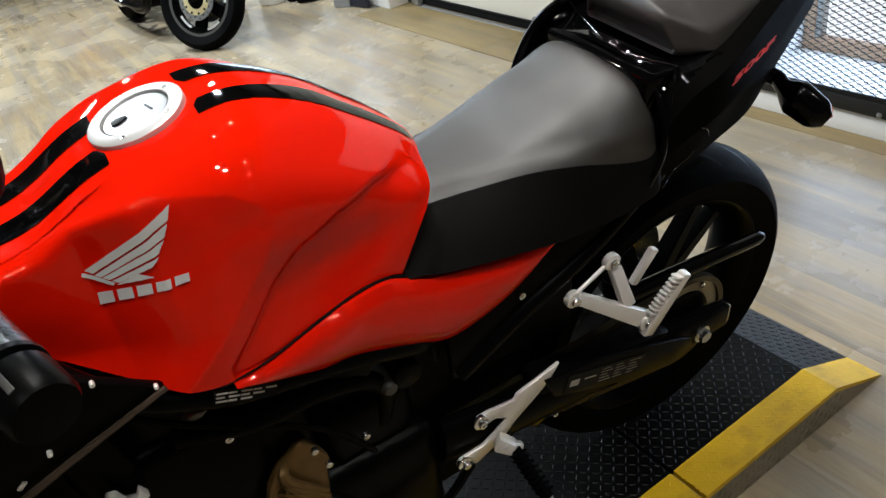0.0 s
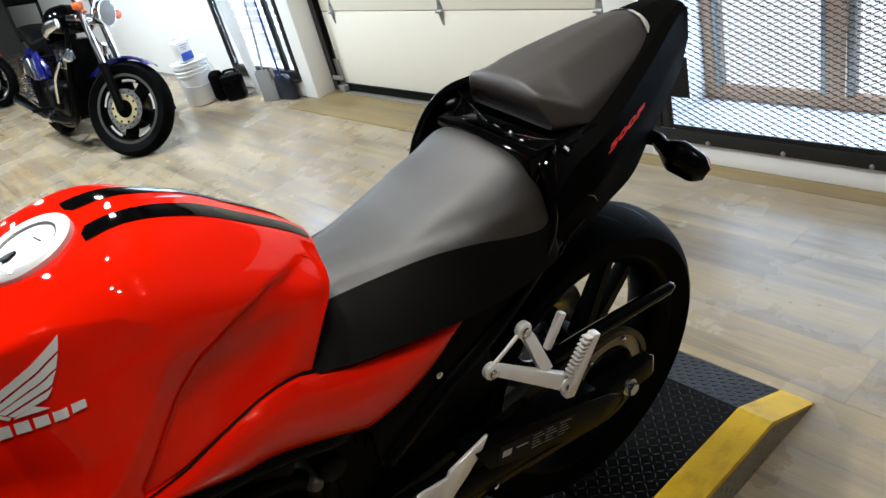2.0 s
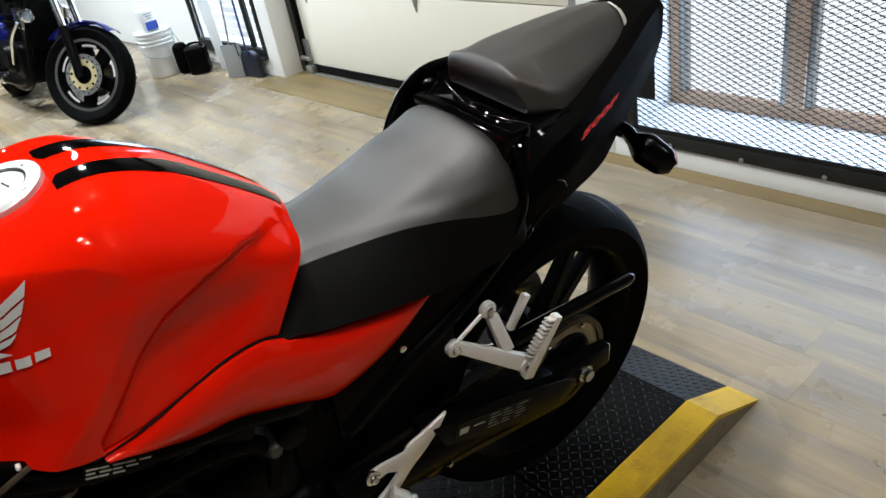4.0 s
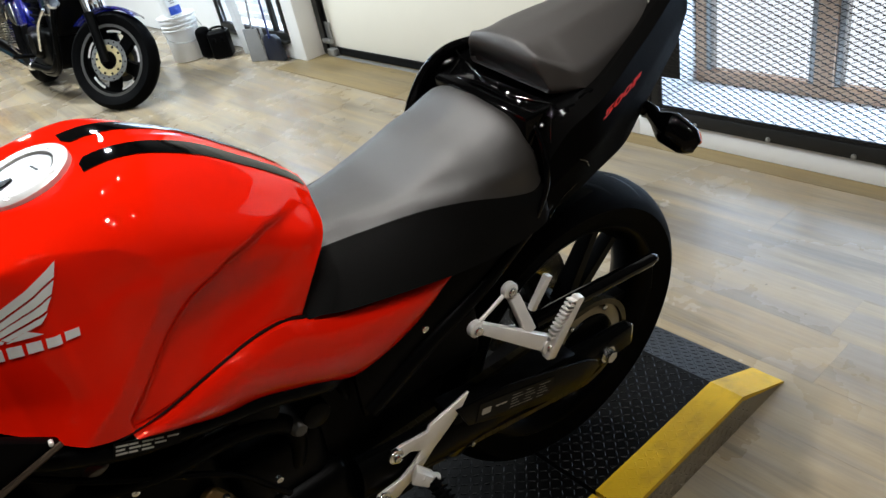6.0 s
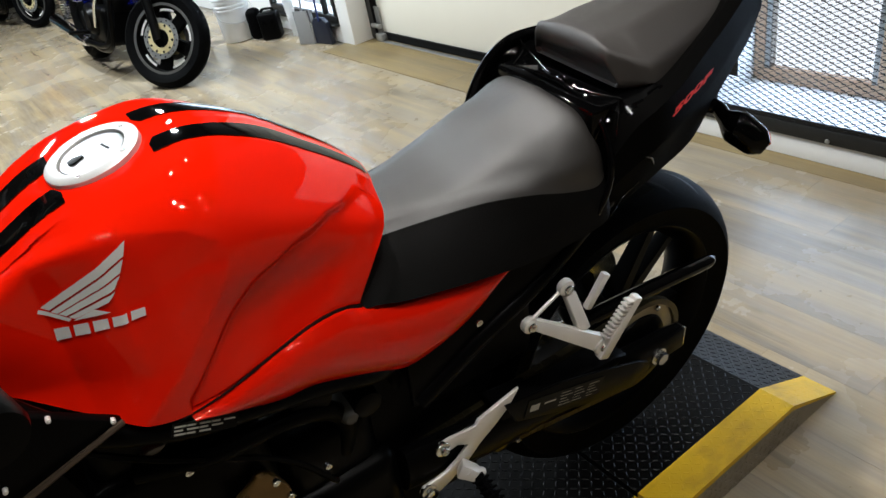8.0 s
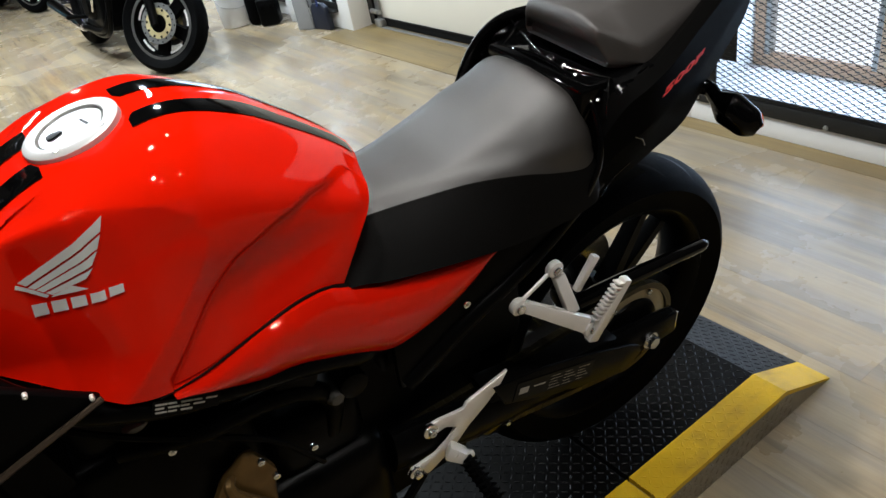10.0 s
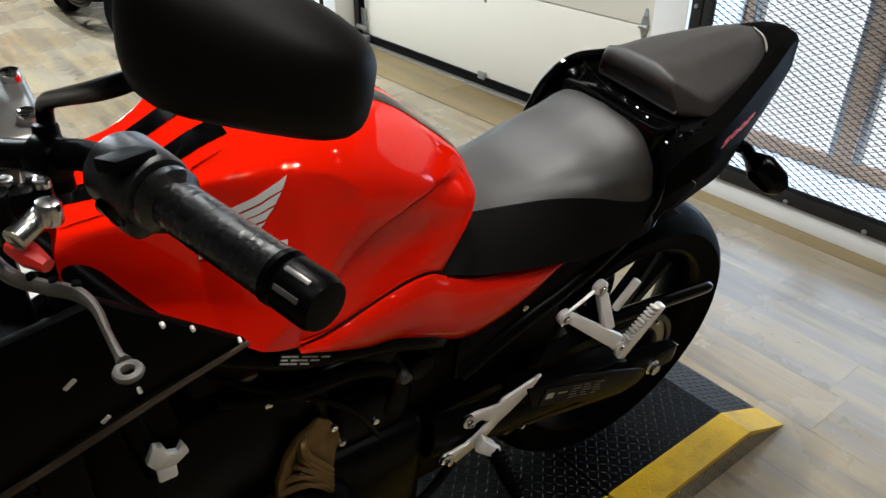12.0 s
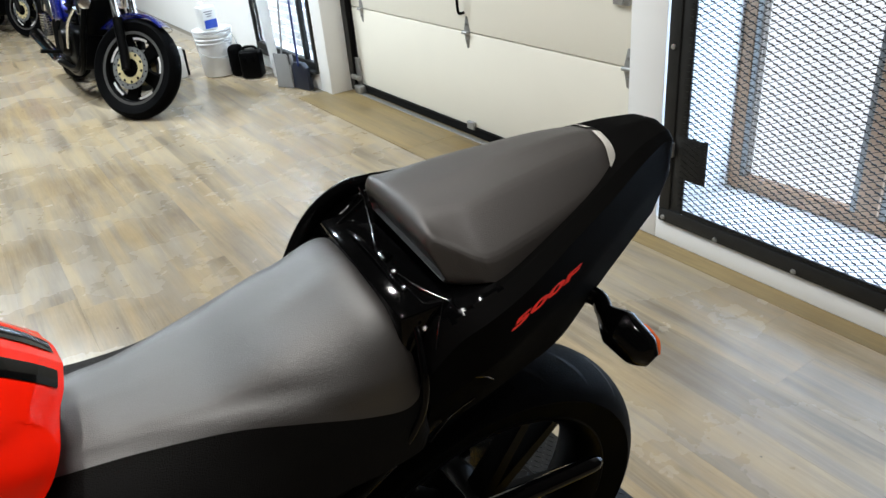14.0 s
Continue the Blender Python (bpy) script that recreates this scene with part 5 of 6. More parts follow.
# frame tubes, engine and radiator in black
for s in (-1, 1):
    part("frame_tube", tube([(-0.93, s * 0.05, 0.90), (-0.84, s * 0.13, 0.80), (-0.752, s * 0.146, 0.742), (-0.673, s * 0.146, 0.714), (-0.586, s * 0.138, 0.682), (-0.515, s * 0.124, 0.640), (-0.480, s * 0.080, 0.590), (-0.47, s * 0.060, 0.50)], [0.014, 0.014, 0.0125, 0.0125, 0.0125, 0.012, 0.012, 0.014], 50, 14), BLACK_METAL, bike, "black steel frame rail")
    part("down_tube", tube([(-0.92, s * 0.04, 0.86), (-0.90, s * 0.09, 0.72), (-0.88, s * 0.11, 0.60)], 0.016, 20, 12), BLACK_METAL, bike)
LAB_M = pose(-0.7185, -0.1600, 0.7375, -14, 26, 0)
lab = part("frame_label", box((-0.033, -0.0008, -0.0075), (0.033, 0.0008, 0.0075), 0.0, LAB_M), LABEL, bike, "black label with fine white print")
for k in range(3):
    for j in range(5 - k):
        part("print_bar", box((-0.031 + 0.0125 * j, -0.0014, 0.0030 - 0.0042 * k), (-0.0195 + 0.0125 * j - 0.003 * ((j + k) % 2), -0.0009, 0.0048 - 0.0042 * k), 0.0, LAB_M), PRINT_DIM, lab, smooth=None)

eng = part("engine", box((-0.86, -0.115, 0.22), (-0.50, 0.115, 0.46), 0.03, None, 3), BLACK_METAL, bike, "black twin-cylinder engine block")
part("cylinder", box((-0.90, -0.110, 0.44), (-0.66, 0.110, 0.66), 0.02, None, 3), BLACK_METAL, eng)
part("gearbox", box((-0.66, -0.10, 0.45), (-0.52, 0.10, 0.56), 0.025, None, 3), BLACK_METAL, eng)
part("airbox", box((-0.84, -0.10, 0.655), (-0.42, 0.10, 0.74), 0.02, None, 3), BLACK_SATIN, bike)
part("battery_box", box((-0.43, -0.09, 0.47), (-0.24, 0.09, 0.69), 0.02, None, 3), BLACK_SATIN, bike)
part("side_case", moved(spun([(0, -0.045), (0.058, -0.045), (0.084, -0.038), (0.101, -0.016), (0.105, 0), (0, 0)], "y", 40), pose(-0.735, -0.113, 0.36)), BLACK_METAL, eng)
cover = part("bronze_cover", join(
    plate([(-0.752, 0.440), (-0.750, 0.490), (-0.737, 0.532), (-0.720, 0.560), (-0.702, 0.570), (-0.690, 0.582), (-0.676, 0.580), (-0.668, 0.562), (-0.660, 0.542), (-0.656, 0.526), (-0.664, 0.508), (-0.668, 0.470), (-0.676, 0.420), (-0.700, 0.405), (-0.735, 0.410)], 0.014, 0.006, pose(0, -0.128, 0)),
    *[tube([(-0.674, -0.131, 0.430 + 0.012 * k), (-0.694 - 0.004 * k, -0.139, 0.470 + 0.017 * k), (-0.716, -0.137, 0.486 + 0.018 * k), (-0.746 + 0.0095 * k, -0.127, 0.472 + 0.022 * k)], [0.0045, 0.0070, 0.0075, 0.0045], 14, 8) for k in range(5)]), BRONZE, eng, "dull bronze engine side cover with fanned ribs")
for x, z in ((-0.673, 0.5705), (-0.662, 0.5335), (-0.7145, 0.5590), (-0.7005, 0.6330), (-0.6060, 0.5330), (-0.752, 0.650)):
    part("bolt", bolt((x, -0.134 if z < 0.6 and x < -0.63 else -0.124, z), 0.0052), STEEL, eng)
part("plug", moved(spun([(0.0, -0.004), (0.007, -0.003), (0.0095, 0.0), (0.009, 0.006)], "y", 20), pose(-0.7726, -0.125, 0.7045) @ Matrix.Diagonal((1.4, 1.0, 0.55, 1.0))), LEVER_ALU, bike, "pale oval plug")
part("hose_end", moved(spun([(0.0, -0.016), (0.008, -0.014), (0.0125, -0.007), (0.0135, 0.004), (0.0135, 0.03)], "y", 24), pose(-0.560, -0.112, 0.588)), mat("worn_grey_rubber", (0.075, 0.070, 0.062), 0.4, vary=0.3, scale=60, bump=0.2, spec=0.3), eng, "worn grey hose end")
lug = part("stand_lug", join(
    plate([(-0.372, 0.352), (-0.335, 0.372), (-0.300, 0.352), (-0.280, 0.300), (-0.315, 0.285), (-0.360, 0.312)], 0.030, 0.006, pose(0, -0.100, 0)),
    rod((-0.325, -0.112, 0.330), (-0.325, -0.092, 0.330), 0.020, None, 20, 0.004)), BLACK_GLOSS, bike, "glossy black casting beside the footpeg")
part("bolt", bolt((-0.292, -0.103, 0.306), 0.005), STEEL, lug)
part("coolant_hose", tube([(-0.80, -0.10, 0.66), (-0.72, -0.125, 0.655), (-0.64, -0.118, 0.640), (-0.585, -0.112, 0.612), (-0.56, -0.100, 0.56), (-0.57, -0.09, 0.50)], 0.013, 36, 12), BLACK_SATIN, eng)
part("throttle_body", join(rod((-0.60, -0.12, 0.645), (-0.60, -0.06, 0.645), 0.028, None, 20, 0.004), rod((-0.535, -0.125, 0.595), (-0.535, -0.06, 0.595), 0.020, None, 16, 0.003)), BLACK_METAL, eng)
part("cable", tube([(-0.88, -0.12, 0.80), (-0.78, -0.13, 0.70), (-0.66, -0.132, 0.60), (-0.60, -0.13, 0.50)], 0.004, 24, 6), BLACK_SATIN, eng)
rad = part("radiator", box((-0.99, -0.16, 0.50), (-0.945, 0.16, 0.79), 0.008), BLACK_METAL, bike, "black finned radiator")
for k in range(20):
    part("fin", box((-0.994, -0.15, 0.52 + 0.012 * k), (-0.9905, 0.15, 0.526 + 0.012 * k)), BLACK_METAL, rad, smooth=None)
part("shroud_strip", tube([(-0.780, -0.168, 0.800), (-0.871, -0.170, 0.772), (-0.967, -0.170, 0.738), (-1.03, -0.165, 0.712)], [0.003, 0.0035, 0.004, 0.004], 16, 6), mat("tarnished_strip", (0.085, 0.060, 0.042), 0.4, 0.4), rad, "thin tarnished edge strip")
part("shroud", plate([(-0.780, 0.797), (-0.83, 0.84), (-0.90, 0.90), (-1.00, 0.88), (-1.03, 0.71), (-0.967, 0.733)], 0.012, 0.003, pose(0, -0.165, 0)), BLACK_SATIN, rad, "black plastic radiator shroud")
part("shroud", plate([(-0.780, 0.797), (-0.83, 0.84), (-0.90, 0.90), (-1.00, 0.88), (-1.03, 0.71), (-0.967, 0.733)], 0.012, 0.003, pose(0, 0.153, 0)), BLACK_SATIN, rad)
# added black plate, stands in for the darkness between radiator and engine
part("dark_filler", plate([(-1.02, 0.70), (-0.86, 0.76), (-0.84, 0.62), (-0.86, 0.20), (-0.98, 0.20), (-1.02, 0.40)], 0.20, 0.01, pose(0, -0.108, 0)), BLACK_SATIN, rad, "black filler plate added to hide the lit deck")
part("header_clamp", join(plate([(-0.892, 0.622), (-0.882, 0.645), (-0.872, 0.641), (-0.868, 0.626), (-0.858, 0.622), (-0.852, 0.634), (-0.846, 0.617), (-0.862, 0.604), (-0.884, 0.606)], 0.01, 0.002, pose(0, -0.128, 0.010)), box((-0.884, -0.127, 0.592), (-0.862, -0.110, 0.615), 0.003)), CHROME_WHITE, bike, "bright polished bracket")
for p in ((-0.8555, -0.1655, 0.8575), (-0.830, -0.1630, 0.8395), (-0.7875, -0.1610, 0.803), (-0.886, -0.1660, 0.790)):
    part("screw", bolt(p, 0.0024), ALU, bike)
# pale slivers on the shroud, reflected glints put into their colour
for p, l_ in (((-0.938, -0.166, 0.823), 0.0065), ((-0.919, -0.166, 0.766), 0.005)):
    part("glint_sliver", moved(box((-l_, -0.0012, -0.0022), (l_, 0.0012, 0.0022), 0.0008), pose(*p, 0, -38, 0)), ALU, bike)
ex = part("exhaust", tube([(-0.90, 0.03, 0.56), (-0.97, 0.03, 0.42), (-0.90, 0.03, 0.20), (-0.60, 0.06, 0.17), (-0.38, 0.13, 0.24)], [0.022, 0.022, 0.03, 0.05, 0.03], 50, 14), BLACK_METAL, bike, "black exhaust pipe")
part("silencer", tube([(-0.38, 0.13, 0.24), (-0.34, 0.15, 0.26), (-0.28, 0.165, 0.28), (-0.12, 0.18, 0.33), (-0.08, 0.185, 0.345)], [0.030, 0.046, 0.052, 0.052, 0.040], 40, 20), ALU, ex, "brushed metal silencer")
stand = part("side_stand", tube([(-0.56, -0.12, 0.24), (-0.54, -0.20, 0.14), (-0.52, -0.262, 0.042)], [0.012, 0.011, 0.012], 14, 10), BLACK_METAL, bike, "black side stand")
part("stand_foot", box((-0.56, -0.30, 0.033), (-0.48, -0.24, 0.044), 0.004, Matrix.Identity(4)), BLACK_METAL, stand)
# shock absorber seen through the gap
part("shock", join(rod((-0.40, -0.02, 0.40), (-0.33, -0.02, 0.66), 0.016), *[moved(spun([(0.030 + 0.005 * math.cos(a), 0.005 * math.sin(a)) for a in (2 * math.pi * j / 6 for j in range(6))], "z", 20, True), Matrix.Translation((-0.40 + 0.07 * k / 9, -0.02, 0.43 + 0.20 * k / 9))) for k in range(10)]), BLACK_METAL, bike)

# fork, front wheel and headlight
AF = Vector((-1.400, 0, 0.300))
steer = part("fork", join(*[rod((AF.x + 0.01, s * 0.095, AF.z), (-1.165, s * 0.095, 0.80), 0.029, 0.027) for s in (-1, 1)]), BLACK_METAL, bike, "black front fork")
for s in (-1, 1):
    part("stanchion", rod((-1.165, s * 0.095, 0.80), (-1.075, s * 0.095, 0.985), 0.0205), CHROME, steer)
part("top_clamp", join(box((-1.11, -0.125, 0.965), (-1.03, 0.125, 0.99), 0.008, None, 2), rod((-1.05, 0, 0.97), (-1.05, 0, 1.0), 0.016, None, 6)), ALU, steer, "silver top clamp")
fw = part("front_wheel", moved(rim_bm(0.222, 0.09), Matrix.Translation(AF)), BLACK_METAL, bike, "black cast front wheel")
part("tyre", moved(tyre_bm(0.300, 0.118, 0.224), Matrix.Translation(AF)), RUBBER, fw)
for k in range(5):
    part("spoke", moved(spoke_bm(2 * math.pi * k / 5, 0.03, 0.205, 0.016, 0.012, 0.018), Matrix.Translation(AF)), BLACK_METAL, fw)
part("hub", moved(spun([(0.0, -0.06), (0.04, -0.06), (0.045, 0), (0.04, 0.06), (0, 0.06)], "y", 24), Matrix.Translation(AF)), BLACK_METAL, fw)
part("brake_disc", moved(disc_bm(0.09, 0.155, -0.068), Matrix.Translation(AF)), STEEL, fw)
part("headlight", join(box((-1.27, -0.10, 0.80), (-1.13, 0.10, 0.96), 0.04, None, 3)), BLACK_GLOSS, bike, "black headlight cowl")
bc = part("bar_clamp", join(box((-0.985, -0.035, 0.962), (-0.888, 0.125, 0.988), 0.010, None, 3), box((-0.975, -0.030, 0.935), (-0.895, 0.115, 0.961), 0.006)), DARK_ALU, bike, "dull silver handlebar clamp")
for bx_, by_ in ((-0.901, 0.088), (-0.902, -0.003), (-0.955, 0.088), (-0.955, -0.003)):
    part("bolt", join(rod((bx_, by_, 0.986), (bx_, by_, 1.000), 0.010, 0.009, 18, 0.003)), CHROME, bc)
gauge = part("gauge", box((-1.16, -0.075, 1.005), (-1.11, 0.075, 1.075), 0.012, pose(0, 0, 0), 3), BLACK_SATIN, bike, "black instrument panel")
part("screen", box((-1.109, -0.06, 1.015), (-1.1075, 0.06, 1.062), 0.0), GREY_PLASTIC, gauge)

# handlebar and controls
bar_pts = [(-1.06, -0.04, 1.015), (-0.99, -0.09, 1.028), (-0.925, -0.165, 1.046), (-0.882, -0.205, 1.053), (-0.852, -0.285, 1.0525), (-0.820, -0.382, 1.0487)]
for s in (-1, 1):
    pts = [(x, -s * y, z) for x, y, z in bar_pts]
    hb = part("handlebar", tube(pts, 0.011, 50, 12), BLACK_METAL, bike, "black tapered handlebar")
    g0, g1 = Vector((-0.857, s * 0.270, 1.0530)), Vector((-0.8237, s * 0.370, 1.0493))
    gd_ = (g1 - g0).normalized()
    q = gd_.to_track_quat("Z", "Y").to_matrix().to_4x4()
    L = (g1 - g0).length
    prof = [(0.010, 0), (0.0225, 0.0), (0.0225, 0.006), (0.0168, 0.010)]
    for k in range(14):
        z = 0.012 + (L - 0.024) * k / 13
        prof += [(0.0170, z), (0.01715, z + 0.0014), (0.01715, z + 0.0034), (0.0170, z + 0.0046)]
    prof += [(0.0175, L - 0.002), (0.0175, L), (0.010, L)]
    part("grip", moved(spun(prof, "z", 28), Matrix.Translation(g0) @ q), GRIP, hb, "worn black rubber grip")
    part("bar_end", moved(spun([(0.0, -0.002), (0.0182, 0.0), (0.0182, 0.004), (0.0150, 0.006), (0.0175, 0.009), (0.0175, 0.032), (0.0155, 0.037), (0.0, 0.038)], "z", 28), Matrix.Translation(g1) @ q), BLACK_METAL, hb, "slotted bar-end weight")
    for a in (1.9, 2.6):
        part("bar_end_slot", moved(box((0.0168, -0.0018, 0.011), (0.0180, 0.0018, 0.030), 0.0005, Matrix.Rotation(a, 4, "Z")), Matrix.Translation(g1) @ q), DARK_ALU, hb)
    sw = part("switch_box", moved(join(rod((0, 0, -0.05), (0, 0, -0.004), 0.027, 0.0255, 24, 0.005), box((-0.020, -0.034, -0.046), (0.020, -0.005, -0.008), 0.008, None, 3)), Matrix.Translation(g0) @ q), SWITCH_PLASTIC, hb, "scuffed black switch housing")
    part("switch", moved(box((-0.012, 0.018, -0.034), (0.010, 0.031, -0.018), 0.004), Matrix.Translation(g0) @ q @ Matrix.Rotation(radians(120 if s < 0 else 60), 4, "Z")), RED_DECAL if s > 0 else BLACK_GLOSS, sw)
    part("rocker_switch", moved(box((-0.011, -0.016, 0), (0.011, 0.016, 0.010), 0.003), pose(-0.873, s * 0.258, 1.073, s * 8, -12, s * 62)), BLACK_SATIN, sw)
    part("mirror_base", join(rod((-0.907, s * 0.176, 1.018), (-0.904, s * 0.166, 1.066), 0.0125, 0.0085, 16, 0.002), rod((-0.914, s * 0.170, 1.046), (-0.900, s * 0.186, 1.046), 0.016, None, 18, 0.002)), BLACK_METAL, hb)
    # lever
    perch = part("lever_perch", join(box((-0.948, s * 0.200 - 0.009, 1.022), (-0.912, s * 0.200 + 0.009, 1.042), 0.006), rod((-0.945, s * 0.205, 1.004), (-0.945, s * 0.205, 1.044), 0.007)), BLACK_METAL, hb, "black lever perch")
    for px_, py_ in ((-0.938, 0.196), (-0.918, 0.206)):
        part("bolt", bolt((px_, s * py_, 1.042), 0.006, (0, 0, 1)), STEEL, perch)
    part("adjuster", join(rod((-0.944, s * 0.236, 1.026), (-0.915, s * 0.214, 1.032), 0.0085, 0.0075, 16, 0.001), rod((-0.921, s * 0.186, 1.026), (-0.919, s * 0.186, 1.044), 0.010, 0.009, 18, 0.002), rod((-0.921, s * 0.228, 1.028), (-0.919, s * 0.228, 1.044), 0.009, 0.008, 18, 0.002)), STEEL, perch, "bright metal cable adjuster")
    lev = part("lever", tube([(-0.962, s * 0.195, 0.994), (-0.952, s * 0.228, 0.995), (-0.937, s * 0.252, 0.998), (-0.921, s * 0.272, 1.001), (-0.914, s * 0.292, 1.002), (-0.913, s * 0.318, 1.001), (-0.912, s * 0.338, 1.000), (-0.911, s * 0.346, 1.000)], [0.0070, 0.0065, 0.006, 0.006, 0.0045, 0.0035, 0.004, 0.0065], 40, 10, 0.75), LEVER_ALU, hb, "drilled aluminium lever")
    part("lever_eye", moved(spun([(0.0062 + 0.0028 * math.cos(b), 0.0028 * math.sin(b)) for b in (2 * math.pi * j / 8 for j in range(8))], "z", 20, True), pose(-0.911, s * 0.353, 1.000)), LEVER_ALU, lev)
    for k in range(3):
        part("lever_hole", rod((-0.941 + 0.011 * k, s * (0.246 + 0.012 * k), 1.0052 + 0.0012 * k), (-0.941 + 0.011 * k, s * (0.246 + 0.012 * k), 1.002 + 0.001 * k), 0.0032, None, 10), BLACK_SATIN, lev)
    part("lever_guard", tube([(-0.946, s * 0.215, 1.008), (-0.938, s * 0.232, 1.010), (-0.930, s * 0.246, 1.008)], [0.006, 0.009, 0.005], 14, 8), RED_DECAL, hb, "red anodised adjuster") if s < 0 else part("brake_reservoir", join(rod((-0.955, 0.16, 1.07), (-0.955, 0.16, 1.115), 0.024, 0.026, 24, 0.003), box((-0.97, 0.14, 1.05), (-0.93, 0.19, 1.07), 0.006)), GREY_PLASTIC, hb, "grey brake fluid reservoir")
    # mirror
    mir = part("mirror", tube([(-0.906, s * 0.172, 1.035), (-0.903, s * 0.163, 1.062), (-0.900, s * 0.166, 1.080), (-0.895, s * 0.24, 1.117), (-0.886, s * 0.335, 1.163), (-0.850, s * 0.352, 1.180)], [0.0070, 0.0062, 0.006, 0.0056, 0.0056, 0.005], 30, 10), BLACK_METAL, bike, "black mirror on a bent stem")
    bm = bmesh.new()
    bmesh.ops.create_uvsphere(bm, u_segments=40, v_segments=24, radius=1)
    for v in bm.verts:
        x, y, z = v.co
        n = 3.2 if z > 0 else 4.6
        r = (abs(x) ** n + abs(z) ** n) ** (1 / n)
        rr = math.hypot(x, z)
        if rr > 1e-6:
            k = rr / r if r > 1e-6 else 1
            x, z = x * (0.15 + 0.85 * k), z * (0.15 + 0.85 * k)
        y = max(y, -0.15) if y < 0 else y
        v.co = (x * (0.059 + (0.005 + 0.003 * z) * x), y * 0.034, z * (0.0315 + 0.0135 * x if z > 0 else 0.0385 - 0.002 * x))
    part("shell", moved(bm, Matrix.Translation((-0.825, s * 0.368, 1.184)) @ pose(0, 0, 0, 0, 9, 0) @ pose(0, 0, 0, 0, 0, 0 if s > 0 else 180) @ pose(0, 0, 0, 0, 0, -28) @ Matrix.Scale(-1 if s > 0 else 1, 4, (1, 0, 0))), MIRROR_BLACK, mir, "smooth black mirror shell", 60)

# ---- tread-plate stand ----
RX0, RX1, RX2, RY0, RY1 = -1.75, 0.322, 0.497, -0.074, 0.78
stand_ob = thing("display_ramp", pose(0, 0, 0), "black tread-plate motorcycle stand with yellow painted edge", "ramp")


def slab(x0, x1, y0, y1, z0a, z1a, z0b=None, z1b=None):
    """A slab whose ends stand at different heights."""
    z0b, z1b = z0a if z0b is None else z0b, z1a if z1b is None else z1b
    bm = bmesh.new()
    v = [bm.verts.new(p) for p in ((x0, y0, z0a), (x0, y1, z0a), (x0, y1, z1a), (x0, y0, z1a), (x1, y0, z0b), (x1, y1, z0b), (x1, y1, z1b), (x1, y0, z1b))]
    for f in ((0, 1, 2, 3), (4, 7, 6, 5), (0, 4, 5, 1), (1, 5, 6, 2), (2, 6, 7, 3), (3, 7, 4, 0)):
        bm.faces.new([v[k] for k in f])
    return bm


YI = 0.004
SE = -0.077
part("deck", slab(SE + 0.0045, RX1, YI + 0.001, RY1, 0.0, DECK), TREAD, stand_ob, "black tread plate")
part("deck", slab(RX0, SE - 0.0045, YI + 0.001, RY1, 0.0, DECK), TREAD, stand_ob, "black tread plate")
part("ramp_plate", slab(RX1, RX2, YI + 0.001, RY1, 0.0, DECK, 0.0, 0.004), TREAD, stand_ob, "sloping tread plate")
part("edge_strip", slab(SE + 0.0045, RX1, RY0, YI, DECK - 0.012, DECK + 0.0005), YELLOW, stand_ob, "worn yellow safety paint")
part("edge_strip", slab(RX0, SE - 0.0045, RY0, YI, DECK - 0.012, DECK + 0.0005), YELLOW, stand_ob, "worn yellow safety paint")
part("edge_strip", slab(RX1, RX2, RY0, YI, DECK - 0.012, DECK + 0.0005, 0.0, 0.0045), YELLOW, stand_ob, "worn yellow safety paint")
part("side_skirt", slab(RX0, RX1, RY0 + 0.001, YI, 0.0, DECK - 0.0125), TREAD_SIDE, stand_ob, "bare steel tread side")
part("side_skirt", slab(RX1, RX2 - 0.01, RY0 + 0.001, YI, 0.0, DECK - 0.0125, 0.0, 0.001), TREAD_SIDE, stand_ob, "bare steel tread side")


def lozenges(x0, x1, y0, y1, fz, pitch=0.0165):
    """Raised bars of the tread pattern, slanted one way and the other by turns."""
    vs, fs = [], []
    nx, ny = int((x1 - x0) / pitch), int((y1 - y0) / pitch)
    for i in range(nx):
        for j in range(ny):
            cx, cy = x0 + (i + 0.5) * pitch, y0 + (j + 0.5) * pitch
            a = radians(45 if (i + j) % 2 else -45)
            l, w, h = 0.0072, 0.0019, 0.0011
            k = len(vs)
            for (u, v, z) in ((-l, 0, 0), (-l * 0.5, -w, 0), (l * 0.5, -w, 0), (l, 0, 0), (l * 0.5, w, 0), (-l * 0.5, w, 0), (-l * 0.6, 0, h), (l * 0.6, 0, h)):
                x, y = cx + u * math.cos(a) - v * math.sin(a), cy + u * math.sin(a) + v * math.cos(a)
                vs.append(fz(x, y, z))
            fs += [(k, k + 1, k + 6), (k + 1, k + 2, k + 7, k + 6), (k + 2, k + 3, k + 7), (k + 3, k + 4, k + 7), (k + 4, k + 5, k + 6, k + 7), (k + 5, k, k + 6)]
    me = bpy.data.meshes.new("tread_pattern")
    me.from_pydata(vs, [], fs)
    return me


def slope_z(x):
    return DECK if x <= RX1 else DECK + (0.004 - DECK) * (x - RX1) / (RX2 - RX1)


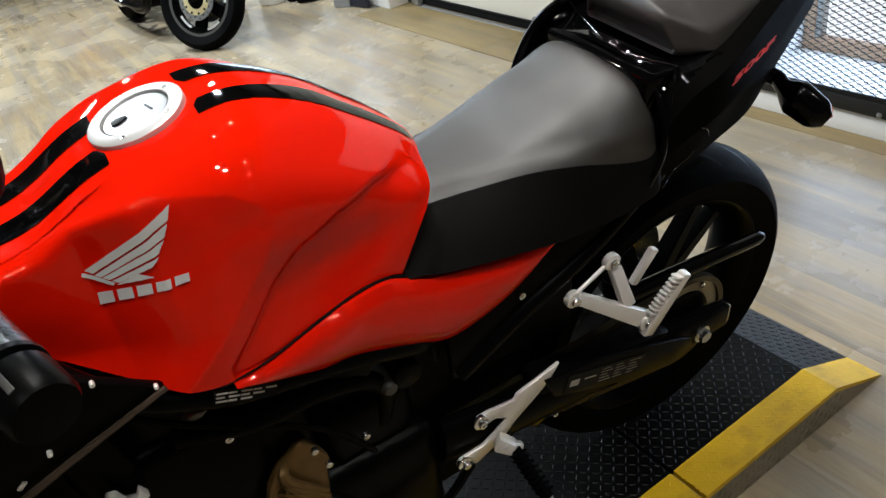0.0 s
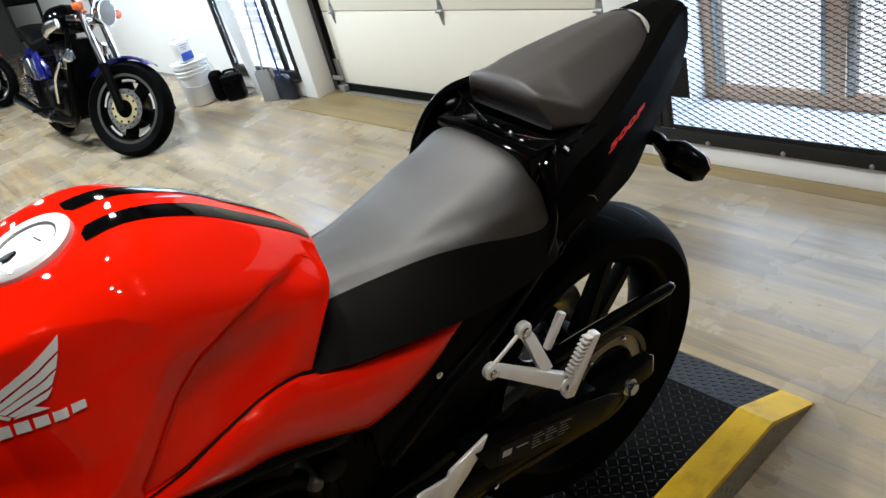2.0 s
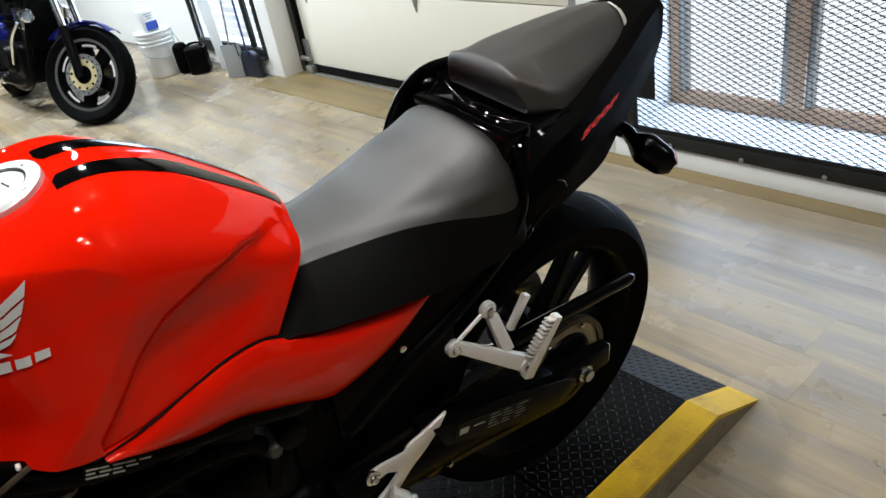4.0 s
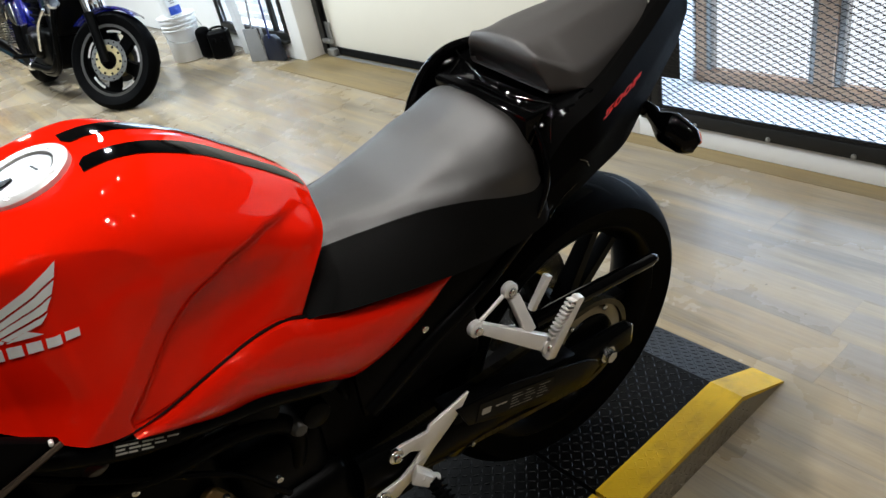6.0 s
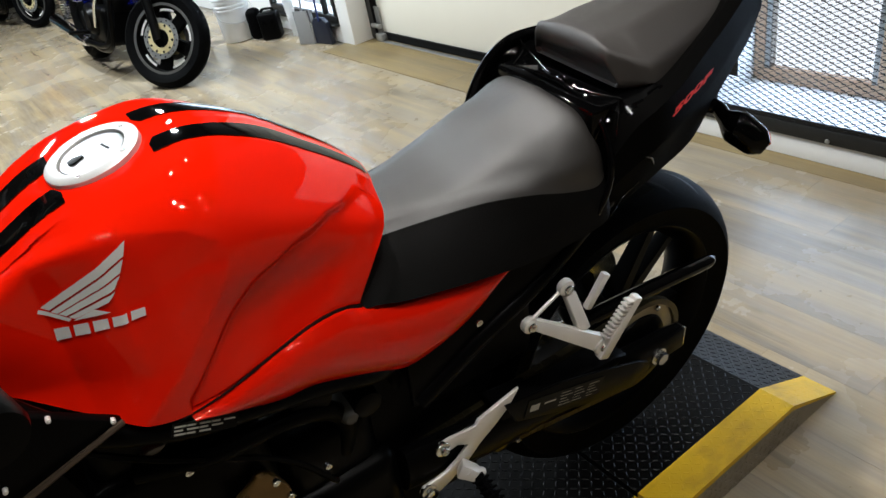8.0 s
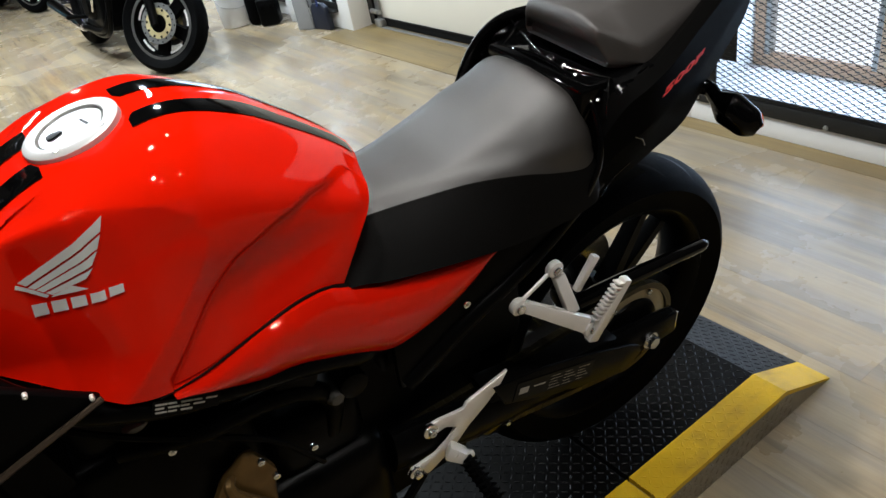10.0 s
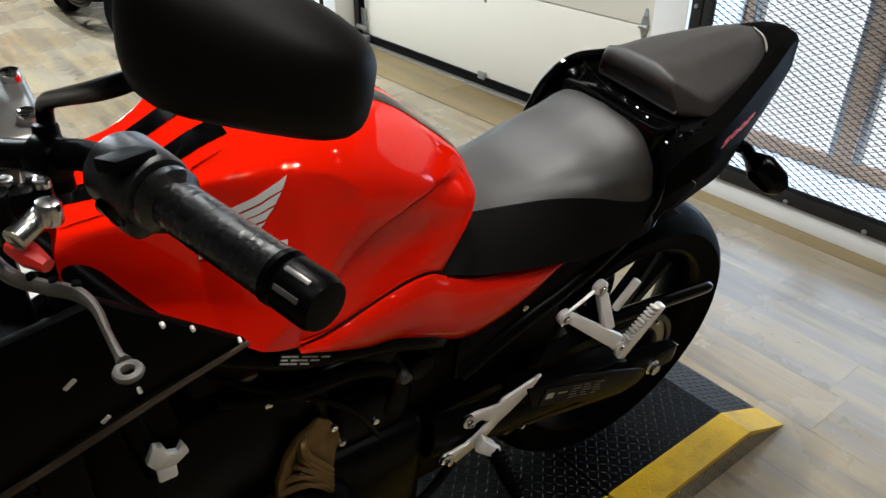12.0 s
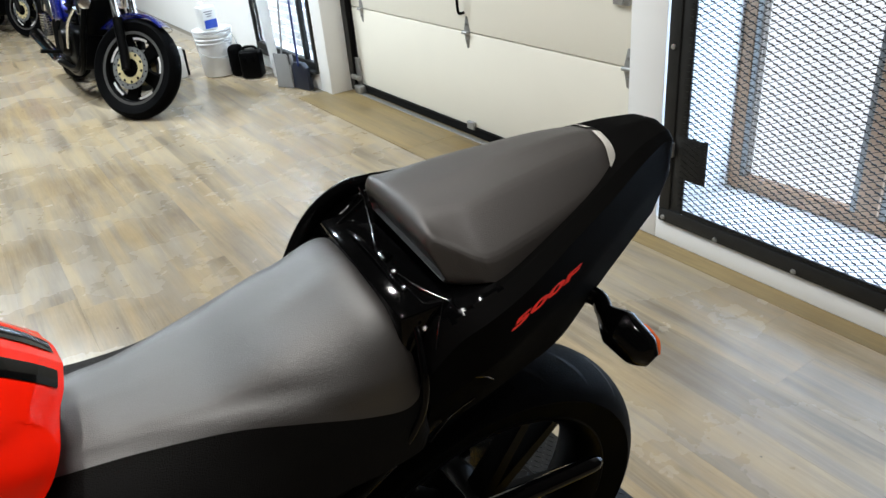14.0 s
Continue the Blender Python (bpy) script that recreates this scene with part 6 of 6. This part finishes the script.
for area, fz, m_ in (
    ((-1.2, RX1, YI + 0.004, RY1), lambda x, y, z: (x, y, DECK + z), TREAD),
    ((RX1, RX2, YI + 0.004, RY1), lambda x, y, z: (x, y, slope_z(x) + z), TREAD),
    ((-1.2, RX1, RY0 + 0.002, YI), lambda x, y, z: (x, y, DECK + 0.0005 + z * 0.4), YELLOW),
    ((RX1, RX2, RY0 + 0.002, YI), lambda x, y, z: (x, y, slope_z(x) + 0.0005 + z * 0.4), YELLOW),
    ((-1.2, RX1 + 0.03, 0.002, DECK - 0.012), lambda x, y, z: (x, RY0 + 0.001 - 1.8 * z, y), TREAD_SIDE)):
    me = lozenges(*area, fz)
    me.materials.append(m_)
    ob = new("tread_pattern", me)
    ob.parent = stand_ob
    tagged(ob, kind="stuff")


# ---- cruisers parked along the wall: local x to the rear, y to the right ----
def cruiser(m, steer_deg, paint, label, tank_paint, boxes=None):
    t = thing("motorcycle", m, label, "motorcycle", "parked motorcycles")
    turn = Matrix.Rotation(radians(steer_deg), 4, Vector((0.42, 0, 0.91)).normalized())
    piv = Vector((-1.16, 0, 0.80))
    S = Matrix.Translation(piv) @ turn @ Matrix.Translation(-piv)
    a = Vector((-1.52, 0, 0.305))
    T = S @ Matrix.Translation(a)
    wf = part("front_wheel", moved(rim_bm(0.222, 0.075), T), BLACK_METAL, t, "black cast wheel with polished edges")
    part("tyre", moved(tyre_bm(0.305, 0.11, 0.226), T), RUBBER, wf)
    part("rim_edge", join(moved(disc_bm(0.205, 0.222, -0.041, 0.003), T), moved(disc_bm(0.205, 0.222, 0.039, 0.003), T)), DARK_ALU, wf, "dull polished rim edge")
    part("rim_web", moved(disc_bm(0.172, 0.206, -0.012, 0.024), T), BLACK_METAL, wf)
    for k in range(5):
        part("spoke", moved(spoke_bm(2 * math.pi * k / 5 + 0.3, 0.03, 0.205, 0.034, 0.046, 0.016), T), BLACK_METAL, wf)
        for s in (-1, 1):
            arc = [(r * math.cos(radians(b)), r * math.sin(radians(b))) for r, bs in ((0.188, range(-16, 17, 4)), (0.174, range(16, -17, -4))) for b in bs]
            part("slot_edge", moved(plate(arc, 0.002, 0.0, Matrix.Rotation(2 * math.pi * k / 5 + 0.3 + 0.63, 4, "Y") @ Matrix.Translation((0, s * 0.016 - 0.001, 0))), T), ALU, wf)
    for s in (-1, 1):
        part("brake_disc", moved(disc_bm(0.092, 0.126, s * 0.062 - 0.0025), T), DISC_STEEL, wf)
        part("disc_carrier", moved(disc_bm(0.056, 0.094, s * 0.064 - 0.003), T), DISC_GOLD, wf, "gold disc carrier")
        for k in range(20):
            ang = 2 * math.pi * k / 20
            r_ = 0.103 if k % 2 else 0.116
            part("disc_hole", moved(rod((r_ * math.cos(ang), s * 0.0635, r_ * math.sin(ang)), (r_ * math.cos(ang), s * 0.0655, r_ * math.sin(ang)), 0.0055, None, 8), T), BLACK_SATIN, wf)
        for k in range(10):
            ang = 2 * math.pi * k / 10
            part("rivet", moved(bolt((0.084 * math.cos(ang), s * 0.066, 0.084 * math.sin(ang)), 0.0085, (0, s, 0), 0.003), T), BLACK_SATIN, wf)
    part("hub", moved(spun([(0, -0.068), (0.055, -0.066), (0.058, -0.03), (0.04, 0), (0.058, 0.03), (0.055, 0.066), (0, 0.068)], "y", 24), T), BLACK_METAL, wf)
    lower = [moved(tube([(-1.515, s * 0.085, 0.29), (-1.46, s * 0.085, 0.43), (-1.395, s * 0.085, 0.58)], [0.030, 0.027, 0.030], 10, 12), S) for s in (-1, 1)]
    part("fork_leg", lower[0], BLACK_METAL, t, "black fork lower leg")
    part("fork_leg", lower[1], BLACK_METAL, t, "black fork lower leg")
    for s in (-1, 1):
        part("stanchion", moved(rod((-1.395, s * 0.085, 0.58), (-1.17, s * 0.085, 1.06), 0.0215), S), CHROME, t, "chrome fork tube")
    fd = []
    for k in range(22):
        ang = radians(36 + 86 * k / 21)
        fd.append([Vector((-1.52 + r * math.cos(ang), y, 0.305 + r * math.sin(ang))) for r, y in ((0.316, -0.060), (0.328, -0.048), (0.333, 0), (0.328, 0.048), (0.316, 0.060))])
    bm = bmesh.new()
    vv = [[bm.verts.new(p) for p in row] for row in fd]
    for k in range(21):
        for j in range(4):
            bm.faces.new((vv[k][j], vv[k][j + 1], vv[k + 1][j + 1], vv[k + 1][j]))
    bmesh.ops.solidify(bm, geom=bm.faces[:], thickness=0.004)
    part("mudguard", moved(bm, S), paint, t, "painted front mudguard", 60)
    hl = part("headlight", moved(spun([(0, -0.09), (0.05, -0.085), (0.085, -0.05), (0.095, 0.0), (0.098, 0.02), (0.088, 0.022), (0.0, 0.028)], "y", 32), S @ pose(-1.36, 0, 0.905, 0, 0, 90) @ Matrix.Scale(0.88, 4)), CHROME, t, "chrome round headlight")
    part("lens", moved(spun([(0.0, 0.036), (0.05, 0.033), (0.086, 0.024)], "y", 32), S @ pose(-1.36, 0, 0.905, 0, 0, 90) @ Matrix.Scale(0.88, 4)), GREY_PLASTIC, hl)
    for s in (-1, 1):
        part("turn_signal", moved(join(rod((-1.30, s * 0.10, 0.90), (-1.30, s * 0.16, 0.90), 0.012), rod((-1.33, s * 0.175, 0.92), (-1.28, s * 0.175, 0.92), 0.028, 0.024, 20, 0.004)), S), AMBER, t, "amber round turn signal")
    part("clamp", moved(join(box((-1.24, -0.12, 0.84), (-1.16, 0.12, 0.88), 0.01), box((-1.20, -0.12, 1.0), (-1.12, 0.12, 1.03), 0.01)), S), CHROME, t)
    part("handlebar", moved(tube([(-0.86, -0.40, 1.12), (-0.95, -0.32, 1.15), (-1.12, -0.12, 1.08), (-1.14, 0, 1.06), (-1.12, 0.12, 1.08), (-0.95, 0.32, 1.15), (-0.86, 0.40, 1.12)], 0.013, 60, 10), S), CHROME, t)
    for s in (-1, 1):
        part("air_scoop", tube([(-1.10, s * 0.10, 0.86), (-1.02, s * 0.14, 0.84), (-0.92, s * 0.145, 0.80), (-0.86, s * 0.12, 0.76)], [0.030, 0.036, 0.034, 0.014], 20, 12, 0.6), STEEL if tank_paint is BLACK_GLOSS else tank_paint, t, "ribbed metal air scoop")
    # body
    rows = [[(-1.08, 0, 0.90), (-1.08, 0.05, 0.895), (-1.08, 0.08, 0.85), (-1.08, 0.07, 0.79)], [(-0.98, 0, 0.96), (-0.98, 0.08, 0.94), (-0.98, 0.13, 0.87), (-0.98, 0.11, 0.80)], [(-0.82, 0, 0.95), (-0.82, 0.08, 0.93), (-0.82, 0.125, 0.86), (-0.82, 0.10, 0.79)], [(-0.64, 0, 0.85), (-0.64, 0.05, 0.84), (-0.64, 0.07, 0.80), (-0.64, 0.06, 0.76)]]
    part("fuel_tank", loft_body(half_grid(rows, 30, 16)), tank_paint, t, "teardrop tank", 60)
    rows = [[(-0.70, 0, 0.79), (-0.70, 0.08, 0.785), (-0.70, 0.10, 0.74), (-0.70, 0.09, 0.68)], [(-0.45, 0, 0.75), (-0.45, 0.13, 0.74), (-0.45, 0.15, 0.69), (-0.45, 0.13, 0.64)], [(-0.25, 0, 0.80), (-0.25, 0.12, 0.79), (-0.25, 0.13, 0.74), (-0.25, 0.11, 0.68)], [(0.05, 0, 0.84), (0.05, 0.09, 0.83), (0.05, 0.10, 0.79), (0.05, 0.09, 0.74)]]
    part("seat", loft_body(half_grid(rows, 30, 14)), BLACK_SATIN, t, "black stepped seat", 60)
    part("backrest", join(tube([(0.03, -0.10, 0.72), (0.10, -0.11, 0.95), (0.13, -0.09, 1.10), (0.13, 0.09, 1.10), (0.10, 0.11, 0.95), (0.03, 0.10, 0.72)], 0.012, 40, 8), box((0.085, -0.12, 0.98), (0.13, 0.12, 1.16), 0.02, pose(0, 0, 0), 3)), BLACK_SATIN, t)
    en = part("engine", box((-1.02, -0.17, 0.22), (-0.52, 0.17, 0.48), 0.04, None, 3), BLACK_METAL, t, "dark engine block")
    part("cylinder", box((-1.06, -0.10, 0.44), (-0.84, 0.10, 0.74), 0.02), BLACK_METAL, en)
    part("cylinder", box((-0.80, -0.11, 0.44), (-0.58, 0.11, 0.72), 0.02), BLACK_METAL, en)
    for s in (-1, 1):
        part("engine_cover", moved(spun([(0, -0.05), (0.07, -0.05), (0.09, -0.03), (0.10, 0), (0, 0)], "y", 28), pose(-0.80, s * 0.165, 0.38, 0, 0, 0 if s < 0 else 180)), BLACK_METAL, t)
        part("side_plate", plate([(-0.34, 0.47), (-0.16, 0.50), (-0.13, 0.60), (-0.30, 0.63)], 0.02, 0.006, pose(0, s * 0.165 - 0.01, 0)), STEEL, t, "polished side plate")
        part("down_tube", tube([(-1.12, s * 0.06, 0.82), (-1.12, s * 0.13, 0.52), (-1.02, s * 0.15, 0.22), (-0.55, s * 0.15, 0.20), (-0.36, s * 0.13, 0.40)], 0.017, 30, 10), BLACK_METAL, t)
        part("side_panel", plate([(-0.58, 0.50), (-0.36, 0.46), (-0.32, 0.62), (-0.55, 0.68)], 0.02, 0.006, pose(0, s * 0.15 - 0.01, 0)), paint, t)
        part("shock_cover", box((-0.10, s * 0.165 - 0.015, 0.50), (0.0, s * 0.165 + 0.015, 0.62), 0.01, Matrix.Identity(4)), CHROME, t)
        part("shock_spring", join(*[moved(spun([(0.032 + 0.006 * math.cos(b), 0.006 * math.sin(b)) for b in (2 * math.pi * j / 6 for j in range(6))], "z", 18, True), Matrix.Translation((-0.02 + 0.03 * k / 9, s * 0.165, 0.33 + 0.16 * k / 9))) for k in range(9)]), CHROME, t)
        part("cylinder_cap", box((-1.05, s * 0.105 - 0.02, 0.56), (-0.86, s * 0.105 + 0.02, 0.70), 0.02, None, 3), CHROME, t)
        part("coolant_pipe", tube([(-1.10, s * 0.16, 0.62), (-1.00, s * 0.19, 0.52), (-0.90, s * 0.19, 0.38), (-0.82, s * 0.18, 0.30)], 0.013, 24, 10), STEEL, t)
        part("horn", moved(spun([(0, -0.02), (0.03, -0.018), (0.042, 0.0), (0.03, 0.012), (0, 0.012)], "y", 24), pose(-1.16, s * 0.11, 0.66, 0, 0, 90)), CHROME, t)
        for k in range(4):
            part("engine_fin", box((-0.79, s * 0.12 - 0.012, 0.50 + 0.045 * k), (-0.60, s * 0.12 + 0.012, 0.515 + 0.045 * k), 0.003), BLACK_METAL, t)
        part("footpeg", rod((-0.70, s * 0.17, 0.30), (-0.70, s * 0.33, 0.31), 0.014, None, 12), BLACK_SATIN, t)
    for s in (-1, 1):
        ex = part("exhaust", tube([(-0.6, s * 0.20, 0.22), (-0.5, s * 0.20, 0.23), (0.22, s * 0.21, 0.30)], [0.022, 0.042, 0.048], 24, 14), CHROME, t, "chrome silencer")
        part("header", tube([(-0.98, s * 0.10, 0.60), (-1.08, s * 0.13, 0.42), (-1.00, s * 0.17, 0.24), (-0.6, s * 0.20, 0.22)], 0.021, 40, 12), BLACK_METAL, ex)
    R = Matrix.Translation((0, 0, 0.315))
    wr = part("rear_wheel", moved(rim_bm(0.20, 0.11), R), BLACK_METAL, t)
    part("tyre", moved(tyre_bm(0.315, 0.16, 0.204), R), RUBBER, wr)
    part("disc", moved(disc_bm(0.02, 0.19, 0.02, 0.02), R), BLACK_METAL, wr)
    rg = []
    bm = bmesh.new()
    for k in range(22):
        ang = radians(10 + 150 * k / 21)
        rg.append([bm.verts.new((r * math.cos(ang), y, 0.315 + r * math.sin(ang))) for r, y in ((0.335, -0.10), (0.365, -0.075), (0.375, 0), (0.365, 0.075), (0.335, 0.10))])
    for k in range(21):
        for j in range(4):
            bm.faces.new((rg[k][j], rg[k][j + 1], rg[k + 1][j + 1], rg[k + 1][j]))
    bmesh.ops.solidify(bm, geom=bm.faces[:], thickness=0.004)
    part("rear_mudguard", bm, paint, t, "", 60)
    part("cable", moved(tube([(-1.1, 0.10, 1.03), (-1.28, 0.14, 0.95), (-1.36, 0.16, 0.75), (-1.40, 0.11, 0.60)], 0.004, 24, 6), S), GALV, t)
    if boxes:
        for s in (-1, 1):
            part("pannier", join(box((-0.20, s * 0.31 - 0.11, 0.38), (0.34, s * 0.31 + 0.11, 0.72), 0.05, None, 3), box((-0.19, s * 0.31 - 0.105, 0.725), (0.33, s * 0.31 + 0.105, 0.76), 0.015)), boxes, t, "painted hard pannier")
        part("top_case", box((0.0, -0.24, 0.86), (0.42, 0.24, 1.16), 0.06, None, 3), boxes, t)
    return t


cruiser(pose(0.295, 5.79, 0.004, 9, 0, 92), 38, BLUE_PAINT, "blue and chrome cruiser parked on the wood floor", BLACK_GLOSS)
cruiser(pose(0.070, 9.44, 0.004, 0, 0, 98) @ Matrix.Scale(0.86, 4), 28, RED, "red cruiser parked at the far end of the room", RED)
cruiser(pose(-1.25, 8.75, 0.004, 0, 0, 88), 20, TEAL_PAINT, "dark teal touring motorcycle with hard panniers", TEAL_PAINT, TEAL_PAINT)

# ---- floor: planks on a dark bed ----
fl = tagged(part("floor", box((X0 - 0.2, Y0 - 0.2, -0.055), (X1 + WALL_T - 0.01, Y1 + 0.2, -0.006)), SUBFLOOR), "grey-brown oak vinyl plank floor", "floor", kind="structure")
PW, PL = 0.178, 1.22
plank_me = mesh_of(box((0.00015, 0.00015, -0.006), (PL - 0.00015, PW - 0.00015, 0.0)), "plank", WOOD, None)
ANG = radians(-90)
rot = Matrix.Rotation(ANG, 4, "Z")
near, far = [], []
rng = random.Random(4)
for j in range(-62, 62):
    off = rng.random() * PL
    for i in range(-14, 12):
        c = rot @ Vector((i * PL + off, j * PW, 0))
        mid = rot @ Vector((i * PL + off + PL / 2, (j + 0.5) * PW, 0))
        if X0 - 0.3 < mid.x < 1.40 and Y0 - 0.4 < mid.y < Y1 + 0.4:
            (near if -1.4 < mid.x and -0.8 < mid.y < 6.6 else far).append(c)
near.sort(key=lambda c: (Vector((0.4, 2.2, 0)) - c).length)
far += near[300:]
for c in near[:300]:
    ob = new("plank", plank_me)
    ob.parent = fl
    ob.matrix_basis = Matrix.Translation(c) @ rot
vs, fs = [], []
for c in far:
    k = len(vs)
    for z in (-0.006, 0.0):
        for x, y in ((0.00015, 0.00015), (PL - 0.00015, 0.00015), (PL - 0.00015, PW - 0.00015), (0.00015, PW - 0.00015)):
            vs.append(rot.inverted() @ c + Vector((x, y, z)))
    fs += [(k + 4, k + 5, k + 6, k + 7), (k, k + 4, k + 7, k + 3), (k + 1, k + 2, k + 6, k + 5), (k, k + 1, k + 5, k + 4), (k + 3, k + 7, k + 6, k + 2)]
me = bpy.data.meshes.new("planks_far")
me.from_pydata([tuple(v) for v in vs], [], fs)
me.materials.append(WOOD)
ob = new("plank_field", me)
ob.parent = fl
ob.matrix_basis = rot
tagged(ob, kind="stuff")
# brown strip added for the shade along the foot of the wall, and dirty boards in front of the garage door, their grain
# along the wall
bd = tagged(new("trim"), "brown strip for the shade at the wall foot, dirty threshold", "floor trim", kind="structure")
bd.matrix_world = rot
for k in range(5):
    x0 = -DOORY[0] + 0.02 + k * PL
    part("board", box((x0, 1.395, -0.004), (min(x0 + PL, -Y0), WX - 0.001, 0.0012)), WOOD_DARK, bd)
for k in range(2):
    part("threshold_board", box((-DOORY[1] - 0.12 + 1.33 * k, 1.290, -0.004), (-DOORY[1] - 0.12 + 1.33 * (k + 1) - 0.0006, dx + 0.04, 0.004), 0.001), WOOD_DARK, bd)
